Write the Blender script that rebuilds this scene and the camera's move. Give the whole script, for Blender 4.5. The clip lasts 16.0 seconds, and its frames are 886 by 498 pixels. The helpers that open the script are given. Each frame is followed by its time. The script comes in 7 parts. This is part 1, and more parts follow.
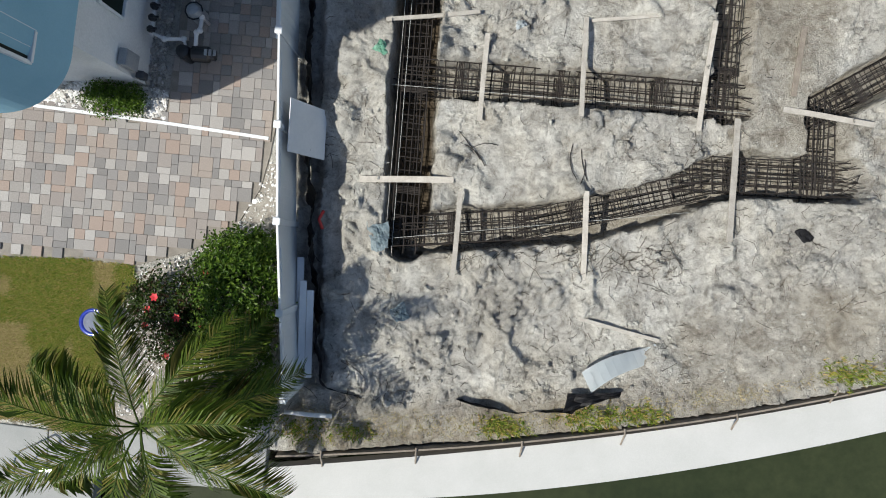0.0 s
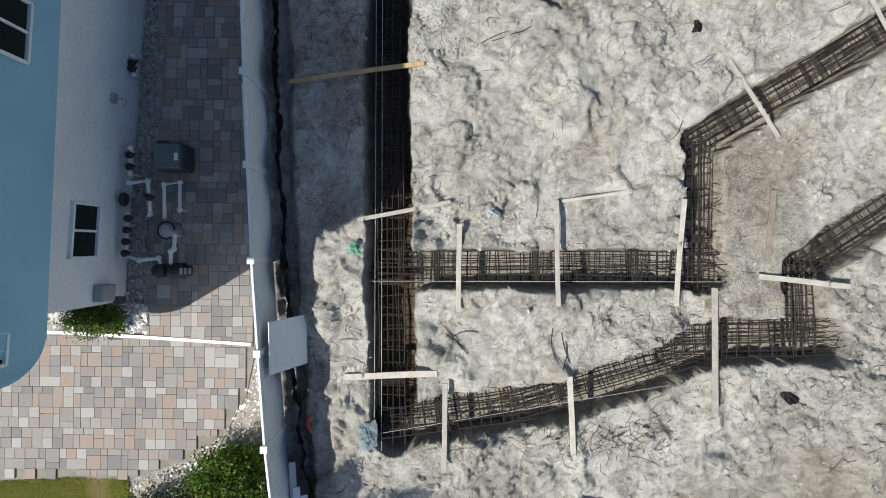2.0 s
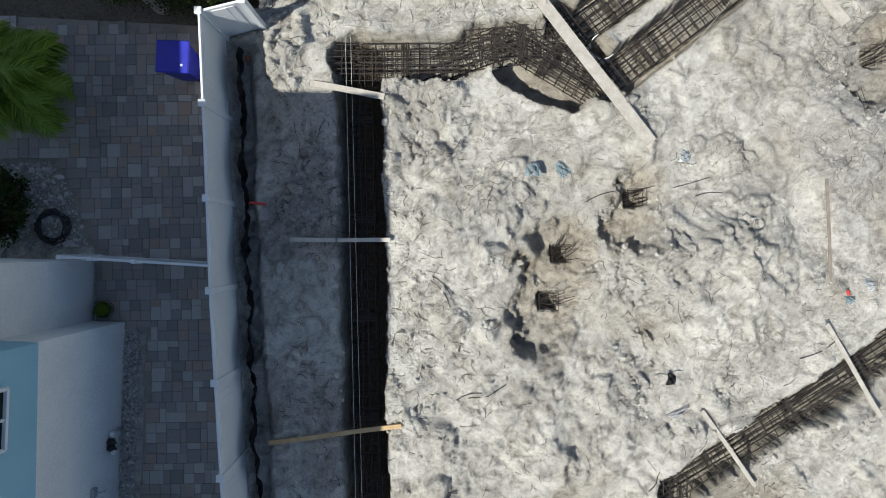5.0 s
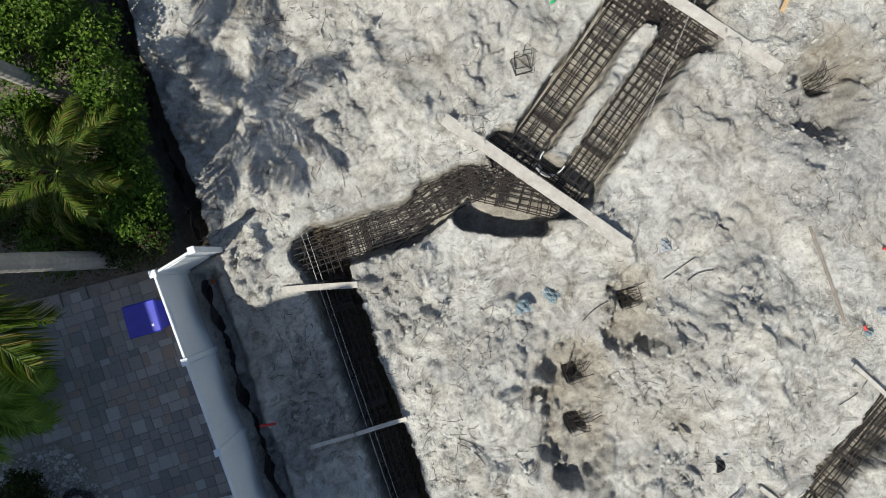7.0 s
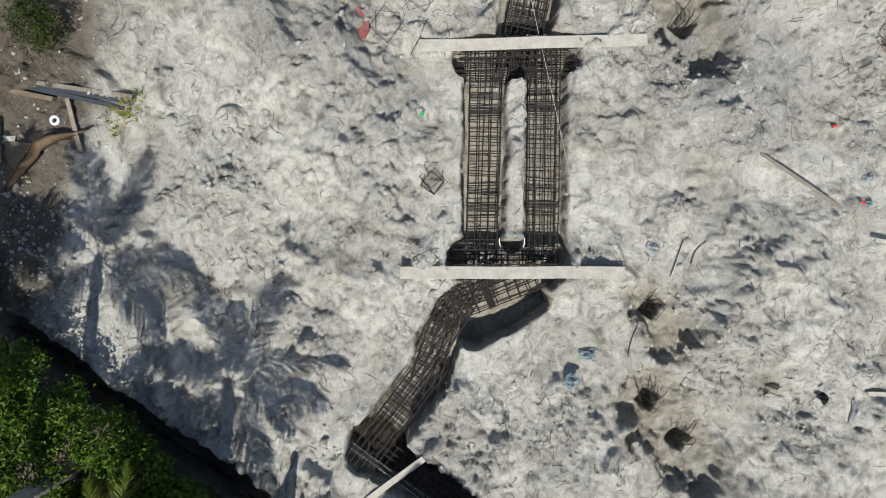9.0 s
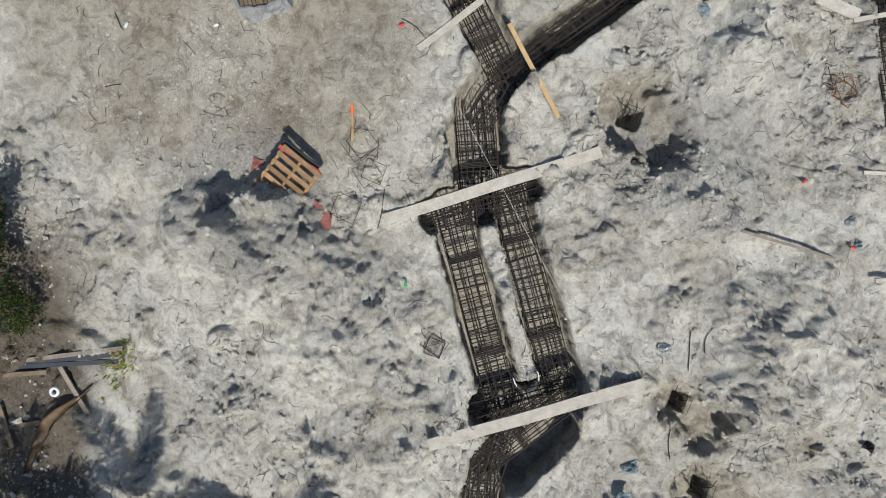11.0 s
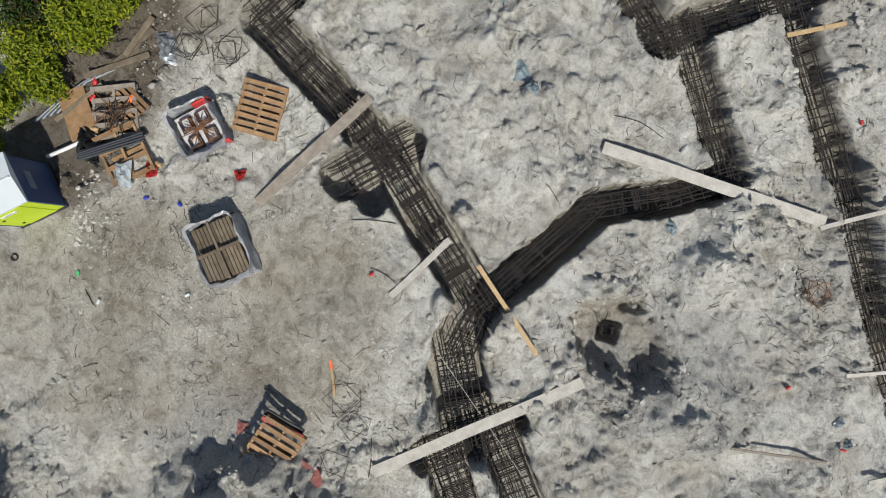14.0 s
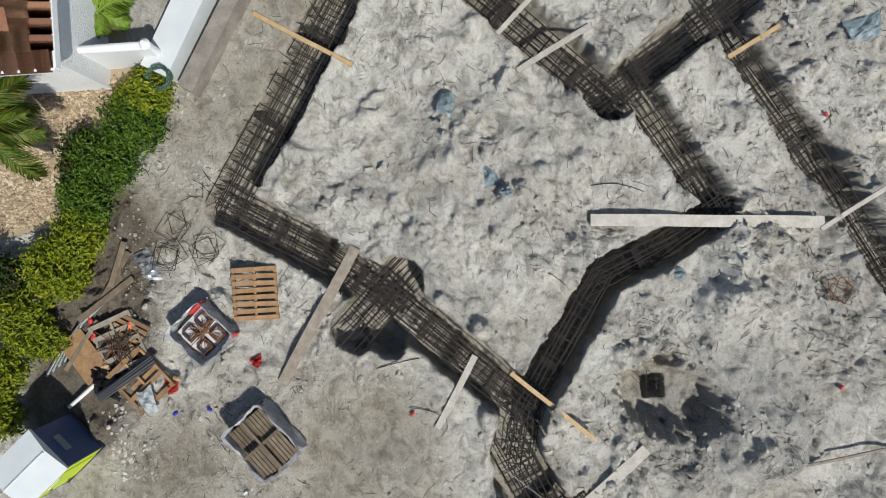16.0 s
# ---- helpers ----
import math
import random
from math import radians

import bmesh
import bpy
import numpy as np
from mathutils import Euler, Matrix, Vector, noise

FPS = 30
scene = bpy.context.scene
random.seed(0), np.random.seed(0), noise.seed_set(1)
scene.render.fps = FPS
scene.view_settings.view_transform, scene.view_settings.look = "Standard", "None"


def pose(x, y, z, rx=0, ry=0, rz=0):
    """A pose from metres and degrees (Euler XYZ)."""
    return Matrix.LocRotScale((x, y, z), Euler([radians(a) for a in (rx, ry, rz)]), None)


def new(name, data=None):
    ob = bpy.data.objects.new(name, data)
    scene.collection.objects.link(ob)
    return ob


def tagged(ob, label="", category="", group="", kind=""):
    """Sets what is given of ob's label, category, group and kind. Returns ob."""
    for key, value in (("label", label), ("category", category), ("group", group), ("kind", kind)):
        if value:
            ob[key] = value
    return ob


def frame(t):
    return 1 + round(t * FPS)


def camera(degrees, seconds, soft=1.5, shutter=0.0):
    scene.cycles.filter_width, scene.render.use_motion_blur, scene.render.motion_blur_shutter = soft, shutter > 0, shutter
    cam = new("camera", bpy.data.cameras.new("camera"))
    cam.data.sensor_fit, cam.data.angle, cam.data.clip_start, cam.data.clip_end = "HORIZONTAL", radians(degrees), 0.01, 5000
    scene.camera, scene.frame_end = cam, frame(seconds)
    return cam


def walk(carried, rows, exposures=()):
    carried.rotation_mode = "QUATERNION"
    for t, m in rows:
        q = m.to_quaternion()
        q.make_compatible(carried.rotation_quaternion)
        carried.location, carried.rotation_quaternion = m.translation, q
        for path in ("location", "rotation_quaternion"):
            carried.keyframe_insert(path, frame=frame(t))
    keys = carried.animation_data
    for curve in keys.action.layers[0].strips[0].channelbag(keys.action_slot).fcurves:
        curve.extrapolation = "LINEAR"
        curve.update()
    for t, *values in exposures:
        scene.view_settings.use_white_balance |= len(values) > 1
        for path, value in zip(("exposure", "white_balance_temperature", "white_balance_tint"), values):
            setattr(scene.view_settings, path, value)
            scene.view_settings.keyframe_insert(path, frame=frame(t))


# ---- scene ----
cam = camera(73.0, 16.0, soft=1.0)
# seconds, x, y, z, tilt about x, tilt about y, heading; the camera looks straight down
ROWS = [
    (0.0, -0.334, -7.142, 13.312, -0.04, -0.02, 5.18),
    (0.5, -0.292, -6.408, 13.319, -0.03, 0.01, 3.25),
    (1.0, -0.251, -5.438, 13.349, -0.04, 0.01, 1.50),
    (1.5, -0.203, -4.241, 13.370, -0.01, 0.02, 0.93),
    (2.0, -0.125, -2.849, 13.378, -0.16, 0.05, 0.62),
    (2.5, -0.071, -1.434, 13.395, -0.08, -0.01, 0.35),
    (3.0, -0.000, 0.000, 13.417, -0.07, -0.00, -0.00),
    (3.5, 0.085, 1.363, 13.436, -0.00, -0.02, -0.29),
    (4.0, 0.169, 2.696, 13.446, -0.03, -0.08, -0.53),
    (4.5, 0.283, 3.955, 13.474, -0.07, -0.03, -0.78),
    (5.0, 0.378, 5.090, 13.485, 0.06, -0.06, -0.95),
    (5.2, 0.404, 5.558, 13.482, -0.05, -0.14, -1.04),
    (7.3, 1.345, 8.978, 13.324, -0.03, 0.13, -23.71),
    (7.5, 1.452, 9.227, 13.384, 0.05, 0.09, -27.56),
    (8.0, 1.871, 9.820, 13.401, 0.00, 0.05, -39.62),
    (8.5, 2.413, 10.357, 13.379, -0.08, -0.01, -49.12),
    (9.0, 3.064, 10.844, 13.379, -0.03, 0.01, -53.28),
    (9.5, 3.800, 11.338, 13.375, -0.04, 0.03, -55.88),
    (9.7, 4.090, 11.544, 13.396, 0.05, -0.04, -57.09),
    (11.8, 7.612, 12.866, 13.386, -0.13, 0.05, -74.56),
    (12.0, 7.949, 12.942, 13.389, -0.13, 0.07, -74.91),
    (12.5, 8.796, 13.132, 13.389, -0.07, 0.05, -75.06),
    (13.0, 9.736, 13.358, 13.389, -0.03, -0.03, -75.17),
    (13.5, 10.679, 13.552, 13.387, -0.03, 0.00, -75.14),
    (14.0, 11.514, 13.736, 13.397, 0.03, 0.00, -75.15),
    (14.5, 12.305, 13.922, 13.409, -0.01, -0.01, -75.17),
    (15.0, 13.009, 14.076, 13.422, 0.06, -0.03, -76.23),
    (15.5, 13.627, 14.176, 13.453, 0.07, 0.02, -83.04),
    (16.0, 14.186, 14.212, 13.460, 0.09, -0.02, -93.86),
]
walk(cam, [(t, pose(x, y, z, rx, ry, rz)) for t, x, y, z, rx, ry, rz in ROWS],
     exposures=[(0.0, 0.30), (3.0, 0.45), (5.0, 0.52), (8.0, 0.42), (12.0, 0.16), (16.0, 0.13)])

# ---------- light ----------
SUN_WAY = Vector((0.643, 0.386, -1.0)).normalized()
world = bpy.data.worlds.new("sky")
scene.world = world
world.use_nodes = True
wn = world.node_tree
sky = wn.nodes.new("ShaderNodeTexSky")
sky.sky_type = "NISHITA"
sky.sun_disc = False
sky.sun_elevation = radians(53.1)
sky.sun_rotation = radians(239)
wn.nodes["Background"].inputs["Strength"].default_value = 0.087
wn.links.new(sky.outputs["Color"], wn.nodes["Background"].inputs["Color"])
sun_data = bpy.data.lights.new("sun", "SUN")
sun_data.energy = 4.3
sun_data.angle = radians(0.5)
sun_data.color = (1.0, 0.975, 0.90)
sun = new("sun", sun_data)
sun.matrix_world = Matrix.Translation((-20, -12, 30)) @ SUN_WAY.to_track_quat("-Z", "Y").to_matrix().to_4x4()

# ---------- materials ----------
def nodes_of(name):
    m = bpy.data.materials.new(name)
    m.use_nodes = True
    return m, m.node_tree, m.node_tree.nodes["Principled BSDF"]


def add(nt, kind, **values):
    n = nt.nodes.new(kind)
    for k, v in values.items():
        n.inputs[k].default_value = v
    return n


def noise_tex(nt, scale, detail=5.0, rough=0.6, coord="Object"):
    co = nt.nodes.new("ShaderNodeTexCoord")
    n = add(nt, "ShaderNodeTexNoise", Scale=scale, Detail=detail, Roughness=rough)
    nt.links.new(co.outputs[coord], n.inputs["Vector"])
    return n


def ramp(nt, socket, stops):
    r = nt.nodes.new("ShaderNodeValToRGB")
    el = r.color_ramp.elements
    while len(el) < len(stops):
        el.new(0.5)
    for e, (p, c) in zip(el, stops):
        e.position, e.color = p, (*c, 1)
    nt.links.new(socket, r.inputs["Fac"])
    return r


def mix(nt, kind, fac, a, b):
    m = nt.nodes.new("ShaderNodeMix")
    m.data_type, m.blend_type = "RGBA", kind
    for key, v in (("Factor", fac), ("A", a), ("B", b)):
        sock = [s for s in m.inputs if s.name == key and (s.type == "RGBA" or (key == "Factor" and s.type == "VALUE"))][0]
        if isinstance(v, (int, float)):
            sock.default_value = v
        elif isinstance(v, tuple):
            sock.default_value = (*v, 1)
        else:
            nt.links.new(v, sock)
    return [s for s in m.outputs if s.type == "RGBA"][0]


def bump(nt, bsdf, socket, strength, distance):
    b = add(nt, "ShaderNodeBump", Strength=strength, Distance=distance)
    nt.links.new(socket, b.inputs["Height"])
    nt.links.new(b.outputs["Normal"], bsdf.inputs["Normal"])


def surface(name, stops, scale=8.0, rough=0.8, metal=0.0, fine=60.0, bump_by=0.25, bump_d=0.01, random_by=0.0, stain=0.25, spec=0.5):
    """Two scales of mottling, a fine grain bump, and a shift of brightness from object to object."""
    m, nt, b = nodes_of(name)
    big = noise_tex(nt, scale, 6.0)
    col = ramp(nt, big.outputs["Fac"], stops).outputs["Color"]
    small = noise_tex(nt, fine, 4.0)
    grain = ramp(nt, small.outputs["Fac"], [(0.3, (1 - stain,) * 3), (0.7, (1.0, 1.0, 1.0))]).outputs["Color"]
    col = mix(nt, "MULTIPLY", 1.0, col, grain)
    if random_by:
        info = nt.nodes.new("ShaderNodeObjectInfo")
        shade = ramp(nt, info.outputs["Random"], [(0.0, (1 - random_by,) * 3), (1.0, (1.0, 1.0, 1.0))]).outputs["Color"]
        col = mix(nt, "MULTIPLY", 1.0, col, shade)
    nt.links.new(col, b.inputs["Base Color"])
    b.inputs["Roughness"].default_value = rough
    b.inputs["Metallic"].default_value = metal
    b.inputs["Specular IOR Level"].default_value = spec
    if bump_by:
        bump(nt, b, small.outputs["Fac"], bump_by, bump_d)
    return m


def palette(name, colours, rough=0.8, island=False, fine=50.0, stain=0.25, bump_by=0.2, trans=0.0):
    """A colour picked for each object (or each island of a mesh) from a short list."""
    m, nt, b = nodes_of(name)
    if island:
        src = nt.nodes.new("ShaderNodeNewGeometry").outputs["Random Per Island"]
    else:
        src = nt.nodes.new("ShaderNodeObjectInfo").outputs["Random"]
    r = ramp(nt, src, [(i / len(colours), c) for i, c in enumerate(colours)])
    r.color_ramp.interpolation = "CONSTANT"
    small = noise_tex(nt, fine, 4.0)
    grain = ramp(nt, small.outputs["Fac"], [(0.3, (1 - stain,) * 3), (0.7, (1.0, 1.0, 1.0))]).outputs["Color"]
    col = mix(nt, "MULTIPLY", 1.0, r.outputs["Color"], grain)
    nt.links.new(col, b.inputs["Base Color"])
    b.inputs["Roughness"].default_value = rough
    if bump_by:
        bump(nt, b, small.outputs["Fac"], bump_by, 0.01)
    if trans:
        b.inputs["Specular IOR Level"].default_value = 0.18
        t = nt.nodes.new("ShaderNodeBsdfTranslucent")
        nt.links.new(col, t.inputs["Color"])
        mx = nt.nodes.new("ShaderNodeMixShader")
        mx.inputs[0].default_value = trans
        nt.links.new(b.outputs[0], mx.inputs[1])
        nt.links.new(t.outputs[0], mx.inputs[2])
        nt.links.new(mx.outputs[0], nt.nodes["Material Output"].inputs["Surface"])
    return m


def sand_material():
    m, nt, b = nodes_of("coral sand")
    big = noise_tex(nt, 0.45, 6.0)
    mid = noise_tex(nt, 2.4, 9.0, 0.72)
    mid.inputs["Distortion"].default_value = 0.7
    fine = noise_tex(nt, 17.0, 9.0, 0.78)
    fine.inputs["Distortion"].default_value = 0.5
    grit = noise_tex(nt, 60.0, 4.0, 0.7)
    lumps = noise_tex(nt, 7.0, 10.0, 0.76)
    lumps.inputs["Distortion"].default_value = 0.9
    pale = ramp(nt, mid.outputs["Fac"], [(0.36, (0.34, 0.315, 0.275)), (0.45, (0.53, 0.51, 0.458)), (0.55, (0.70, 0.683, 0.622))]).outputs["Color"]
    tan = ramp(nt, mid.outputs["Fac"], [(0.36, (0.22, 0.185, 0.132)), (0.60, (0.37, 0.325, 0.25))]).outputs["Color"]
    patch = ramp(nt, big.outputs["Fac"], [(0.48, (0, 0, 0)), (0.68, (0.48, 0.48, 0.48))]).outputs["Color"]
    col = mix(nt, "MIX", patch, pale, tan)
    att = nt.nodes.new("ShaderNodeAttribute")
    att.attribute_name = "soil"
    sep = nt.nodes.new("ShaderNodeSeparateColor")
    nt.links.new(att.outputs["Color"], sep.inputs["Color"])
    col = mix(nt, "MIX", sep.outputs["Red"], col, tan)
    grey = ramp(nt, fine.outputs["Fac"], [(0.35, (0.27, 0.262, 0.245)), (0.62, (0.47, 0.46, 0.435))]).outputs["Color"]
    col = mix(nt, "MIX", sep.outputs["Green"], col, grey)
    # Blue share: real dark soil, plus shade painted into the ground colour.
    dirt_and_shade = ramp(nt, fine.outputs["Fac"], [(0.3, (0.06, 0.045, 0.03)), (0.7, (0.16, 0.125, 0.085))]).outputs["Color"]
    col = mix(nt, "MIX", sep.outputs["Blue"], col, dirt_and_shade)
    # Crumbs and blots darken the lows of the bump noise, lighten its highs.
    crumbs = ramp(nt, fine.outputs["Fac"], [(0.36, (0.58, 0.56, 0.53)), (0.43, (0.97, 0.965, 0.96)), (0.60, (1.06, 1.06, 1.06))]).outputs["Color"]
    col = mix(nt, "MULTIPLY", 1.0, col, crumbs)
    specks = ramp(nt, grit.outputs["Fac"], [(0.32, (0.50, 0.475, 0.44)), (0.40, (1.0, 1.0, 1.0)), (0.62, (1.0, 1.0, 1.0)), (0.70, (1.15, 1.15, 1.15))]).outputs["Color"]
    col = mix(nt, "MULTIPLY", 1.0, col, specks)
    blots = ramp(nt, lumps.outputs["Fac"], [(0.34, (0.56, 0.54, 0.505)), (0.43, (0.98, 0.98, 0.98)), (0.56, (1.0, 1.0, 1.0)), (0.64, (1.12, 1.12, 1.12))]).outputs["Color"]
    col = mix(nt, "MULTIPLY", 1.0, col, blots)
    nt.links.new(col, b.inputs["Base Color"])
    b.inputs["Roughness"].default_value = 0.95
    b.inputs["Specular IOR Level"].default_value = 0.15
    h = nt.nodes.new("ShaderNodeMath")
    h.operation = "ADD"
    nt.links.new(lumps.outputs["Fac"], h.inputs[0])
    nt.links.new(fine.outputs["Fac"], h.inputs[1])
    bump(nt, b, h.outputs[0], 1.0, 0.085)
    return m


SAND = sand_material()
CLOD = surface("sand clods", [(0.3, (0.40, 0.375, 0.335)), (0.7, (0.62, 0.59, 0.54))], 2.0, 0.95, fine=40, bump_by=0.5, bump_d=0.02, spec=0.15)
RUST = surface("rusty steel bar", [(0.3, (0.014, 0.012, 0.011)), (0.7, (0.040, 0.028, 0.021))], 6.0, 0.8, 0.0, fine=90, random_by=0.4)
RED_RUST = surface("orange rusted steel", [(0.3, (0.16, 0.07, 0.03)), (0.7, (0.30, 0.13, 0.05))], 6.0, 0.85, 0.1, fine=90, random_by=0.3)
PALE_WOOD = surface("sun-bleached pine", [(0.3, (0.42, 0.385, 0.33)), (0.7, (0.60, 0.565, 0.50))], 5.0, 0.8, fine=35, random_by=0.25, bump_d=0.004)
TAN_WOOD = surface("new pine", [(0.3, (0.44, 0.29, 0.14)), (0.7, (0.60, 0.43, 0.23))], 5.0, 0.75, fine=35, random_by=0.2, bump_d=0.004)
GREY_WOOD = surface("weathered plank", [(0.3, (0.21, 0.175, 0.14)), (0.7, (0.36, 0.31, 0.25))], 5.0, 0.85, fine=35, random_by=0.2, bump_d=0.004)
PALLET_WOOD = surface("pallet wood", [(0.3, (0.27, 0.15, 0.07)), (0.7, (0.45, 0.28, 0.14))], 5.0, 0.85, fine=35, random_by=0.45, bump_d=0.004)
VINYL = surface("white vinyl", [(0.3, (0.66, 0.685, 0.70)), (0.7, (0.72, 0.735, 0.74))], 1.5, 0.35, fine=12, bump_by=0.02, stain=0.05)
CONCRETE = surface("pale concrete cap", [(0.3, (0.46, 0.465, 0.44)), (0.7, (0.53, 0.53, 0.51))], 0.8, 0.75, fine=45, bump_by=0.1, stain=0.1)
WALK_CONCRETE = surface("walkway concrete", [(0.3, (0.27, 0.28, 0.27)), (0.7, (0.34, 0.34, 0.33))], 0.9, 0.8, fine=45, bump_by=0.1, stain=0.12)
BLACK_CLOTH = surface("black silt cloth", [(0.3, (0.008, 0.008, 0.01)), (0.7, (0.025, 0.025, 0.028))], 6.0, 0.6, fine=40, bump_by=0.4)
STUCCO = surface("white stucco", [(0.3, (0.68, 0.695, 0.70)), (0.7, (0.78, 0.79, 0.79))], 1.2, 0.9, fine=22, bump_by=0.8, bump_d=0.03, stain=0.12)
BLUE_STUCCO = surface("pale blue stucco", [(0.3, (0.23, 0.44, 0.56)), (0.7, (0.27, 0.49, 0.61))], 0.8, 0.85, fine=30, bump_by=0.25, stain=0.06)
GREY_ROOF = surface("roof membrane", [(0.3, (0.35, 0.35, 0.35)), (0.7, (0.5, 0.5, 0.5))], 1.0, 0.8)
WHITE_STONE = palette("white pebbles", [(0.78, 0.77, 0.74), (0.62, 0.6, 0.56), (0.85, 0.84, 0.82), (0.5, 0.47, 0.43)], 0.85, island=True)
GREY_STONE = palette("grey pebbles", [(0.42, 0.41, 0.39), (0.30, 0.29, 0.27), (0.52, 0.51, 0.49), (0.36, 0.34, 0.31)], 0.85, island=True)
WATER = surface("canal water", [(0.3, (0.024, 0.033, 0.012)), (0.7, (0.046, 0.054, 0.022))], 0.4, 0.08, fine=5, bump_by=0.08, bump_d=0.05)
STRING = surface("mason line", [(0.3, (0.55, 0.55, 0.5)), (0.7, (0.7, 0.7, 0.65))], 3.0, 0.8)

# ---------- mesh helpers ----------
def mesh_of(name, bm, material, smooth=False):
    me = bpy.data.meshes.new(name)
    bm.normal_update()
    bm.to_mesh(me)
    bm.free()
    me.materials.append(material)
    if smooth:
        for p in me.polygons:
            p.use_smooth = True
    return me


def part(name, bm, material, parent=None, label="", smooth=False):
    ob = new(name, mesh_of(name, bm, material, smooth))
    if parent is not None:
        ob.parent = parent
    return tagged(ob, label) if label else ob


def empty(name, m=None):
    ob = new(name)
    ob.empty_display_size = 0.1
    if m is not None:
        ob.matrix_basis = m
    return ob


def box(bm, m, sx, sy, sz, bevel=0.0):
    """A box centred on the pose m."""
    r = bmesh.ops.create_cube(bm, size=1.0, matrix=m @ Matrix.Diagonal((sx, sy, sz, 1)))
    if bevel:
        edges = list({e for v in r["verts"] for e in v.link_edges})
        bmesh.ops.bevel(bm, geom=edges, offset=bevel, segments=1, affect="EDGES")
    return bm


def prism(bm, outline, z0, z1):
    """An upright block on a closed outline."""
    low = [bm.verts.new((x, y, z0)) for x, y in outline]
    top = [bm.verts.new((x, y, z1)) for x, y in outline]
    n = len(outline)
    bm.faces.new(top)
    bm.faces.new(low[::-1])
    for i in range(n):
        bm.faces.new((low[i], low[(i + 1) % n], top[(i + 1) % n], top[i]))
    bmesh.ops.recalc_face_normals(bm, faces=bm.faces[:])
    return bm


def tube(bm, pts, radius, sides=6, closed=False, taper=1.0):
    """A round bar along a line of points."""
    pts = [Vector(p) for p in pts]
    n = len(pts)
    rings = []
    for i, p in enumerate(pts):
        a = pts[i - 1] if (i or closed) else p
        b = pts[(i + 1) % n] if (i < n - 1 or closed) else p
        way = (b - a).normalized()
        side = way.cross(Vector((0, 0, 1)))
        if side.length < 0.1:
            side = way.cross(Vector((1, 0, 0)))
        side.normalize()
        up = side.cross(way)
        r = radius * (1 + (taper - 1) * i / max(1, n - 1))
        rings.append([bm.verts.new(p + r * (math.cos(2 * math.pi * k / sides) * side + math.sin(2 * math.pi * k / sides) * up)) for k in range(sides)])
    for i in range(n if closed else n - 1):
        a, b = rings[i], rings[(i + 1) % n]
        for k in range(sides):
            bm.faces.new((a[k], a[(k + 1) % sides], b[(k + 1) % sides], b[k]))
    if not closed:
        bm.faces.new(rings[0][::-1])
        bm.faces.new(rings[-1])
    return bm


def lathe(bm, profile, sides=16, m=Matrix()):
    """A turned shape from (radius, height) pairs."""
    rings = [[bm.verts.new(m @ Vector((r * math.cos(2 * math.pi * k / sides), r * math.sin(2 * math.pi * k / sides), z))) for k in range(sides)] for r, z in profile]
    for a, b in zip(rings, rings[1:]):
        for k in range(sides):
            bm.faces.new((a[k], a[(k + 1) % sides], b[(k + 1) % sides], b[k]))
    bm.faces.new(rings[0][::-1])
    bm.faces.new(rings[-1])
    return bm


# ---------- numpy noise ----------
LATTICES = {}


def lattice(seed):
    if seed not in LATTICES:
        LATTICES[seed] = np.random.RandomState(seed).rand(257, 257)
    return LATTICES[seed]


def value_noise(x, y, seed):
    g = lattice(seed)
    xi, yi = np.floor(x).astype(int), np.floor(y).astype(int)
    fx, fy = x - xi, y - yi
    fx, fy = fx * fx * (3 - 2 * fx), fy * fy * (3 - 2 * fy)
    xi, yi, xj, yj = xi % 256, yi % 256, (xi + 1) % 256, (yi + 1) % 256
    return (g[xi, yi] * (1 - fx) + g[xj, yi] * fx) * (1 - fy) + (g[xi, yj] * (1 - fx) + g[xj, yj] * fx) * fy


def fbm(x, y, size, seed, octaves=4, gain=0.5):
    total, amp, norm = 0 * x, 1.0, 0.0
    for o in range(octaves):
        k = 2 ** o / size
        total = total + amp * value_noise(x * k + 17.3 * o, y * k + 9.1 * o, seed + o)
        norm += amp
        amp *= gain
    return total / norm - 0.5


def cells(x, y, size, seed):
    """Distance to the nearest and second nearest of scattered points, in cells, and a random number of the nearest."""
    ga, gb, gc = lattice(seed), lattice(seed + 1), lattice(seed + 2)
    u, v = x / size, y / size
    ui, vi = np.floor(u).astype(int), np.floor(v).astype(int)
    d1, d2, who = np.full_like(x, 9.0), np.full_like(x, 9.0), np.zeros_like(x)
    for i in (-1, 0, 1):
        for j in (-1, 0, 1):
            a, b = ui + i, vi + j
            d = np.hypot(a + ga[a % 256, b % 256] - u, b + gb[a % 256, b % 256] - v)
            nearer = d < d1
            d2 = np.where(nearer, d1, np.minimum(d2, d))
            who = np.where(nearer, gc[a % 256, b % 256], who)
            d1 = np.where(nearer, d, d1)
    return d1, d2, who


SLOPES = {}


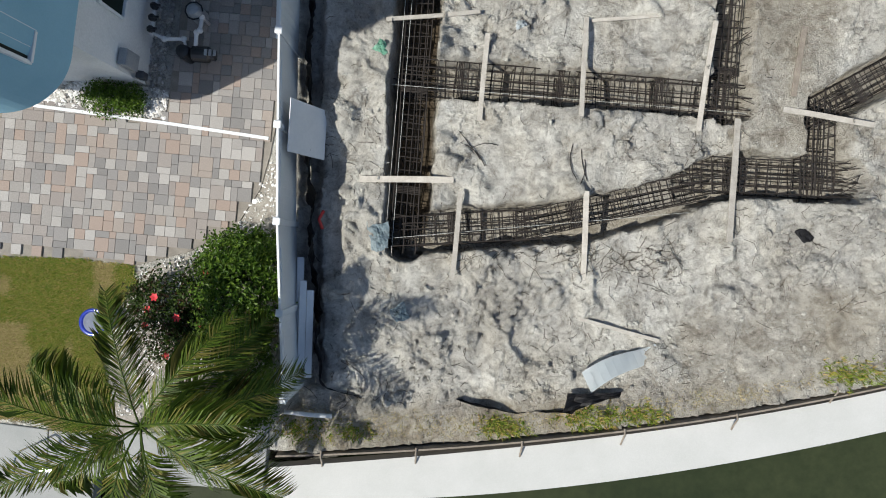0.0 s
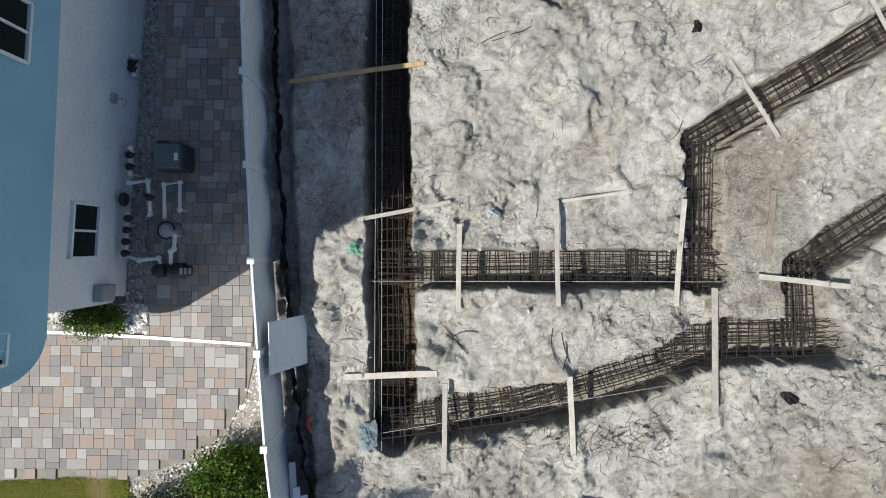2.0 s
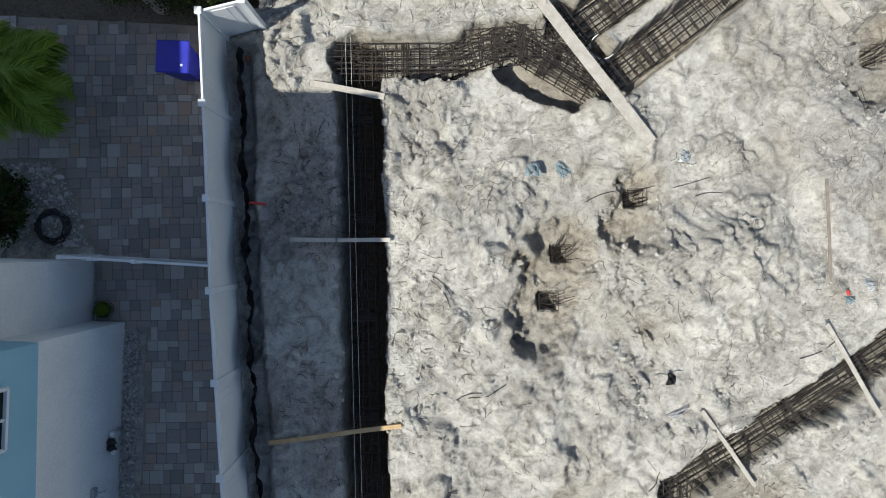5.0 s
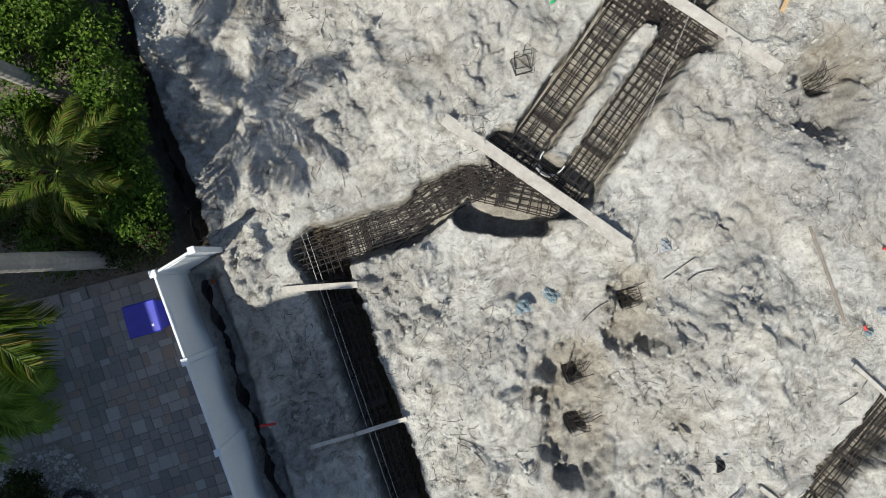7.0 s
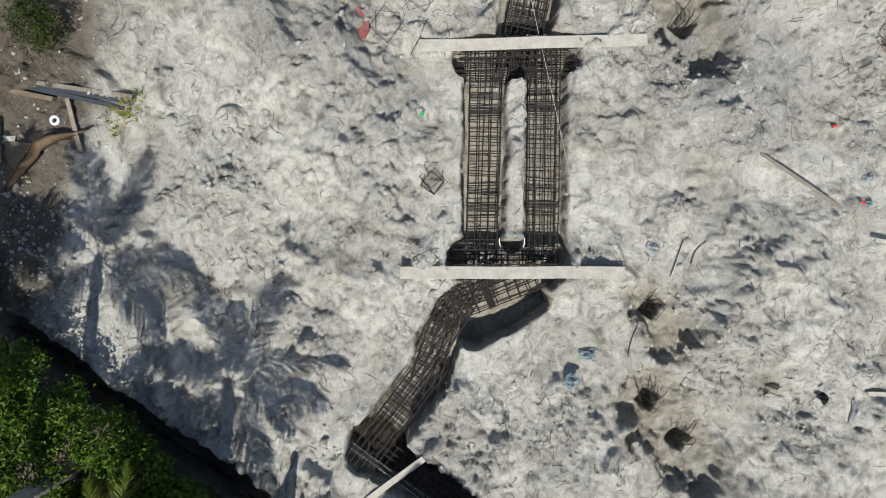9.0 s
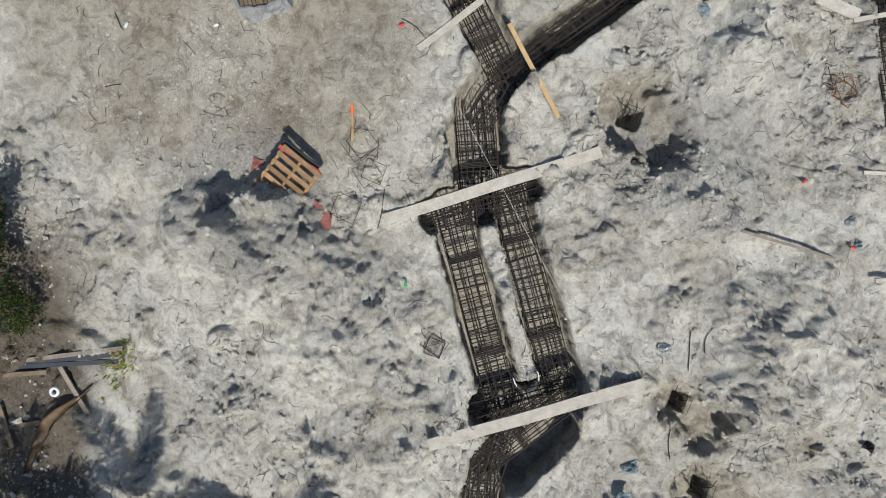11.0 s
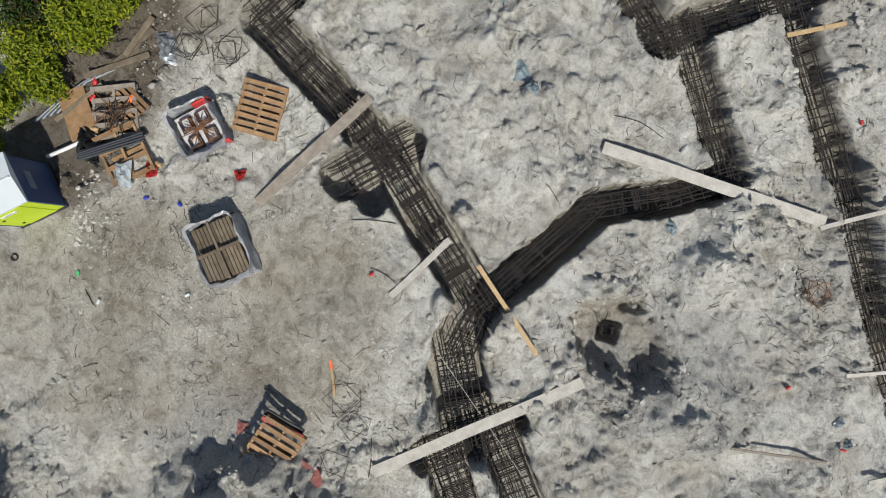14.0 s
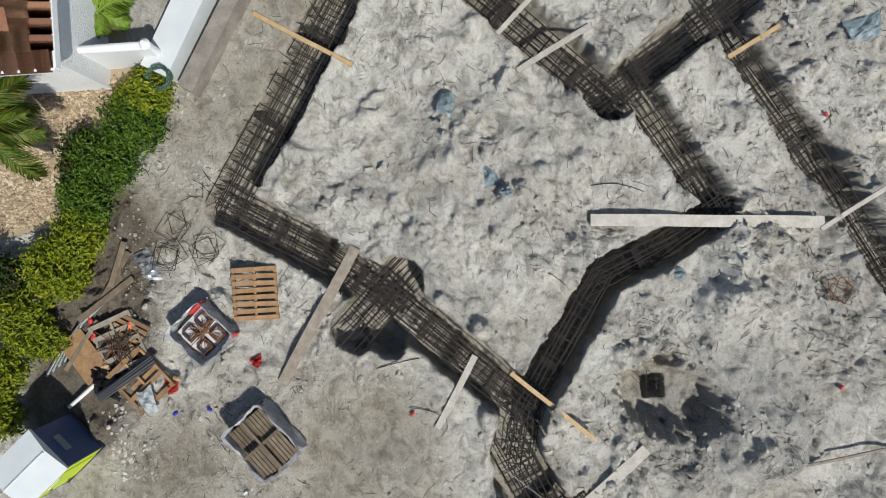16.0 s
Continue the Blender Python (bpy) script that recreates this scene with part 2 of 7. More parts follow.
def gradient_noise(x, y, seed):
    if seed not in SLOPES:
        a = 2 * math.pi * lattice(seed)
        SLOPES[seed] = np.cos(a), np.sin(a)
    gx, gy = SLOPES[seed]
    xi, yi = np.floor(x).astype(int), np.floor(y).astype(int)
    fx, fy = x - xi, y - yi
    ux, uy = fx * fx * fx * (fx * (6 * fx - 15) + 10), fy * fy * fy * (fy * (6 * fy - 15) + 10)
    xi, yi, xj, yj = xi % 256, yi % 256, (xi + 1) % 256, (yi + 1) % 256
    low = (gx[xi, yi] * fx + gy[xi, yi] * fy) * (1 - ux) + (gx[xj, yi] * (fx - 1) + gy[xj, yi] * fy) * ux
    top = (gx[xi, yj] * fx + gy[xi, yj] * (fy - 1)) * (1 - ux) + (gx[xj, yj] * (fx - 1) + gy[xj, yj] * (fy - 1)) * ux
    return low * (1 - uy) + top * uy


def relief(x, y, size, seed, octaves=4, gain=0.5, creased=False):
    """Layered gradient noise, each layer turned; creased gives round humps between sharp furrows."""
    total, amp, norm = 0 * x, 1.0, 0.0
    for o in range(octaves):
        c, w = math.cos(0.7 + 1.1 * o), math.sin(0.7 + 1.1 * o)
        k = 2.03 ** o / size
        g = gradient_noise((c * x - w * y) * k + 5.7 * o, (w * x + c * y) * k + 3.1 * o, seed + o)
        total = total + amp * (2.2 * np.abs(g) - 0.5 if creased else g)
        norm += amp
        amp *= gain
    return total / norm


def step(a, b, v):
    k = np.clip((v - a) / (b - a), 0, 1)
    return k * k * (3 - 2 * k)


def away(x, y, line):
    """Distance from a line of points."""
    best = np.full_like(x, 1e9)
    for (ax, ay), (bx, by) in zip(line, line[1:]):
        dx, dy = bx - ax, by - ay
        k = np.clip(((x - ax) * dx + (y - ay) * dy) / (dx * dx + dy * dy), 0, 1)
        best = np.minimum(best, np.hypot(x - ax - k * dx, y - ay - k * dy))
    return best


def along(line, v, axis=1):
    """The line's other coordinate where its coordinate of that axis is v."""
    pts = sorted(line, key=lambda p: p[axis])
    return np.interp(v, [p[axis] for p in pts], [p[1 - axis] for p in pts])


# ---------- the plan ----------
FENCE = [(-3.2, -10.4), (-3.63, -7.0), (-3.78, -5.2), (-3.93, -3.3), (-4.13, 0.5), (-4.29, 4.3), (-4.32, 6.1), (-4.42, 9.95)]
BANK = [(-3.6, -12.0), (-0.5, -11.6), (1.8, -11.2), (6.5, -10.16), (9.8, -9.24), (16.0, -6.9), (30.0, 0.0)]
CAP_IN = [(-3.8, -12.4), (-0.93, -11.9), (2.78, -11.2), (6.49, -10.43), (9.77, -9.4), (16.0, -7.1), (30.0, -0.2)]
CAP_OUT = [(-3.8, -13.1), (1.63, -12.43), (5.96, -11.55), (9.86, -10.33), (16.2, -8.1), (30.2, -1.2)]


def eased(line):
    """The same curve with many points, bent smoothly."""
    xs = np.array([q[0] for q in line[:-1]])
    fit3 = np.polyfit(xs, [q[1] for q in line[:-1]], 3)
    return [(float(v), float(np.polyval(fit3, v))) for v in np.linspace(xs[0], xs[-1], 40)] + [line[-1]]


BANK, CAP_IN, CAP_OUT = eased(BANK), eased(CAP_IN), eased(CAP_OUT)
# trenches: line, half width, depth
TRENCHES = [
    ([(-1.46, 9.5), (-1.42, 5.6), (-1.44, 0.6), (-1.30, -3.0), (-1.18, -7.0)], 0.50, 1.10),
    ([(-1.3, -3.36), (2.28, -3.32), (5.9, -3.28)], 0.44, 0.78),
    ([(-1.2, -6.85), (0.7, -6.6), (2.57, -6.27), (4.1, -5.75), (5.3, -5.2)], 0.47, 0.78),
    ([(5.3, -5.15), (6.33, -4.9), (8.35, -4.86)], 0.50, 0.78),
    ([(5.68, -3.4), (5.62, -0.6)], 0.42, 0.78),
    ([(5.5, -0.45), (7.0, 0.42), (9.7, 2.15), (12.0, 3.62), (15.2, 5.35), (17.0, 6.5), (19.0, 7.6), (21.0, 9.0)], 0.42, 0.78),
    ([(8.0, -4.7), (7.85, -3.25), (8.8, -2.64), (9.66, -2.06), (12.0, -0.5)], 0.43, 0.78),
    ([(20.4, 15.95), (18.41, 17.2), (15.7, 18.95)], 0.50, 0.78),
    ([(15.5, 19.0), (14.31, 17.08), (13.2, 15.5), (11.9, 14.1), (10.5, 12.6)], 0.50, 0.78),
    ([(10.5, 12.6), (9.5, 12.9), (8.6, 12.5)], 0.50, 0.78),
    ([(10.8, 12.4), (12.0, 11.5), (13.35, 10.6), (14.0, 9.0), (14.7, 7.9)], 0.42, 1.10),
    ([(14.7, 7.9), (17.5, 9.6)], 0.40, 0.78),
    ([(20.4, 13.4), (18.8, 11.6), (17.3, 10.2)], 0.50, 0.78),
    ([(17.5, 10.1), (18.55, 8.6), (19.4, 7.1)], 0.42, 0.78),
    ([(8.9, 12.75), (7.6, 12.1)], 0.62, 0.78),
    ([(7.2, 12.68), (3.35, 9.98)], 0.47, 0.75),
    ([(8.0, 11.62), (4.28, 8.88)], 0.47, 0.75),
    ([(6.9, 12.9), (8.15, 11.3)], 0.42, 0.75),
    ([(3.2, 10.25), (4.1, 8.85)], 0.50, 0.78),
    ([(3.6, 9.3), (2.2, 9.75), (1.4, 9.7), (0.6, 9.4), (-1.6, 9.45)], 0.50, 0.78),
    ([(3.4, 8.5), (2.6, 8.75), (1.9, 9.15)], 0.30, 1.0),
    ([(2.1, 9.8), (3.6, 8.9)], 0.48, 0.85),
    ([(12.55, 16.3), (13.55, 15.25)], 0.52, 0.78),
    ([(12.15, 15.55), (12.5, 15.85)], 0.32, 0.9),
]
PITS = [(4.85, 6.2, 0.20), (3.12, 4.95, 0.19), (2.80, 3.85, 0.20), (10.65, 9.5, 0.24)]
# shallow working holes round the piers: line, half width, depth
SHELVES = [([(2.62, 3.25), (2.95, 4.1), (3.1, 5.1)], 0.52, 0.50), ([(4.6, 5.45), (4.85, 6.35)], 0.42, 0.45), ([(10.25, 8.9), (10.65, 9.6)], 0.70, 0.70), ([(2.15, 3.1), (2.35, 4.6)], 0.20, 0.55)]
# heaps: x, y, radius, height
HEAPS = [(5.1, 16.2, 1.5, 0.75), (4.8, 17.6, 1.2, 0.65), (6.6, 4.4, 2.2, 0.45), (2.3, -4.9, 1.5, 0.25), (9.5, 7.2, 1.5, 0.35), (13.3, 7.2, 1.4, 0.4),
         (16.0, 13.2, 2.2, 0.35), (4.0, 14.4, 2.4, 0.5), (0.6, 12.4, 2.0, 0.35), (3.0, 1.2, 2.2, 0.2), (9.2, 15.6, 1.0, 0.12), (12.4, 7.9, 0.9, 0.35), (9.5, -6.4, 2.0, 0.3), (0.9, 5.9, 1.5, 0.2), (-3.0, -4.5, 0.7, 0.25)]


def land(x, y):
    """Height of the ground; shares of tan, grey and dark soil with painted shade."""
    wob = fbm(x, y, 0.9, 11, 4) * 0.34 + fbm(x, y, 0.2, 15, 3) * 0.20
    packed = step(1.6, 0.2, away(x, y, [(8.3, 20.5), (8.6, 17.6), (9.2, 17.0)]) - 1.9) * 0.85
    packed = np.maximum(packed, step(1.2, 0.2, away(x, y, [(15.5, 20.0), (19.8, 17.7)]) - 0.4) * 0.9)
    packed = np.maximum(packed, step(0.9, 0.2, away(x, y, [(6.9, -3.4), (7.1, -1.0)]) - 0.5) * 0.75)
    packed = np.maximum(packed, step(1.0, 0.2, away(x, y, [(6.0, -9.2), (9.0, -8.2)]) - 0.5) * 0.7)
    loose = 1 - packed
    # loose sand: warped swells, rough patches of clods between smooth drifts, short scarps
    wx = x + 0.50 * relief(x, y, 1.7, 201, 3)
    wy = y + 0.50 * relief(x, y, 1.7, 207, 3)
    clump = step(-0.04, 0.20, relief(wx, wy, 2.3, 31, 4, 0.6))
    z = -0.05 * loose + 0.42 * relief(wx, wy, 3.1, 3, 3) + packed * 0.07 * relief(x, y, 0.7, 7, 4, 0.5)
    z = z + loose * (0.03 + 0.13 * clump) * relief(wx, wy, 0.62, 211, 5, 0.62, creased=True)
    z = z + loose * 0.12 * relief(wx, wy, 1.1, 221, 3, 0.5)
    f = relief(wx, wy, 1.3, 25, 5, 0.58)
    lips = step(0.0, 0.16, relief(x, y, 1.2, 231, 2))
    for cut, rise in ((-0.14, 0.07), (0.0, 0.08), (0.12, 0.08)):
        z = z + loose * rise * step(cut, cut + 0.016, f) * lips
    d1, d2, who = cells(wx, wy, 0.30, 41)
    z = z + loose * (0.06 + 0.94 * clump) * 0.085 * step(0.62, 0.72, who) * step(0.03, 0.16, d2 - d1) * (0.6 + who)
    z = z - loose * 0.05 * step(0.10, 0.07, who) * step(0.42, 0.20, d1)
    d1, d2, who = cells(wx, wy, 0.14, 51)
    z = z + loose * (0.06 + clump) * 0.055 * step(0.55, 0.62, who) * step(0.02, 0.22, d2 - d1)
    for hx, hy, r, h in HEAPS:
        d = np.hypot(x - hx, y - hy) + 0.8 * wob * r
        z = z + h * step(r, r * 0.35, d) * (1 + 1.2 * fbm(x, y, 0.45, 71, 3))
    tan = np.zeros_like(x)
    # Darkens the west trench: its deep shade is put into the floor colour.
    trench_shade = step(0.52, 0.40, away(x, y, TRENCHES[0][0]) + 0.4 * wob) * step(-7.4, -6.6, y)
    grey = clump * loose * 0.5
    for line, half, depth in TRENCHES:
        d = away(x, y, line) + wob * 0.55
        z = z + 0.10 * step(half + 0.75, half + 0.12, d) * loose * (0.4 + clump)
        cut = step(half + 0.03, half - 0.03, d)
        z = z * (1 - cut) + (-depth + 0.06 * fbm(x, y, 0.4, 81, 3)) * cut
        tan = np.maximum(tan, 0.6 * step(half + 0.10, half - 0.02, d))
    for line, half, depth in SHELVES:
        d = away(x, y, line) + wob * 2.0
        cut = step(half + 0.22, half - 0.20, d)
        z = z * (1 - cut) + (-depth + 0.34 * fbm(x, y, 0.35, 85, 4, 0.65) + 0.5 * wob) * cut
        tan = np.maximum(tan, 0.6 * step(half + 0.6, half - 0.1, d))
    for px, py, r in PITS:
        d = np.maximum(np.abs(x - px), np.abs(y - py)) + wob * 0.25
        z = z - 0.6 * step(r + 0.04, r - 0.06, d)
    ditch = step(0.42, 0.22, np.abs(x - along([(-4.1, 10.3), (-4.1, 12.0), (-4.2, 13.8), (-4.15, 15.5), (-4.2, 18.0)], y)) + 0.4 * wob) * step(9.9, 10.5, y) * step(18.5, 17.5, y)
    z = z - 0.75 * ditch
    # flat lots round the site
    fx = along(FENCE, y)
    inside = step(-0.05, 0.12, x - fx)
    north = along([(-4.3, 10.6), (-4.3, 13.0), (-4.5, 17.0), (-2.0, 22.0), (4.0, 25.0)], y)
    inside = np.where(y > 10.0, step(-0.1, 0.3, x - north), inside)
    z = z * inside - 0.05 * (1 - inside)
    gully = step(0.32, 0.1, np.abs(x - fx - 0.30) + 0.3 * wob) * (y < 9.8) * (y > -10.5)
    z = z - 0.25 * gully
    edge = along([(15.0, 21.6), (15.8, 21.2), (18.6, 19.8), (20.2, 18.8), (26.0, 15.5)], x, 0)
    garden = np.maximum(step(0.0, 0.25, y - edge) * (x > 15.0), step(24.2, 24.6, y))
    z = z * (1 - garden) - 0.03 * garden
    # The patch at (1.9, 21.0) has the plants' shadow painted into its colour.
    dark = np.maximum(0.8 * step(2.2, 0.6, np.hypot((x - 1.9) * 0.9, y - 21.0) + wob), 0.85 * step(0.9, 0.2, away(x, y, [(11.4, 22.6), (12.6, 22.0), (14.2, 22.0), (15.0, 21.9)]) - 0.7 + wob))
    # Dark corner soil, deepened by tree shade painted in with it.
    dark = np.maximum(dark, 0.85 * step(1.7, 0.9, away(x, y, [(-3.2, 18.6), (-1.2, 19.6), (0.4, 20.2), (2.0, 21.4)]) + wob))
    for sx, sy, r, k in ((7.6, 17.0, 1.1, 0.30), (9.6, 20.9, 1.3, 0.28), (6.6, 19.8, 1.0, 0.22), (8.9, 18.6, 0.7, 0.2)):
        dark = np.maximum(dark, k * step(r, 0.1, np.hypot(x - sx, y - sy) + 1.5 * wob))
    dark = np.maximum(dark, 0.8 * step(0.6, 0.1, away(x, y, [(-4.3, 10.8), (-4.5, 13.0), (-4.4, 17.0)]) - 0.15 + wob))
    # 0.8 * ditch paints the hedge's shadow into the ditch colour.
    dark = np.maximum(dark, np.maximum(0.8 * ditch, trench_shade))
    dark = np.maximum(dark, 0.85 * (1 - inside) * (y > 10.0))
    grey = grey + 0.7 * step(2.2, 1.0, np.hypot(x - 5.6, y - 17.0) + wob) + 0.6 * step(2.4, 1.0, np.hypot(x - 10.2, y - 7.6) + 1.5 * wob)
    tan = np.maximum(tan, packed * (0.66 + 0.7 * relief(x, y, 2.2, 241, 3)))
    tan = np.maximum(tan, 0.7 * step(0.9, 0.3, away(x, y, [(-3.0, -11.3), (1.0, -11.0), (6.0, -9.9)]) + wob))
    near = step(21.6, 20.4, x) * step(24.8, 23.4, y)
    z = z * near
    # the bank falls to the canal
    by = along(BANK, x, 0)
    drop = step(0.02, -0.08, y - by)
    z = z * (1 - drop) - 2.2 * drop
    z = np.where((x < -3.6) & (y < -12.7), -2.2, z)
    return z, np.clip(tan, 0, 1), np.clip(grey, 0, 1), np.clip(dark, 0, 1)


def spread(lo, hi, gap, far):
    """Evenly spaced values from lo to hi, then ever wider out to far."""
    mid = list(np.arange(lo, hi, gap))
    out, d = [], gap
    while not out or out[-1] < far:
        d *= 1.6
        out.append((out[-1] if out else 0) + d)
    return np.array([lo - o for o in out[::-1]] + mid + [mid[-1] + o for o in out])


def build_ground():
    gx, gy = spread(-4.6, 20.6, 0.04, 400), spread(-12.2, 23.6, 0.04, 400)
    X, Y = np.meshgrid(gx, gy, indexing="ij")
    Z, tan, grey, dark = land(X, Y)
    nx, ny = len(gx), len(gy)
    me = bpy.data.meshes.new("ground")
    me.vertices.add(nx * ny)
    me.vertices.foreach_set("co", np.stack([X, Y, Z], -1).astype(np.float32).ravel())
    i = np.arange(nx * ny).reshape(nx, ny)
    quads = np.stack([i[:-1, :-1], i[1:, :-1], i[1:, 1:], i[:-1, 1:]], -1).reshape(-1)
    n = len(quads) // 4
    me.loops.add(4 * n)
    me.loops.foreach_set("vertex_index", quads.astype(np.int32))
    me.polygons.add(n)
    me.polygons.foreach_set("loop_start", (4 * np.arange(n)).astype(np.int32))
    me.polygons.foreach_set("loop_total", np.full(n, 4, np.int32))
    me.update()
    soil = me.attributes.new("soil", "FLOAT_COLOR", "POINT")
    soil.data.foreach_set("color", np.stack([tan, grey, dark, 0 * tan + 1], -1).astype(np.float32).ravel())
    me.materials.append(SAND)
    return tagged(new("ground", me), "pale coral sand of an excavated building lot", "ground", kind="structure")


ground = build_ground()


def height(x, y):
    return float(land(np.array([float(x)]), np.array([float(y)]))[0][0])


def heights(xy):
    a = np.array(xy, dtype=float)
    return land(a[:, 0], a[:, 1])[0]

# ---------- canal and seawall ----------
bm = bmesh.new()
prism(bm, [(-200, -200), (200, -200), (200, 60), (40, 6), (30.0, -0.6), (9.8, -9.8), (-3.7, -12.7), (-200, -12.7)], -1.5, -1.3)
tagged(part("water", bm, WATER), "dark green still canal water", "water", kind="structure")
bm = bmesh.new()
prism(bm, CAP_IN[:] + CAP_OUT[::-1], -0.45, -0.12)
tagged(part("seawall_cap", bm, CONCRETE), "smooth pale concrete cap of a curved seawall", "seawall", kind="structure")
bm = bmesh.new()
prism(bm, [(x, y - 0.02) for x, y in BANK[:-1]] + [(x, y - 0.06) for x, y in BANK[:-1]][::-1], -1.2, 0.10)
tagged(part("retaining_board", bm, GREY_WOOD), "weathered board holding the sand behind the seawall", "wall", kind="structure")

# ---------- boards over the trenches ----------
def board(a, b, width, material, label, group="boards across the trenches", thick=0.04, lift=0.0):
    ax, ay = a
    bx, by = b
    za, zb = heights([a, b])
    za, zb = max(za, -0.05) + thick / 2 + lift, max(zb, -0.05) + thick / 2 + lift
    mid = heights([(ax + (bx - ax) * k / 12, ay + (by - ay) * k / 12) for k in range(13)])
    need = max(m - (za + (zb - za) * k / 12) for k, m in enumerate(mid)) + thick / 2
    up = max(0.0, min(need, 0.24))
    d = Vector((bx - ax, by - ay, zb - za))
    m = Matrix.Translation(((ax + bx) / 2, (ay + by) / 2, (za + zb) / 2 + up)) @ d.to_track_quat("X", "Z").to_matrix().to_4x4()
    bm = bmesh.new()
    box(bm, Matrix(), d.length, width, thick, 0.004)
    bmesh.ops.subdivide_edges(bm, edges=[e for e in bm.edges if e.calc_length() > 0.5 * d.length], cuts=6)
    for v in bm.verts:
        v.co.z += 0.012 * math.sin(v.co.x * 1.7 + ax)
        v.co.y += 0.006 * math.sin(v.co.x * 2.3 + ay)
    ob = part("board", bm, material)
    ob.matrix_basis = m
    return tagged(ob, label, "board", group)


PALE, TAN, GREY = "sun-bleached pine board laid across a trench", "fresh yellow pine board laid across a trench", "weathered brown plank lying on the sand"
for a, b, w in [((-2.31, -5.76), (-0.23, -5.63), 0.14), ((-2.02, -2.27), (0.02, -1.83), 0.09), ((0.22, -2.33), (0.22, -4.28), 0.11), ((2.36, -1.79), (2.33, -4.08), 0.10),
                ((5.06, -1.75), (4.97, -4.08), 0.11), ((-0.05, -5.85), (-0.07, -7.8), 0.11), ((2.65, -5.62), (2.81, -7.57), 0.12), ((5.91, -3.69), (5.85, -6.42), 0.13),
                ((6.84, -3.42), (8.79, -3.61), 0.12), ((6.11, 1.41), (7.3, -0.33), 0.09), ((-3.01, 5.37), (-0.77, 5.32), 0.09), ((8.93, 3.29), (10.02, 1.23), 0.09),
                ((-2.51, 8.87), (-0.83, 8.46), 0.14), ((2.08, 11.29), (5.01, 7.37), 0.27), ((6.35, 13.96), (9.46, 9.99), 0.26), ((11.76, 13.64), (10.2, 14.6), 0.15),
                ((18.94, 10.62), (18.08, 12.28), 0.13), ((19.73, 11.84), (18.95, 12.67), 0.11), ((14.99, 4.26), (14.08, 5.86), 0.10), ((11.09, 4.39), (11.47, 3.3), 0.08)]:
    board(a, b, w, PALE_WOOD, PALE)
board((14.64, 10.86), (14.24, 5.77), 0.27, PALE_WOOD, "long wide pale plank bridging two trenches", lift=0.05)
for a, b, w in [((-3.6, 0.81), (-0.59, 1.2), 0.10), ((11.37, 12.89), (9.8, 11.16), 0.10), ((18.71, 6.31), (18.03, 7.61), 0.10), ((19.76, 18.1), (18.46, 15.96), 0.10)]:
    board(a, b, w, TAN_WOOD, TAN)
board((14.37, 16.15), (11.46, 17.99), 0.24, GREY_WOOD, "weathered brown plank lying over a trench edge")
for a, b, w, mt in [((7.25, -1.49), (7.06, -3.1), 0.12, GREY_WOOD), ((2.51, -1.79), (4.08, -1.54), 0.07, PALE_WOOD), ((8.91, 6.52), (9.1, 4.22), 0.06, GREY_WOOD), ((2.78, -8.41), (4.64, -8.75), 0.08, PALE_WOOD)]:
    board(a, b, w, mt, GREY if mt is GREY_WOOD else "narrow pine batten lying loose on the sand", "loose battens")

# ---------- reinforcing cages ----------
STIRRUPS = {}


def stirrup_mesh(w, h):
    key = (round(w, 2), round(h, 2))
    if key not in STIRRUPS:
        bm = bmesh.new()
        tube(bm, [(0, -w / 2, 0), (0, w / 2, 0), (0, w / 2, h), (0, -w / 2, h)], 0.012, 4, closed=True)
        STIRRUPS[key] = mesh_of("stirrup", bm, RUST)
    return STIRRUPS[key]


def bar_mesh(length, rnd):
    bm = bmesh.new()
    n = max(3, int(length / 0.8))
    tube(bm, [(length * k / n, rnd.uniform(-0.015, 0.015), rnd.uniform(-0.012, 0.012)) for k in range(n + 1)], 0.0140, 5)
    return mesh_of("bar", bm, RUST)


def cage(a, b, width=0.62, low=-0.64, high=-0.14, bars=5, gap=0.25, over=0.30, seed=1):
    """A straight reinforcing cage in a trench: bars above and below, held by square stirrups."""
    rnd = random.Random(seed)
    a, b = Vector((*a, 0)), Vector((*b, 0))
    way = (b - a).normalized()
    top = empty("rebar_cage", Matrix.Translation(a + Vector((0, 0, low))) @ way.to_track_quat("X", "Z").to_matrix().to_4x4())
    length, h = (b - a).length, high - low
    for layer in (0.0, h):
        count = {0.0: bars - 1, h: bars}[layer]
        for k in range(count):
            y = -width / 2 + width * k / (count - 1)
            s, e = -over * rnd.uniform(0.2, 1.6), length + over * rnd.uniform(0.2, 1.6)
            ob = new("bar", bar_mesh(e - s, rnd))
            ob.parent = top
            ob.location = (s, y + rnd.uniform(-0.03, 0.03), layer)
            ob.rotation_euler = (0, 0, rnd.uniform(-0.012, 0.012))
    me = stirrup_mesh(width + 0.03, h)
    n = int(length / gap)
    for k in range(n + 1):
        ob = new("stirrup", me)
        ob.parent = top
        ob.location = (gap * k + rnd.uniform(-0.04, 0.04) + 0.05, rnd.uniform(-0.012, 0.012), rnd.uniform(-0.01, 0.01))
        ob.rotation_euler = (0, rnd.uniform(-0.06, 0.06), rnd.uniform(-0.07, 0.07))
    for k in range(4, n - 2, 9):
        for q in range(4):
            ob = new("stirrup", me)
            ob.parent = top
            ob.location = (gap * k + 0.07 + 0.035 * q, rnd.uniform(-0.012, 0.012), rnd.uniform(-0.01, 0.01))
    return tagged(top, "dark rusty reinforcing cage lying in a footing trench", "rebar cage", "reinforcing cages")


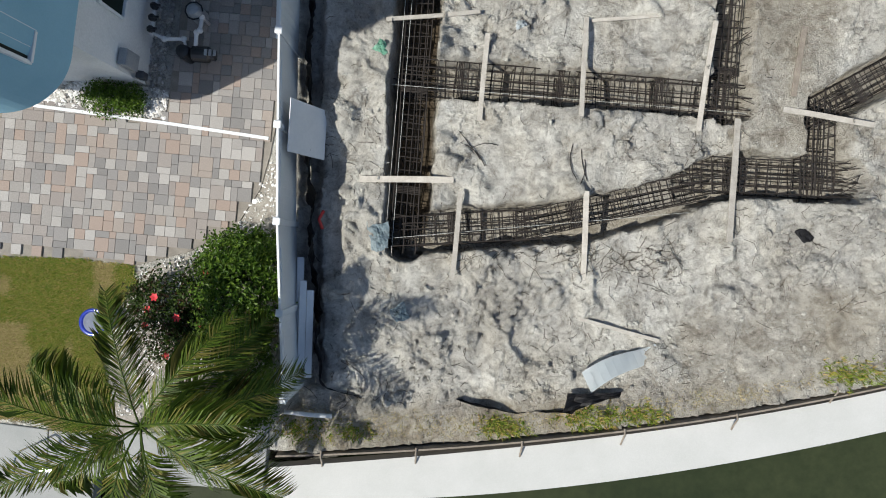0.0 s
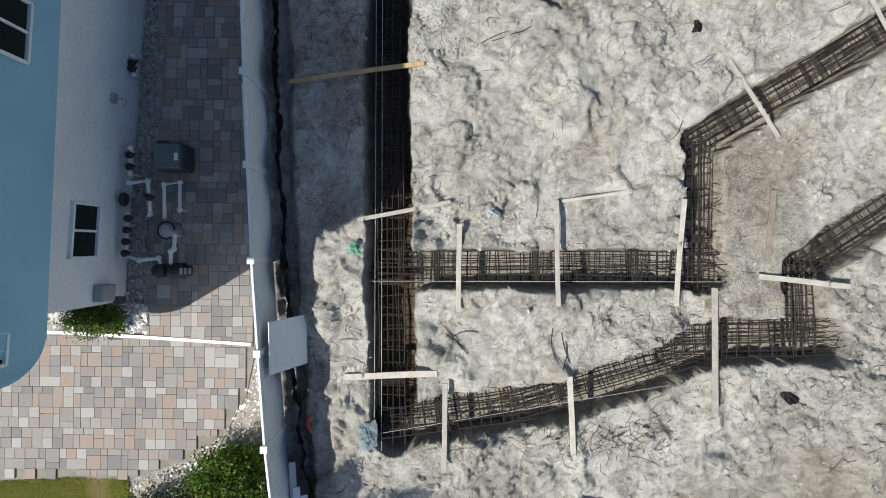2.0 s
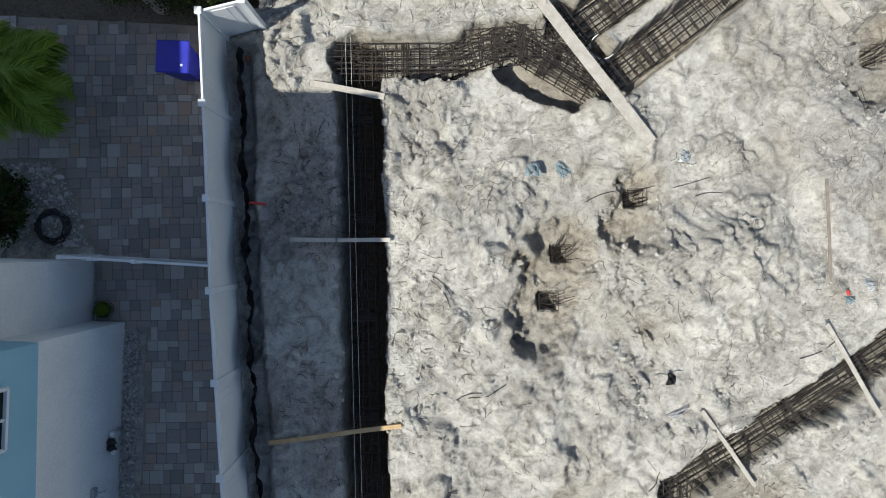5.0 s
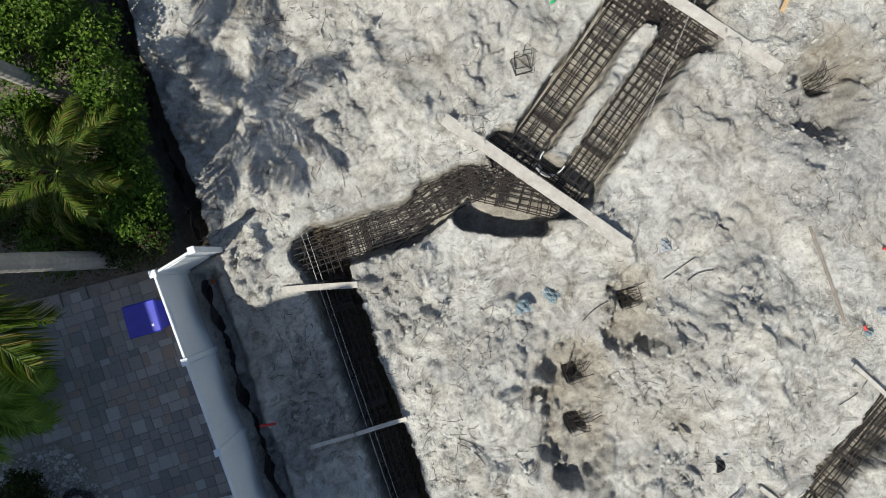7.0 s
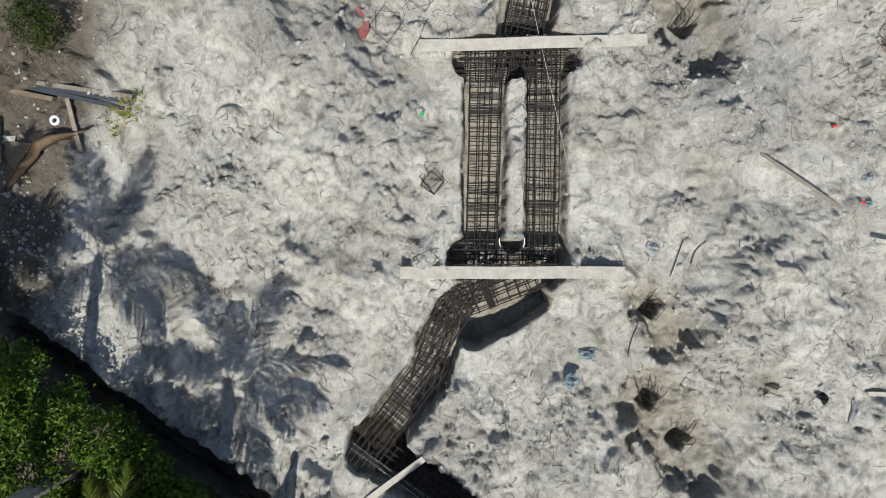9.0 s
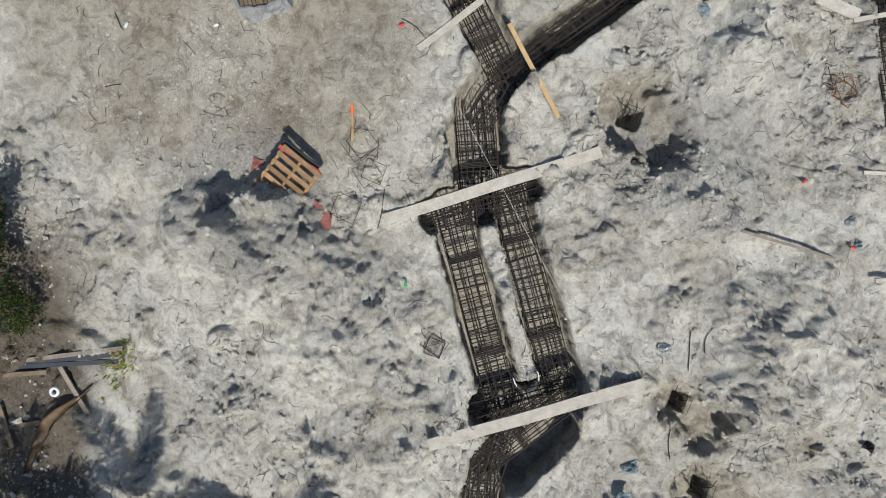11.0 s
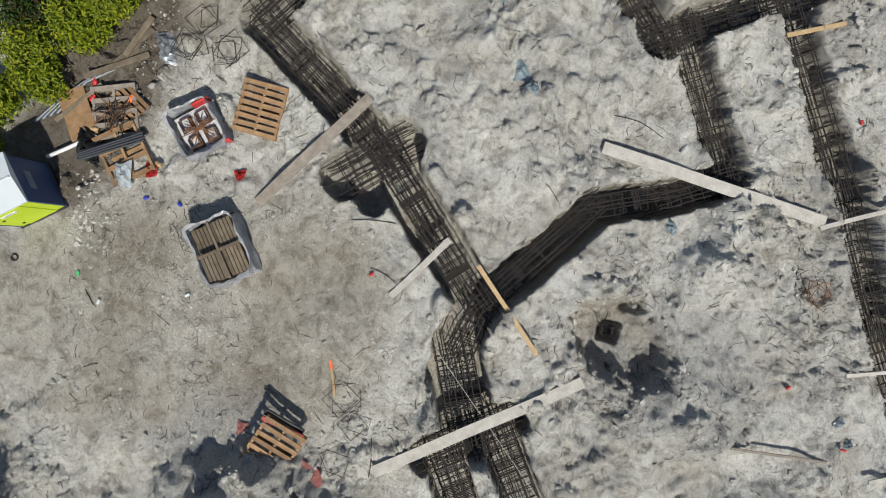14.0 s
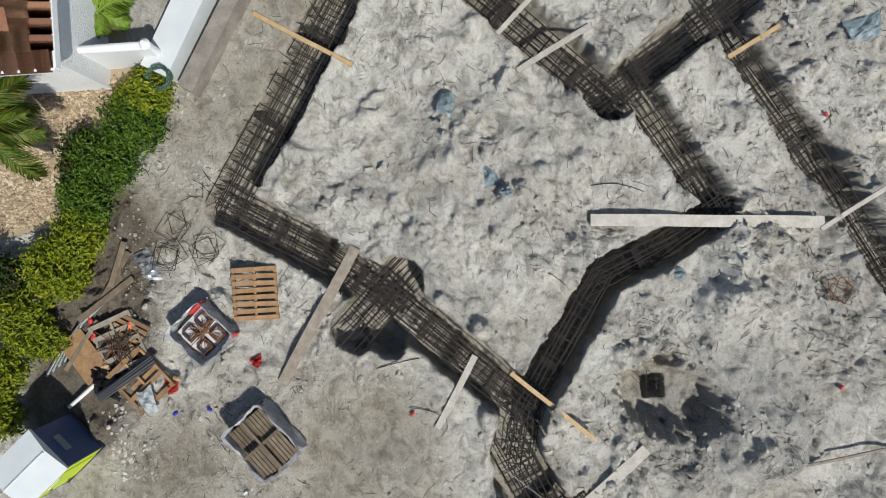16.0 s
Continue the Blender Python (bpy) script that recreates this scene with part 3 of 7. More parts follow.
CAGES = [
    ((-1.22, -7.0), (-1.38, -0.2), 0.55, 5), ((-1.40, 0.2), (-1.42, 9.3), 0.55, 4),
    ((-1.4, -3.30), (5.9, -3.22), 0.68, 5), ((-1.3, -6.83), (1.6, -6.42), 0.62, 5), ((1.5, -6.42), (5.2, -5.25), 0.62, 5), ((5.0, -4.95), (8.4, -4.82), 0.72, 6),
    ((5.62, -3.7), (5.60, -0.5), 0.55, 5), ((5.4, -0.45), (9.0, 1.70), 0.58, 6), ((8.9, 1.65), (12.2, 3.75), 0.58, 6), ((12.0, 3.62), (15.2, 5.35), 0.55, 5), ((15.1, 5.3), (19.4, 7.95), 0.6, 5),
    ((7.95, -4.9), (7.86, -3.2), 0.62, 6), ((7.7, -3.35), (12.0, -0.5), 0.6, 6),
    ((20.2, 16.15), (15.6, 19.05), 0.72, 6), ((15.4, 18.9), (14.25, 17.0), 0.6, 6), ((14.3, 17.05), (13.15, 15.45), 0.6, 6), ((13.2, 15.5), (11.8, 14.0), 0.62, 6), ((11.85, 14.1), (10.35, 12.5), 0.62, 6),
    ((12.5, 16.35), (13.6, 15.2), 0.85, 7), ((10.3, 12.55), (9.3, 12.75), 0.6, 5), ((9.3, 12.9), (7.3, 11.95), 0.85, 7),
    ((10.5, 12.55), (12.2, 11.45), 0.5, 5), ((12.0, 11.55), (13.35, 10.65), 0.5, 5), ((13.25, 10.8), (14.05, 9.0), 0.5, 5), ((13.95, 9.15), (14.75, 7.8), 0.5, 5),
    ((14.6, 7.85), (17.7, 9.7), 0.52, 5), ((20.3, 13.3), (17.2, 10.1), 0.7, 6), ((17.3, 10.4), (19.4, 7.1), 0.58, 6),
    ((7.1, 12.62), (3.3, 9.92), 0.70, 5), ((7.95, 11.62), (4.15, 8.86), 0.70, 5), ((6.75, 13.0), (8.2, 11.15), 0.66, 6), ((1.9, 10.0), (3.9, 8.75), 0.62, 6), ((3.1, 10.3), (4.1, 8.95), 0.6, 6),
    ((3.4, 9.9), (1.4, 9.75), 0.72, 6), ((1.7, 9.8), (0.4, 9.35), 0.62, 5), ((0.7, 9.42), (-1.9, 9.45), 0.66, 6),
]
for k, (a, b, w, n) in enumerate(CAGES):
    cage(a, b, w, bars=n, seed=100 + k)

# ---------- fence ----------
def fence():
    top = empty("fence", Matrix.Translation((-4.2, 0, 0)))
    inv = top.matrix_basis.inverted()
    ys = [9.95, 8.1, 6.2, 4.35, 2.5, 0.6, -1.25, -3.15, -5.0, -6.9]
    pts = [Vector((float(along(FENCE, y)), y, 0)) for y in ys] + [Vector((-3.42, -8.7, 0)), Vector((-3.2, -10.4, 0))]
    end = Vector((-3.55, 10.15, 0))
    for a, b in zip([end] + pts, pts):
        d = b - a
        m = inv @ Matrix.Translation((a + b) / 2) @ d.to_track_quat("X", "Z").to_matrix().to_4x4()
        for name, z, h, t in (("rail", 1.46, 0.10, 0.05), ("rail", 0.10, 0.10, 0.05)):
            bm = bmesh.new()
            box(bm, m @ Matrix.Translation((0, 0, z)), d.length - 0.12, t, h, 0.008)
            part(name, bm, VINYL, top)
        bm = bmesh.new()
        n = int(d.length / 0.16)
        for k in range(n):
            w = (d.length - 0.12) / n
            bow = 0.03 * math.sin(math.pi * (k + 0.5) / n)
            box(bm, m @ Matrix.Translation((-d.length / 2 + 0.06 + w * (k + 0.5), bow, 0.78)), w + 0.001, 0.022, 1.28)
        part("panel", bm, VINYL, top)
    for p in pts + [end]:
        bm = bmesh.new()
        box(bm, inv @ Matrix.Translation((p.x, p.y, 0.74)), 0.125, 0.125, 1.58, 0.01)
        post = part("post", bm, VINYL, top)
        bm = bmesh.new()
        box(bm, inv @ Matrix.Translation((p.x, p.y, 1.545)), 0.15, 0.15, 0.03, 0.01)
        part("cap", bm, VINYL, post)
    return tagged(top, "white vinyl privacy fence with square capped posts", "fence", kind="structure")


fence()

# ---------- the neighbouring house ----------
def house():
    top = empty("house", Matrix.Translation((-9.5, 0, 0)))
    inv = Matrix.Translation((9.5, 0, 0))
    low = [(-7.23, -4.12), (-6.79, 3.58), (-7.53, 3.62), (-7.48, 4.98), (-20, 5.5), (-20, -4.6)]
    bm = bmesh.new()
    prism(bm, low, -0.05, 2.9)
    bm.transform(inv)
    part("wall", bm, STUCCO, top, "rough white stucco ground floor")
    arc = [(-7.05, -4.2)]
    for k in range(13):
        a = radians(0 - 90 * k / 12)
        arc.append((-8.35 + 1.30 * math.cos(a), -4.35 + 1.15 * math.sin(a)))
    up = [(-20, -5.5), (-20, 5.3), (-7.53, 5.0), (-7.55, 3.62), (-6.78, 3.56)] + arc
    bm = bmesh.new()
    prism(bm, up, 2.904, 8.6)
    bm.transform(inv)
    part("upper_wall", bm, BLUE_STUCCO, top, "smooth pale blue upper storey with a rounded corner")
    # Unseen roof; the wing past y = 5.35 is added to shade the yard.
    bm = bmesh.new()
    prism(bm, [(-20.4, -5.8), (-20.4, 9.5), (-10.0, 9.3), (-10.0, 5.35), (-6.4, 5.25), (-6.65, -4.3), (-6.85, -4.9), (-7.3, -5.4), (-8.1, -5.85)], 8.6, 8.85)
    bm.transform(inv)
    part("roof", bm, GREY_ROOF, top)
    return tagged(top, "two-storey stucco house, white below and pale blue above", "house")


HOUSE = house()

# ---------- plants ----------
LEAF = palette("glossy green leaves", [(0.048, 0.099, 0.009), (0.069, 0.140, 0.015), (0.097, 0.175, 0.018), (0.039, 0.076, 0.009), (0.124, 0.198, 0.025)], 0.45, True, bump_by=0, trans=0.25)
DARK_LEAF = palette("dark shrub leaves", [(0.026, 0.052, 0.010), (0.041, 0.075, 0.013), (0.058, 0.094, 0.015), (0.058, 0.033, 0.018), (0.021, 0.038, 0.009)], 0.45, True, bump_by=0, trans=0.2)
LIME_LEAF = palette("yellow-green leaves", [(0.232, 0.265, 0.015), (0.162, 0.210, 0.015), (0.313, 0.332, 0.023), (0.093, 0.144, 0.011), (0.197, 0.243, 0.020)], 0.5, True, bump_by=0, trans=0.25)
FROND = palette("palm leaflets", [(0.066, 0.115, 0.012), (0.095, 0.150, 0.016), (0.048, 0.084, 0.011), (0.140, 0.175, 0.022), (0.185, 0.168, 0.040)], 0.5, True, bump_by=0, trans=0.2)
LIME_FROND = palette("young palm leaflets", [(0.195, 0.312, 0.039), (0.273, 0.390, 0.065), (0.143, 0.247, 0.033)], 0.4, True, bump_by=0, trans=0.3)
DRY = palette("dry stalks", [(0.16, 0.12, 0.07), (0.22, 0.17, 0.10), (0.10, 0.075, 0.05)], 0.9, True, bump_by=0)
GRASS = palette("lawn blades", [(0.160, 0.244, 0.032), (0.241, 0.317, 0.046), (0.348, 0.338, 0.063), (0.509, 0.360, 0.148), (0.134, 0.201, 0.029)], 0.7, True, bump_by=0, trans=0.2)
DRY_GRASS = palette("dry lawn blades", [(0.495, 0.405, 0.180), (0.630, 0.495, 0.247), (0.338, 0.338, 0.102), (0.405, 0.315, 0.158)], 0.8, True, bump_by=0, trans=0.2)
BARK = surface("bark", [(0.3, (0.12, 0.10, 0.08)), (0.7, (0.24, 0.21, 0.18))], 6.0, 0.9, fine=40)
PALM_TRUNK = surface("ringed palm trunk", [(0.3, (0.26, 0.24, 0.21)), (0.7, (0.40, 0.37, 0.33))], 3.0, 0.85, fine=25)
SHAFT = surface("green crownshaft", [(0.3, (0.17, 0.24, 0.035)), (0.7, (0.25, 0.32, 0.06))], 3.0, 0.4, fine=25, stain=0.1)
RED_PETAL = surface("red petals", [(0.3, (0.5, 0.02, 0.03)), (0.7, (0.7, 0.04, 0.05))], 9.0, 0.6)


def raw_mesh(name, verts, faces, material, smooth=False):
    me = bpy.data.meshes.new(name)
    verts, faces = np.asarray(verts, np.float32), np.asarray(faces, np.int32)
    k = faces.shape[1]
    me.vertices.add(len(verts))
    me.vertices.foreach_set("co", verts.ravel())
    me.loops.add(faces.size)
    me.loops.foreach_set("vertex_index", faces.ravel())
    me.polygons.add(len(faces))
    me.polygons.foreach_set("loop_start", (k * np.arange(len(faces))).astype(np.int32))
    me.polygons.foreach_set("loop_total", np.full(len(faces), k, np.int32))
    me.update()
    me.materials.append(material)
    me.polygons.foreach_set("use_smooth", np.full(len(faces), smooth))
    return me


def leaf_mesh(name, at, out, length, width, material, seed):
    """Many small pointed leaves, each bent along its middle."""
    rs = np.random.RandomState(seed)
    n = len(at)
    out = out + 0.75 * rs.randn(n, 3)
    out /= np.linalg.norm(out, axis=1)[:, None] + 1e-6
    way = np.cross(out, rs.randn(n, 3))
    way /= np.linalg.norm(way, axis=1)[:, None] + 1e-6
    side = np.cross(out, way)
    ln = (length * rs.uniform(0.6, 1.25, n))[:, None]
    wd = (width * rs.uniform(0.7, 1.2, n))[:, None]
    v = np.stack([at - way * ln * 0.5, at + side * wd * 0.5 + out * wd * 0.15, at + way * ln * 0.5 - out * ln * 0.12, at - side * wd * 0.5 + out * wd * 0.15], 1).reshape(-1, 3)
    i = 4 * np.arange(n)[:, None]
    f = np.concatenate([i + [0, 1, 2], i + [0, 2, 3]], 1).reshape(-1, 3)
    return raw_mesh(name, v, f, material)


def shrub(x, y, blobs, material, label, count=5000, leaf=0.09, wide=0.045, seed=1, stems=7, name="shrub", flowers=0, z0=0.0, group=""):
    """A shrub of clumped leaves on a few stems. blobs: (dx, dy, z, rx, ry, rz)."""
    rs = np.random.RandomState(seed)
    top = empty(name, Matrix.Translation((x, y, z0)))
    size = np.array([b[3] * b[4] + b[5] * (b[3] + b[4]) * 0.5 for b in blobs])
    at, out = [], []
    for b, share in zip(blobs, size / size.sum()):
        n = int(count * share)
        twigs = max(6, n // 22)
        d = rs.randn(twigs, 3)
        d /= np.linalg.norm(d, axis=1)[:, None]
        d[:, 2] = np.abs(d[:, 2]) * rs.choice([1, 1, 1, -0.6], twigs)
        r = rs.uniform(0.66, 1.08, twigs)[:, None]
        tip = np.array(b[:3]) + d * r * np.array(b[3:])
        w = rs.randint(0, twigs, n)
        spread_by = 0.10 * rs.randn(n, 3) * (0.6 + 0.5 * min(b[3], b[4], 1.0))
        at.append(tip[w] + spread_by)
        out.append(d[w] * 0.7 + np.array([0, 0, 0.7]))
    at, out = np.concatenate(at), np.concatenate(out)
    at[:, 2] = np.maximum(at[:, 2], 0.03)
    crown = new("leaves", leaf_mesh("leaves", at, out, leaf, wide, material, seed + 5))
    crown.parent = top
    rnd = random.Random(seed)
    for k in range(stems):
        bm = bmesh.new()
        b = blobs[k % len(blobs)]
        ex, ey = b[0] + rnd.uniform(-0.6, 0.6) * b[3], b[1] + rnd.uniform(-0.6, 0.6) * b[4]
        tube(bm, [(ex * 0.3 + b[0] * 0.3, ey * 0.3 + b[1] * 0.3, -0.05), (ex * 0.6 + b[0] * 0.2, ey * 0.6 + b[1] * 0.2, b[2] * 0.5), (ex, ey, b[2] + 0.3 * b[5])], 0.022, 5, taper=0.35)
        part("stem", bm, BARK, top)
    for k in range(flowers):
        b = blobs[k % len(blobs)]
        a, e = rnd.uniform(0, 6.28), rnd.uniform(0.5, 1.2)
        c = Vector((b[0] + b[3] * math.cos(a) * math.cos(e), b[1] + b[4] * math.sin(a) * math.cos(e), b[2] + b[5] * math.sin(e) + 0.05))
        bm = bmesh.new()
        for q in range(6):
            u = Vector((math.cos(q * 1.05), math.sin(q * 1.05), 0.35))
            s = Vector((-u.y, u.x, 0)) * 0.035
            vs = [bm.verts.new(c), bm.verts.new(c + u * 0.05 + s), bm.verts.new(c + u * 0.095), bm.verts.new(c + u * 0.05 - s)]
            bm.faces.new(vs)
        part("flower", bm, RED_PETAL, top, "red blossom")
    return tagged(top, label, "shrub", group)


def frond_mesh(length, seed, material, droop=0.5, leaflet=0.5, pairs=104):
    """A feather leaf: a curved midrib and two rows of narrow drooping leaflets."""
    rnd = random.Random(seed)
    bm = bmesh.new()
    line = []
    for k in range(13):
        u = k / 12
        line.append(Vector((length * (u - 0.12 * droop * u * u), 0.20 * length * math.sin(seed) * u * u, length * (0.36 * u - droop * u * u))))
    tube(bm, line, 0.020, 5, taper=0.2)
    for k in range(pairs):
        u = 0.14 + 0.85 * k / pairs
        i = min(11, int(u * 12))
        p = line[i].lerp(line[i + 1], u * 12 - i)
        way = (line[i + 1] - line[i]).normalized()
        for s in (-1, 1):
            ln = leaflet * (0.35 + 0.75 * math.sin(math.pi * min(1, 0.12 + u * 0.88)) ** 0.8) * rnd.uniform(0.8, 1.1)
            d = (way * 0.75 + Vector((0, s * 0.72, 0.05)) + Vector((rnd.uniform(-0.16, 0.2), rnd.uniform(-0.16, 0.16), rnd.uniform(-0.5, 0.05)))).normalized()
            mid, tip = p + d * ln * 0.55, p + d * ln + Vector((0, 0, -0.42 * ln))
            w = way * 0.0155
            a = [bm.verts.new(q) for q in (p - w * 0.6, p + w * 0.6, mid + w, tip, mid - w)]
            bm.faces.new(a)
    return mesh_of("frond", bm, material)


FRONDS = {}


def palm(x, y, trunk_h, length, fronds, label, seed=1, lean=(0.0, 0.0), radius=0.13, shaft=0.0, material=None, leaflet=0.5, z0=0.0, droop=0.5, ways=()):
    rnd = random.Random(seed)
    material = material or FROND
    top = empty("palm_tree", Matrix.Translation((x, y, z0)))
    tip = Vector((lean[0], lean[1], trunk_h))
    n = max(4, int(trunk_h / 0.09))
    bm = bmesh.new()
    pts = [Vector((lean[0] * (k / n) ** 2, lean[1] * (k / n) ** 2, trunk_h * k / n - 0.05 * (k == 0))) for k in range(n + 1)]
    tube(bm, pts, radius, 12, taper=0.78)
    for k, v in enumerate(bm.verts):
        ring = k // 12
        c = pts[min(ring, n)]
        v.co = c + (v.co - c) * (1.0 + (0.06 if ring % 2 else 0.0))
    part("trunk", bm, PALM_TRUNK, top)
    if shaft:
        bm = bmesh.new()
        lathe(bm, [(radius * 0.82, trunk_h - 0.02), (radius * 0.95, trunk_h + shaft * 0.3), (radius * 0.6, trunk_h + shaft), (0.03, trunk_h + shaft * 1.1)], 12, Matrix.Translation((lean[0], lean[1], 0)))
        part("crownshaft", bm, SHAFT, top, "smooth yellow-green crownshaft", True)
    for k in range(fronds):
        kind = k % 4
        key = (round(length, 2), material.name, kind, leaflet, droop)
        if key not in FRONDS:
            FRONDS[key] = frond_mesh(length, 3 + kind * 2, material, droop * (0.7 + 0.25 * kind), leaflet)
        ob = new("frond", FRONDS[key])
        ob.parent = top
        a = ways[k] if k < len(ways) else 137.5 * k + rnd.uniform(-12, 12)
        ob.matrix_basis = pose(tip.x, tip.y, trunk_h + shaft * 0.95, 0, 0, a) @ pose(0, 0, 0, rnd.uniform(-18, 18), -34 + 62 * (k / max(1, fronds - 1)) + rnd.uniform(-8, 8), 0)
        s = rnd.uniform(0.82, 1.08)
        ob.scale = (s, s, s)
    return tagged(top, label, "palm tree")


def tufts(name, spots, material, label, height=0.07, blades=6, spread_by=0.05, seed=1, width=0.008, category="grass", lean=0.5):
    rs = np.random.RandomState(seed)
    p = np.repeat(np.asarray(spots, float), blades, 0)
    n = len(p)
    p[:, :2] += rs.randn(n, 2) * spread_by
    a = rs.uniform(0, 6.28, n)
    h = height * rs.uniform(0.5, 1.3, n)
    d = np.stack([np.cos(a), np.sin(a), 0 * a], 1)
    s = np.stack([-np.sin(a), np.cos(a), 0 * a], 1) * width
    tip = p + d * (lean * h)[:, None] + np.stack([0 * h, 0 * h, h], 1)
    v = np.stack([p - s, p + s, tip], 1).reshape(-1, 3)
    f = (3 * np.arange(n)[:, None] + [0, 1, 2])
    return tagged(new(name, raw_mesh(name, v, f, material)), label, category, kind="stuff")


def pebbles(name, region, count, size, material, label, seed=1, flat=0.7, category="gravel", z=None):
    """Loose stones: squashed, jittered low blobs. region(rs, n) gives points."""
    rs = np.random.RandomState(seed)
    base = bmesh.new()
    bmesh.ops.create_icosphere(base, subdivisions=1, radius=1.0)
    bv = np.array([v.co[:] for v in base.verts])
    bf = np.array([[v.index for v in f.verts] for f in base.faces])
    base.free()
    xy = region(rs, count)
    n = len(xy)
    zz = heights(xy) if z is None else np.full(n, z)
    r = size * np.exp(0.45 * rs.randn(n))
    jit = 1 + 0.36 * rs.randn(n, len(bv), 1)
    a = rs.uniform(0, 6.28, n)
    sc = np.stack([rs.uniform(0.7, 1.3, n), rs.uniform(0.7, 1.3, n), flat * rs.uniform(0.7, 1.2, n)], 1)
    v = bv[None] * jit * (r[:, None] * sc)[:, None, :]
    c, s = np.cos(a)[:, None], np.sin(a)[:, None]
    v = np.stack([v[..., 0] * c - v[..., 1] * s, v[..., 0] * s + v[..., 1] * c, v[..., 2]], -1)
    v = v + np.stack([xy[:, 0], xy[:, 1], zz + 0.25 * r * flat], 1)[:, None, :]
    f = bf[None] + (len(bv) * np.arange(n))[:, None, None]
    return tagged(new(name, raw_mesh(name, v.reshape(-1, 3), f.reshape(-1, 3), material)), label, category, kind="stuff")


def within(x, y, poly):
    c = np.zeros_like(x, bool)
    for (ax, ay), (bx, by) in zip(poly, poly[1:] + poly[:1]):
        hit = ((ay > y) != (by > y)) & (x < (bx - ax) * (y - ay) / (by - ay + 1e-12) + ax)
        c ^= hit
    return c


def in_poly(poly):
    xs, ys = [p[0] for p in poly], [p[1] for p in poly]

    def pick(rs, n):
        p = np.stack([rs.uniform(min(xs), max(xs), 6 * n), rs.uniform(min(ys), max(ys), 6 * n)], 1)
        return p[within(p[:, 0], p[:, 1], poly)][:n]
    return pick


# shrubs and palms of the lot beside the fence
shrub(-4.55, -8.8, [(0.1, 0.3, 0.85, 0.85, 1.35, 0.85), (0.3, -1.1, 0.7, 0.6, 0.9, 0.6), (-0.3, 1.0, 0.5, 0.6, 0.6, 0.45), (0.3, 1.3, 0.5, 0.45, 0.4, 0.4)], LEAF, "dense glossy green shrub against a white fence", 13000, 0.10, 0.05, 3, 12)
shrub(-6.05, -9.05, [(0, 0, 0.5, 0.95, 0.95, 0.55), (0.75, 0.45, 0.5, 0.6, 0.7, 0.5), (-0.55, 0.1, 0.3, 0.4, 0.5, 0.35), (0.4, -0.6, 0.35, 0.5, 0.5, 0.4)], DARK_LEAF, "dark ixora shrub with a few red blossoms", 7500, 0.085, 0.045, 5, 9, flowers=7)
shrub(-4.55, -11.15, [(0, 0, 0.25, 0.75, 0.4, 0.3), (0.5, 0.35, 0.25, 0.4, 0.4, 0.3)], LEAF, "low green shrub at the foot of a palm", 3000, 0.09, 0.04, 7, 5)
shrub(-7.95, -4.55, [(0, 0, 0.25, 0.5, 0.33, 0.3), (0.5, 0.05, 0.22, 0.32, 0.3, 0.25)], LEAF, "small clipped green shrub in white pebbles", 3200, 0.07, 0.035, 9, 6)
palm(-5.25, -10.65, 3.1, 2.75, 16, "coconut palm with long drooping windblown fronds", 4, (0.05, 0.02), 0.14, leaflet=0.66, droop=0.55,
     ways=(152, 30, 262, 55, 205, 345, 100, 14, 300, 228, 158, 330, 45, 280, 214, 5))
palm(-5.85, 10.7, 4.4, 2.5, 12, "tall palm with a smooth grey trunk and green crownshaft", 8, (0, 0), 0.20, 1.3, leaflet=0.6)
palm(-5.7, 14.5, 5.2, 2.7, 11, "tall palm rising behind a clipped hedge", 12, (0, 0), 0.17, 1.0, leaflet=0.6)
# The palm at (-6.3, 17.3) is never in view; added for its shadow.
palm(-6.3, 17.3, 4.6, 2.6, 17, "tall unseen palm added to shade the lot corner", 18, (0, 0), 0.16, 0.9, leaflet=0.6)
palm(-5.6, 12.5, 1.2, 1.75, 15, "low young palm with arching fronds", 15, (0, 0), 0.09, 0.25, leaflet=0.42)
palm(-8.35, 8.7, 1.5, 1.35, 22, "short palm with bright yellow-green fronds", 21, (0, 0), 0.12, 0.3, LIME_FROND, 0.55, droop=0.75)
for k, (hx, hy, blobs) in enumerate([
        (-4.55, 15.6, [(0, 0, 0.7, 0.75, 1.0, 0.6), (0.3, 0.9, 0.7, 0.6, 0.6, 0.55), (-0.6, 0.2, 0.7, 0.7, 0.9, 0.6)]),
        (-5.6, 15.3, [(-0.2, 0, 0.75, 0.9, 1.1, 0.6), (-0.4, 1.2, 0.75, 0.9, 0.9, 0.6)]),
        (-4.45, 13.2, [(0, 0, 0.6, 0.55, 0.8, 0.5), (0.1, 0.9, 0.6, 0.6, 0.6, 0.5)]),
        (-4.6, 11.9, [(0, 0, 0.6, 0.6, 0.7, 0.6), (-0.2, -0.6, 0.55, 0.6, 0.5, 0.5)])]):
    blobs = [(bx, by, 1.3 * bz, rx, ry, 1.35 * rz) for bx, by, bz, rx, ry, rz in blobs]
    shrub(hx, hy, blobs, LEAF, "clipped bright green hedge shrub along the lot line", 6500, 0.10, 0.055, 31 + k, 8, "hedge_shrub", group="hedge along the lot line")
for k, (hx, hy) in enumerate([(-6.7, 13.9), (-7.0, 15.7), (-5.5, 12.0), (-7.4, 12.4), (-6.6, 11.4), (-5.6, 17.6)]):
    shrub(hx, hy, [(0, 0, 0.5, 0.75, 0.75, 0.45), (0.4, 0.3, 0.45, 0.5, 0.5, 0.4)], DARK_LEAF if k % 2 else LEAF, "leafy green shrub in the neighbouring garden", 3600, 0.10, 0.05, 90 + k, 6, group="garden shrubs")
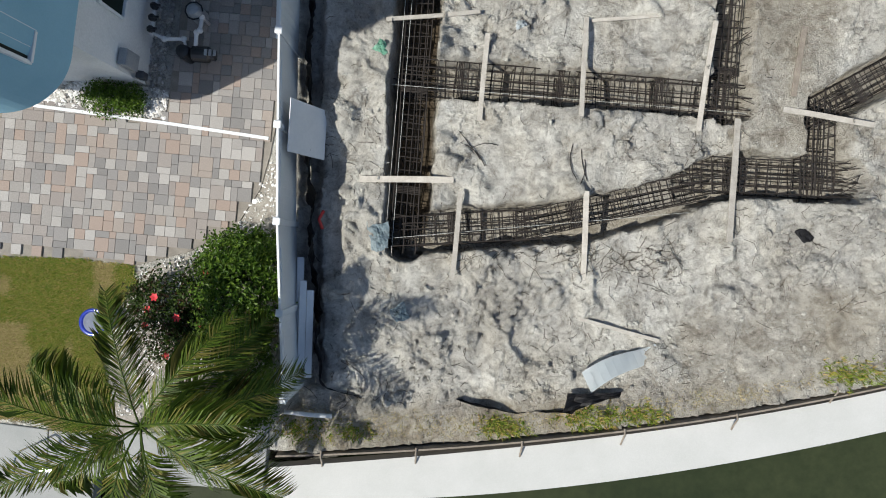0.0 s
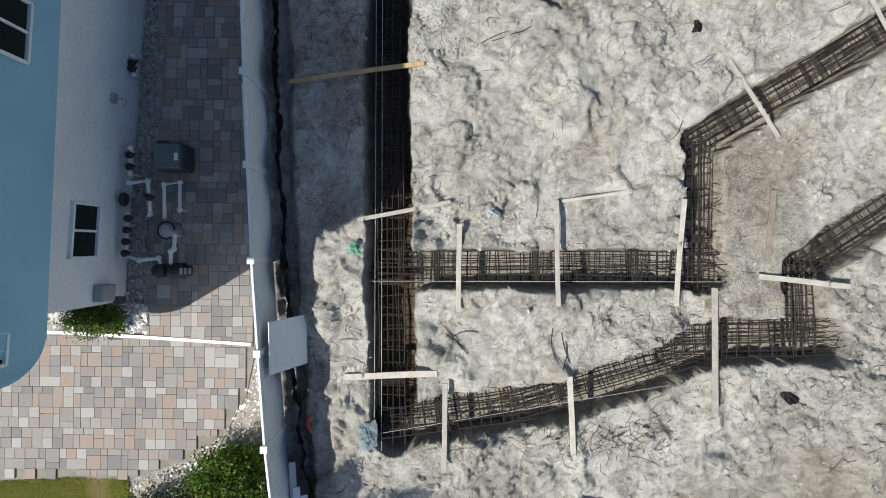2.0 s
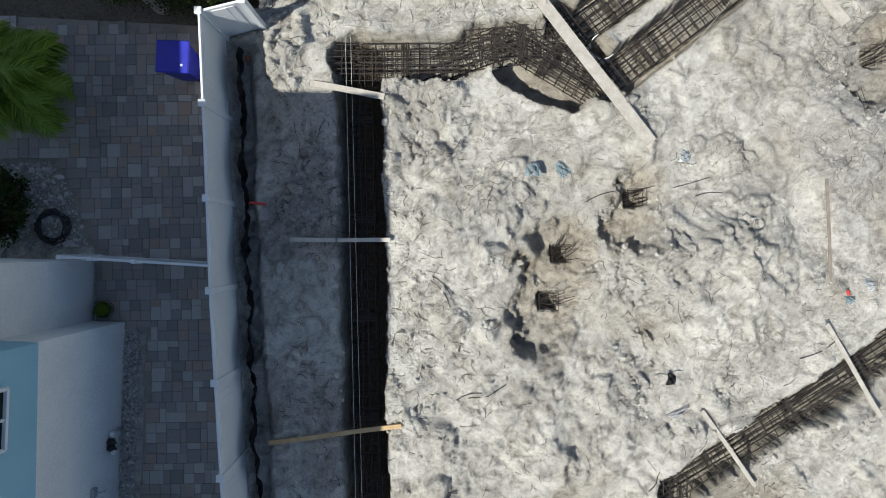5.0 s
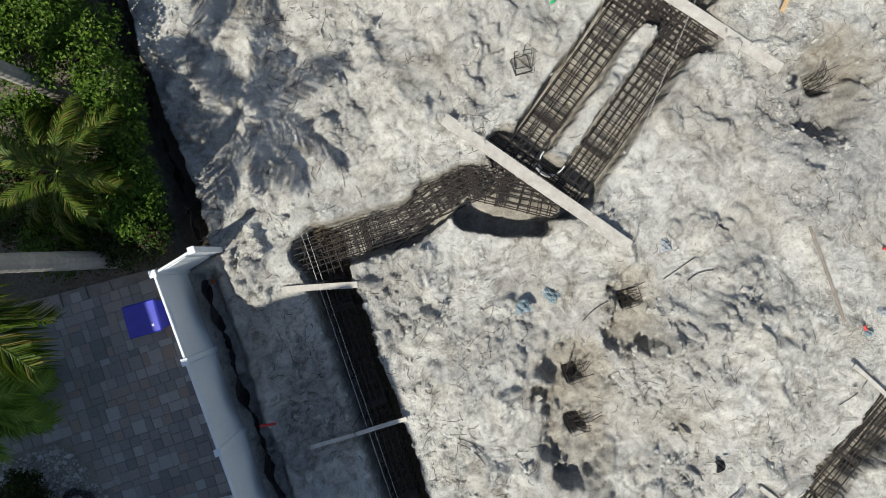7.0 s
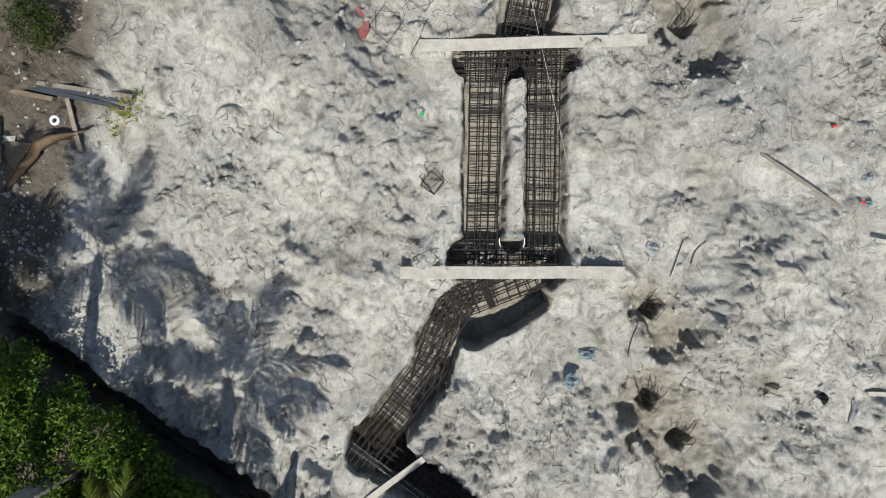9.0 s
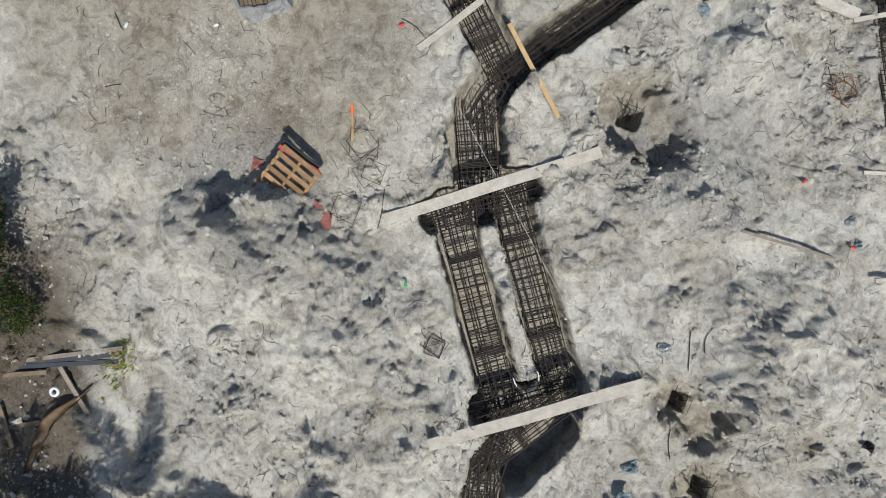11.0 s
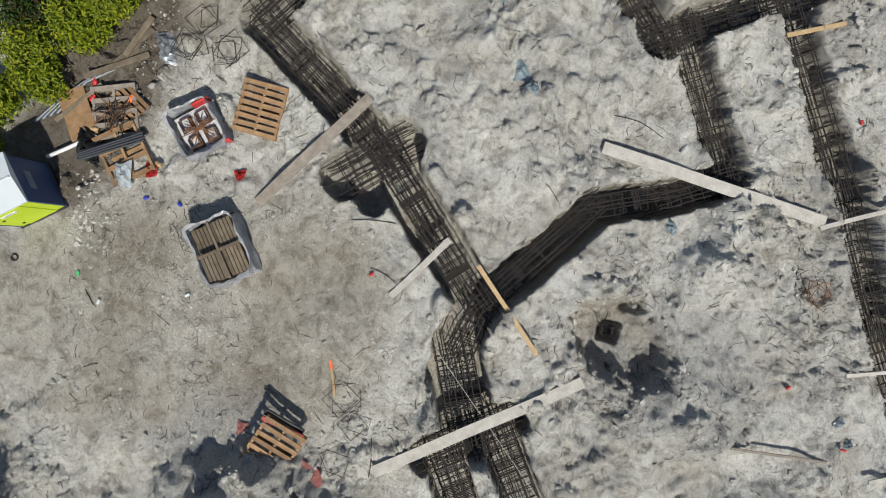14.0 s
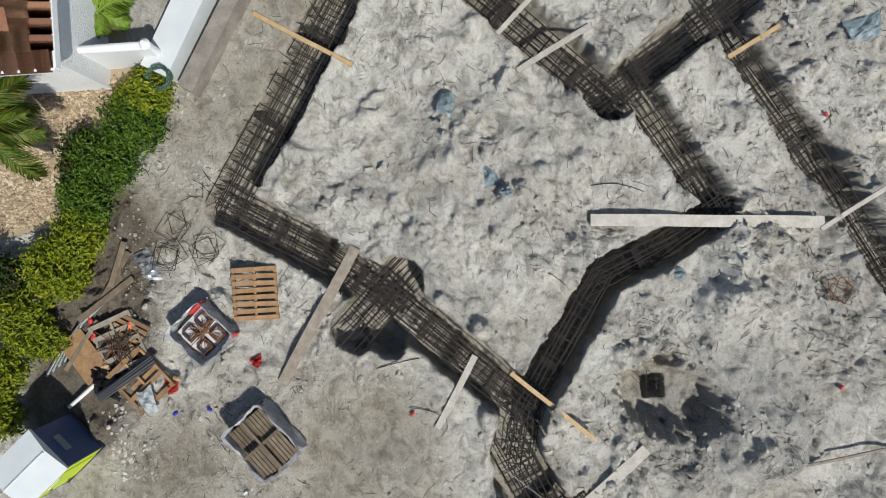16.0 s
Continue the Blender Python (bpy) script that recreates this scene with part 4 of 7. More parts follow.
shrub(-5.1, 10.9, [(0, 0, 0.5, 0.8, 0.55, 0.45), (-0.9, 0.1, 0.45, 0.7, 0.5, 0.4), (0.5, 0.1, 0.5, 0.4, 0.4, 0.45)], DARK_LEAF, "dark shaded shrub behind the fence end", 6000, 0.085, 0.045, 41, 8)
# Out of view; added only to throw more shade on the corner.
shrub(-5.2, 17.7, [(0, 0, 1.6, 1.1, 1.0, 1.4), (0.5, 1.0, 1.4, 0.9, 0.8, 1.2), (-0.6, 0.6, 1.5, 0.9, 0.9, 1.3)], DARK_LEAF, "tall dense dark shrub, unseen, added to shade the lot corner", 6000, 0.13, 0.06, 44, 8)
shrub(-9.2, 6.2, [(0, 0, 0.35, 0.45, 0.7, 0.35)], DARK_LEAF, "dark red-leaved shrub in a pebble bed", 2500, 0.12, 0.05, 43, 5)

# ---------- patio ----------
PAVER = palette("tumbled concrete pavers", [(0.289, 0.270, 0.252), (0.229, 0.219, 0.211), (0.310, 0.266, 0.233), (0.359, 0.340, 0.319), (0.266, 0.236, 0.217), (0.205, 0.196, 0.189), (0.318, 0.251, 0.212), (0.313, 0.296, 0.278), (0.257, 0.243, 0.233), (0.389, 0.370, 0.350), (0.290, 0.261, 0.240), (0.246, 0.234, 0.226)], 0.85, False, 30, 0.22, 0.3)
PAVER_FAR = palette("tumbled concrete pavers laid", [(0.289, 0.270, 0.252), (0.229, 0.219, 0.211), (0.310, 0.266, 0.233), (0.359, 0.340, 0.319), (0.266, 0.236, 0.217), (0.205, 0.196, 0.189), (0.318, 0.251, 0.212), (0.313, 0.296, 0.278), (0.257, 0.243, 0.233), (0.389, 0.370, 0.350), (0.290, 0.261, 0.240), (0.246, 0.234, 0.226)], 0.85, True, 30, 0.22, 0.3)
PATIO = [(-10.6, -8.22), (-8.4, -8.08), (-7.05, -8.12), (-5.95, -7.72), (-4.95, -7.05), (-4.5, -6.2), (-4.35, -5.4), (-4.2, -4.0), (-4.3, 0.5), (-4.45, 4.3), (-4.6, 10.2), (-10.6, 10.6), (-10.6, 5.6), (-8.8, 5.4), (-7.45, 5.3), (-7.45, 3.5), (-6.32, 3.3), (-6.72, -4.5), (-6.95, -4.72), (-9.6, -4.62), (-10.6, -4.6)]
PATIO_BED = [(-10.6, 8.0), (-9.6, 7.2), (-8.4, 7.2), (-7.9, 6.4), (-7.6, 5.3), (-10.6, 5.3)]
bm = bmesh.new()
prism(bm, PATIO, -0.06, -0.012)
patio = tagged(part("patio", bm, surface("joint sand", [(0.3, (0.20, 0.18, 0.155)), (0.7, (0.30, 0.275, 0.24))], 4.0, 0.95)), "paved patio of mixed grey, tan and peach pavers", "patio", kind="structure")


def lay_pavers():
    """Courses of pavers of three lengths; their outlines."""
    rnd = random.Random(77)
    q = 0.23
    plans = ([(0, 0, q, q), (q, 0, q, q), (0, q, q, q), (q, q, q, q)],
             [(0, 0, q, 2 * q), (q, 0, q, q), (q, q, q, q)],
             [(0, 0, 0.31, 0.31), (0.31, 0, 0.15, 0.31), (0, 0.31, 0.31, 0.15), (0.31, 0.31, 0.15, 0.15)],
             [(0, 0, 0.15, 0.31), (0.15, 0, 0.31, 0.31), (0, 0.31, 0.23, 0.15), (0.23, 0.31, 0.23, 0.15)],
             [(0, 0, q, q), (0, q, q, q), (q, 0, q, 0.31), (q, 0.31, q, 0.15)])
    found = []
    for row in range(42):
        x = -10.8 + rnd.choice((0.0, 0.15, 0.23, 0.31))
        while x < -4.1:
            for u, v, w, d in rnd.choice(plans):
                if row % 2:
                    u, v, w, d = v, u, d, w
                found.append((x + u + w / 2, -8.35 + 0.46 * row + v + d / 2, w, d))
            x += 0.46
    a = np.array(found)
    ok = np.ones(len(a), bool)
    for sx in (-0.4, 0.4):
        for sy in (-0.4, 0.4):
            px, py = a[:, 0] + sx * a[:, 2], a[:, 1] + sy * a[:, 3]
            ok &= within(px, py, PATIO) & ~within(px, py, PATIO_BED)
    return a[ok]


SLAB = {}


def slab_mesh(w, d):
    key = (round(w, 3), round(d, 3))
    if key not in SLAB:
        bm = bmesh.new()
        x, y, c, h = w / 2 - 0.002, d / 2 - 0.002, 0.005, 0.05
        rings = []
        for i, z in ((0, -h), (0, -0.006), (c, 0.0)):
            rings.append([bm.verts.new((sx * (x - i), sy * (y - i), z)) for sx, sy in ((-1, -1), (1, -1), (1, 1), (-1, 1))])
        for a, b in zip(rings, rings[1:]):
            for k in range(4):
                bm.faces.new((a[k], a[(k + 1) % 4], b[(k + 1) % 4], b[k]))
        bm.faces.new(rings[-1])
        SLAB[key] = mesh_of("paver", bm, PAVER)
        for p in SLAB[key].polygons:
            p.use_smooth = False
    return SLAB[key]


stones = lay_pavers()
near = np.argsort(np.hypot(stones[:, 0] + 6.0, stones[:, 1] + 6.3))
rnd = random.Random(5)
for k in near[:300]:
    px, py, w, d = stones[k]
    ob = new("paver", slab_mesh(w, d))
    ob.parent = patio
    ob.location = (px, py, 0.03 + rnd.uniform(-0.003, 0.003))
    ob.rotation_euler = (rnd.uniform(-0.012, 0.012), rnd.uniform(-0.012, 0.012), rnd.uniform(-0.012, 0.012))
vv, ff = [], []
for k in near[300:]:
    px, py, w, d = stones[k]
    me = slab_mesh(w, d)
    base = len(vv)
    lift = 0.03 + rnd.uniform(-0.003, 0.003)
    tx, ty = rnd.uniform(-0.012, 0.012), rnd.uniform(-0.012, 0.012)
    vv += [(px + v.co.x, py + v.co.y, lift + v.co.z + tx * v.co.x + ty * v.co.y) for v in me.vertices]
    ff += [[base + i for i in p.vertices] for p in me.polygons]
far = new("pavers_laid", raw_mesh("pavers_laid", vv, ff, PAVER_FAR))
far.parent = patio
far["kind"] = "stuff"


def strip(name, pts, width, height, material, label, category="edging", z=0.0):
    bm = bmesh.new()
    a = [Vector((*p, 0)) for p in pts]
    left, right = [], []
    for i, p in enumerate(a):
        d = (a[min(i + 1, len(a) - 1)] - a[max(i - 1, 0)]).normalized()
        s = Vector((-d.y, d.x, 0)) * width / 2
        left.append((p.x + s.x, p.y + s.y))
        right.append((p.x - s.x, p.y - s.y))
    prism(bm, left + right[::-1], z, z + height)
    return tagged(part(name, bm, material), label, category, kind="structure")


strip("patio_edging", [(-9.65, -4.80), (-6.81, -4.92), (-4.4, -5.06)], 0.07, 0.075, VINYL, "narrow white edging strip across the patio", z=-0.02)
pebbles("house_pebbles", in_poly([(-7.24, -4.65), (-6.88, -4.5), (-6.46, 3.35), (-6.8, 3.5), (-7.2, -4.1)]), 4000, 0.016, GREY_STONE, "white pebble strip along the house wall", 2, z=0.0)
pebbles("corner_pebbles", in_poly([(-9.6, -4.1), (-9.55, -4.72), (-6.75, -4.85), (-6.72, -4.2)]), 2600, 0.022, WHITE_STONE, "white pebble bed round a small shrub", 3, z=0.0)
pebbles("bed_pebbles", in_poly([(-7.3, -8.3), (-5.9, -7.75), (-4.9, -7.0), (-4.35, -5.4), (-4.0, -5.4), (-3.75, -8.0), (-3.9, -11.5), (-7.4, -11.5), (-7.5, -9.5)]), 4200, 0.015, WHITE_STONE, "white pebble bed under the shrubs", 4, z=-0.03)
pebbles("shade_pebbles", in_poly(PATIO_BED), 2200, 0.026, GREY_STONE, "pebble bed beside the paved yard", 6, z=-0.02)
# lawn
LAWN = [(-10.6, -8.3), (-8.4, -8.16), (-7.2, -8.2), (-7.1, -8.55), (-7.6, -9.3), (-7.75, -10.2), (-7.4, -11.2), (-7.5, -11.8), (-8.6, -11.95), (-8.8, -11.75), (-10.6, -11.75)]
rs = np.random.RandomState(9)
p = in_poly(LAWN)(rs, 26000)
worn = fbm(p[:, 0], p[:, 1], 1.1, 91, 3) - 0.10 + 0.30 * (p[:, 1] < -9.6) * (p[:, 0] < -8.3) > 0.12
spots = np.column_stack([p, np.full(len(p), -0.05)])
tufts("lawn", spots[~worn], GRASS, "short green lawn", 0.075, 6, 0.04, 3, 0.013, lean=1.1)
tufts("dry_lawn", spots[worn], DRY_GRASS, "dry straw-coloured patch of lawn", 0.06, 6, 0.04, 4, 0.011, lean=1.1)
bm = bmesh.new()
prism(bm, LAWN, -0.06, -0.035)
tagged(part("lawn_soil", bm, surface("lawn soil", [(0.3, (0.14, 0.16, 0.04)), (0.7, (0.24, 0.23, 0.09))], 3.0, 0.95)), "soil under the lawn", "ground", kind="structure")
# dock walk
for k, poly in enumerate(([(-12.0, -11.82), (-8.72, -11.95), (-8.68, -12.8), (-12.0, -12.84)], [(-8.70, -11.95), (-7.5, -12.0), (-7.52, -12.9), (-8.66, -12.8)], [(-7.48, -12.0), (-3.82, -11.35), (-3.84, -12.9), (-7.5, -12.9)])):
    bm = bmesh.new()
    prism(bm, poly, -0.3, -0.01)
    bmesh.ops.bevel(bm, geom=bm.edges[:], offset=0.012, segments=1, affect="EDGES")
    tagged(part("dock_slab", bm, WALK_CONCRETE), "grey concrete slab of a waterside walk", "slab", "slabs of the waterside walk")
CHROME = surface("chrome", [(0.3, (0.7, 0.7, 0.7)), (0.7, (0.8, 0.8, 0.8))], 3.0, 0.12, 1.0, bump_by=0)
lad = empty("dock_ladder", Matrix.Translation((-8.7, -12.7, 0)))
for s in (-0.2, 0.2):
    bm = bmesh.new()
    tube(bm, [(s, 0.45, 0.0), (s, 0.45, 0.55), (s, 0.35, 0.7), (s, 0.1, 0.74), (s, -0.1, 0.6), (s, -0.18, 0.2), (s, -0.18, -1.0)], 0.022, 8)
    part("rail", bm, CHROME, lad, smooth=True)
for z in (-0.1, -0.4, -0.7):
    bm = bmesh.new()
    box(bm, Matrix.Translation((0, -0.18, z)), 0.4, 0.08, 0.03, 0.005)
    part("rung", bm, CHROME, lad)
tagged(lad, "bent chrome ladder at the edge of the dock", "ladder")
# blue bowl on a stand
BLUE_GLAZE = surface("blue glaze", [(0.3, (0.01, 0.02, 0.22)), (0.7, (0.02, 0.05, 0.38))], 5.0, 0.15, bump_by=0)
bowl = empty("birdbath", Matrix.Translation((-7.75, -9.42, -0.04)))
bm = bmesh.new()
lathe(bm, [(0.18, 0.0), (0.14, 0.05), (0.08, 0.12), (0.08, 0.22), (0.16, 0.28)], 20)
part("foot", bm, BLUE_GLAZE, bowl, smooth=True)
bm = bmesh.new()
lathe(bm, [(0.10, 0.27), (0.24, 0.30), (0.305, 0.36), (0.30, 0.375), (0.235, 0.34), (0.20, 0.325)], 28)
part("bowl", bm, BLUE_GLAZE, bowl, smooth=True)
bm = bmesh.new()
lathe(bm, [(0.0005, 0.335), (0.228, 0.338), (0.0005, 0.341)], 24)
part("dish", bm, surface("grey white glaze", [(0.3, (0.10, 0.12, 0.18)), (0.7, (0.17, 0.19, 0.25))], 6.0, 0.7, bump_by=0), bowl, "pale glazed middle")
tagged(bowl, "round cobalt blue glazed birdbath on the lawn edge", "birdbath")

# ---------- house fittings ----------
DARK_GLASS = surface("dark window glass", [(0.3, (0.010, 0.018, 0.016)), (0.7, (0.016, 0.026, 0.022))], 2.0, 0.45, bump_by=0, spec=0.08)
GREY_BOX = surface("grey painted steel", [(0.3, (0.30, 0.32, 0.34)), (0.7, (0.38, 0.40, 0.42))], 3.0, 0.5, 0.2, bump_by=0.05)
DARK_BOX = surface("charcoal enamel", [(0.3, (0.045, 0.05, 0.06)), (0.7, (0.075, 0.08, 0.09))], 3.0, 0.4, 0.1, bump_by=0.05)
BLACK_PLASTIC = surface("black plastic", [(0.3, (0.012, 0.012, 0.014)), (0.7, (0.03, 0.03, 0.032))], 4.0, 0.35, bump_by=0.1)
PVC = surface("white pvc pipe", [(0.3, (0.66, 0.66, 0.65)), (0.7, (0.76, 0.76, 0.75))], 3.0, 0.4, bump_by=0.02, stain=0.1)


def window(x, y, z, w, h, name="window"):
    """A two-light window on the house's east wall."""
    top = empty(name, Matrix.Translation((x + 9.5, y, z)) @ pose(0, 0, 0, 0, 0, -3.3))
    top.parent = HOUSE
    for sy in (-1, 1):
        bm = bmesh.new()
        box(bm, Matrix.Translation((0.02, sy * w / 2, h / 2)), 0.09, 0.06, h + 0.06, 0.006)
        part("frame", bm, VINYL, top)
    for z1 in (0, h):
        bm = bmesh.new()
        box(bm, Matrix.Translation((0.03, 0, z1)), 0.11, w, 0.06, 0.006)
        part("frame", bm, VINYL, top)
    bm = bmesh.new()
    box(bm, Matrix.Translation((0.02, 0, h / 2)), 0.07, 0.05, h, 0.006)
    part("mullion", bm, VINYL, top)
    for sy in (-1, 1):
        bm = bmesh.new()
        box(bm, Matrix.Translation((0.012, sy * w / 4, h / 2)), 0.02, w / 2 - 0.03, h - 0.03)
        part("pane", bm, DARK_GLASS, top)
    return top


window(-7.15, -2.60, 1.30, 1.05, 0.85)
window(-6.815, 2.45, 3.75, 1.0, 1.25)
window(-6.875, 0.52, 3.75, 0.95, 1.25)
window(-7.13, -4.55, 3.85, 0.5, 1.2)


def pipe_run(points, radius=0.045, label="white pvc pool pipe with elbows", collars=True):
    top = empty("pool_pipe", Matrix.Translation(points[0]))
    rel = [Vector(p) - Vector(points[0]) for p in points]
    bm = bmesh.new()
    tube(bm, rel, radius, 8)
    part("pipe", bm, PVC, top, smooth=True)
    for p in rel[1:-1]:
        bm = bmesh.new()
        bmesh.ops.create_icosphere(bm, subdivisions=2, radius=radius * 1.45, matrix=Matrix.Translation(p))
        part("elbow", bm, PVC, top, smooth=True)
    return tagged(top, label, "pipe", "pool pipework")


for run in ([(-6.85, -0.8, 0.25), (-6.85, -0.8, 0.55), (-6.85, -1.35, 0.55), (-6.85, -1.35, 0.05)], [(-6.85, -1.55, 0.05), (-6.85, -1.55, 0.6), (-6.45, -1.5, 0.6), (-6.42, -2.2, 0.55), (-6.6, -2.25, 0.3)],
            [(-6.2, -2.3, 0.35), (-6.2, -1.55, 0.4), (-5.85, -1.5, 0.4), (-5.85, -2.1, 0.4), (-5.85, -2.1, 0.1)], [(-6.92, -2.15, 0.5), (-6.95, -3.1, 0.5), (-6.7, -3.2, 0.45), (-6.3, -3.15, 0.4), (-6.25, -3.35, 0.35)],
            [(-6.05, -3.5, 0.35), (-6.02, -3.0, 0.45), (-5.95, -2.95, 0.45), (-5.95, -2.65, 0.4), (-5.95, -2.65, 0.0)], [(-6.9, 1.2, 0.1), (-6.88, 1.2, 0.45), (-6.86, 0.8, 0.45), (-6.86, 0.8, 0.05)]):
    pipe_run(run)
for vx, vy, vz in [(-6.85, -0.95, 0.6), (-6.85, -1.2, 0.6), (-6.9, -2.3, 0.55), (-6.92, -2.55, 0.55), (-6.94, -2.8, 0.55), (-6.95, -3.05, 0.55), (-6.42, -1.85, 0.62), (-6.87, 1.05, 0.5), (-6.87, 0.92, 0.5)]:
    v = empty("pipe_valve", Matrix.Translation((vx, vy, vz)))
    bm = bmesh.new()
    lathe(bm, [(0.05, -0.07), (0.08, -0.04), (0.08, 0.04), (0.05, 0.07)], 10)
    part("body", bm, BLACK_PLASTIC, v)
    bm = bmesh.new()
    box(bm, Matrix.Translation((0.06, 0, 0.085)), 0.22, 0.045, 0.03, 0.008)
    part("handle", bm, BLACK_PLASTIC, v)
    tagged(v, "black plastic diverter valve on a pool pipe", "valve", "pool valves")
heater = empty("pool_heater", Matrix.Translation((-5.98, -0.98, 0.03)))
bm = bmesh.new()
box(bm, Matrix.Translation((0, 0, 0.36)), 0.62, 0.58, 0.70, 0.05)
part("body", bm, DARK_BOX, heater)
bm = bmesh.new()
box(bm, Matrix.Translation((0, 0, 0.725)), 0.56, 0.52, 0.05, 0.02)
lid = part("lid", bm, surface("slate lid", [(0.3, (0.10, 0.115, 0.135)), (0.7, (0.14, 0.155, 0.175))], 3.0, 0.45), heater)
bm = bmesh.new()
box(bm, Matrix.Translation((0.2, -0.02, 0.752)), 0.08, 0.16, 0.012, 0.003)
part("control_panel", bm, VINYL, lid, "small pale control panel")
bm = bmesh.new()
box(bm, Matrix.Translation((-0.18, 0.31, 0.35)), 0.25, 0.08, 0.4, 0.02)
part("exhaust", bm, BLACK_PLASTIC, heater)
tagged(heater, "charcoal pool heater with a slate-grey lid", "pool heater")
pump = empty("pool_pump", Matrix.Translation((-5.95, -3.42, 0.03)) @ Matrix.Scale(1.35, 4))
bm = bmesh.new()
lathe(bm, [(0.10, -0.25), (0.13, -0.22), (0.13, 0.02), (0.09, 0.06), (0.09, 0.12)], 16, pose(0.12, 0, 0.22, 0, 90, 0))
part("motor", bm, BLACK_PLASTIC, pump, smooth=False)
bm = bmesh.new()
lathe(bm, [(0.11, 0.0), (0.12, 0.25), (0.10, 0.33), (0.04, 0.35)], 16, Matrix.Translation((-0.25, 0, 0)))
part("strainer", bm, BLACK_PLASTIC, pump)
for k in range(3):
    bm = bmesh.new()
    box(bm, Matrix.Translation((0.14 + 0.07 * k, 0, 0.36)), 0.045, 0.10, 0.02, 0.004)
    part("vent", bm, GREY_BOX, pump)
tagged(pump, "black pool pump with a grey vented motor", "pool pump")
filt = empty("pool_filter", Matrix.Translation((-6.1, -2.55, 0.03)))
bm = bmesh.new()
lathe(bm, [(0.15, 0.0), (0.17, 0.05), (0.17, 0.45), (0.12, 0.55), (0.04, 0.58)], 18)
part("tank", bm, GREY_BOX, filt)
bm = bmesh.new()
tube(bm, [(0.19 * math.cos(a / 8 * 5.4), 0.19 * math.sin(a / 8 * 5.4), 0.46) for a in range(9)], 0.018, 6)
part("clamp", bm, BLACK_PLASTIC, filt)
tagged(filt, "grey pool filter tank with a black clamp ring", "pool filter")
vent = empty("wall_vent", Matrix.Translation((-6.98, -1.9, 0.62)) @ pose(0, 0, 0, 0, 90, -3.3))
bm = bmesh.new()
lathe(bm, [(0.15, 0.0), (0.15, 0.05), (0.12, 0.09), (0.03, 0.1)], 18)
part("cover", bm, BLACK_PLASTIC, vent)
tagged(vent, "round black vent cover on the stucco wall", "vent")
for bx, by, bz, w, h, name, lab in [(-7.16, -3.86, 0.75, 0.34, 0.52, "electric_box", "grey electric meter box on the stucco wall"), (-7.1, -4.05, 0.45, 0.16, 0.22, "switch_box", "small dark switch box low on the wall")]:
    t = empty(name, Matrix.Translation((bx, by, bz)) @ pose(0, 0, 0, 0, 0, -3.3))
    bm = bmesh.new()
    box(bm, Matrix.Translation((0.05, 0, h / 2)), 0.16, w, h, 0.01)
    part("body", bm, GREY_BOX if w > 0.2 else DARK_BOX, t)
    bm = bmesh.new()
    box(bm, Matrix.Translation((0.136, 0, h / 2)), 0.012, w - 0.05, h - 0.06, 0.004)
    part("door", bm, GREY_BOX if w > 0.2 else DARK_BOX, t)
    tagged(t, lab, "electric box")
t = empty("hose_bib", Matrix.Translation((-6.98, 0.15, 0.95)) @ pose(0, 0, 0, 0, 0, -3.3))
bm = bmesh.new()
box(bm, Matrix.Translation((0.03, 0, 0.08)), 0.08, 0.2, 0.16, 0.01)
part("plate", bm, GREY_BOX, t)
bm = bmesh.new()
tube(bm, [(0.06, 0, 0.05), (0.16, 0, 0.03), (0.18, 0, -0.12), (0.1, -0.08, -0.2)], 0.012, 6)
part("spout", bm, GREY_BOX, t)
tagged(t, "small grey bracket with a bent pipe on the wall", "wall fitting")

# gate across the side yard
gate = empty("side_gate", Matrix.Translation((-7.32, 5.07, 0)) @ pose(0, 0, 0, 0, 0, -4.3))
for z in (0.12, 1.42):
    bm = bmesh.new()
    box(bm, Matrix.Translation((1.5, 0, z)), 3.0, 0.05, 0.09, 0.006)
    part("rail", bm, VINYL, gate)
me = None
for k in range(34):
    if me is None:
        bm = bmesh.new()
        box(bm, Matrix(), 0.035, 0.022, 1.26, 0.003)
        me = mesh_of("picket", bm, VINYL)
    ob = new("picket", me)
    ob.parent = gate
    ob.location = (0.06 + 2.88 * k / 33, 0, 0.77)
for px in (0.0, 0.62, 1.5):
    bm = bmesh.new()
    box(bm, Matrix.Translation((px, 0, 0.75)), 0.09, 0.09, 1.5, 0.008)
    part("post", bm, VINYL, gate)
tagged(gate, "white picket gate across the side yard", "gate")
# blue bin
BIN_BLUE = surface("blue bin plastic", [(0.3, (0.015, 0.02, 0.30)), (0.7, (0.025, 0.035, 0.42))], 3.0, 0.4, bump_by=0.05, stain=0.1)
b = empty("recycling_bin", Matrix.Translation((-5.15, 9.2, 0.03)) @ pose(0, 0, 0, 0, 0, -3))
bm = bmesh.new()
rings = [[bm.verts.new((sx * (0.22 + 0.07 * z), sy * (0.24 + 0.08 * z), z)) for sx, sy in ((-1, -1), (1, -1), (1, 1), (-1, 1))] for z in (0.06, 0.95)]
for q in range(4):
    bm.faces.new((rings[0][q], rings[0][(q + 1) % 4], rings[1][(q + 1) % 4], rings[1][q]))
bm.faces.new(rings[0][::-1])
bm.faces.new(rings[1])
bmesh.ops.bevel(bm, geom=bm.edges[:], offset=0.02, segments=2, affect="EDGES")
part("body", bm, BIN_BLUE, b)
bm = bmesh.new()
box(bm, Matrix.Translation((-0.02, 0, 0.99)), 0.70, 0.68, 0.06, 0.025)
lid = part("lid", bm, BIN_BLUE, b)
bm = bmesh.new()
box(bm, Matrix.Translation((0.18, -0.18, 1.022)), 0.05, 0.05, 0.006)
part("sticker", bm, VINYL, lid, "small white sticker")
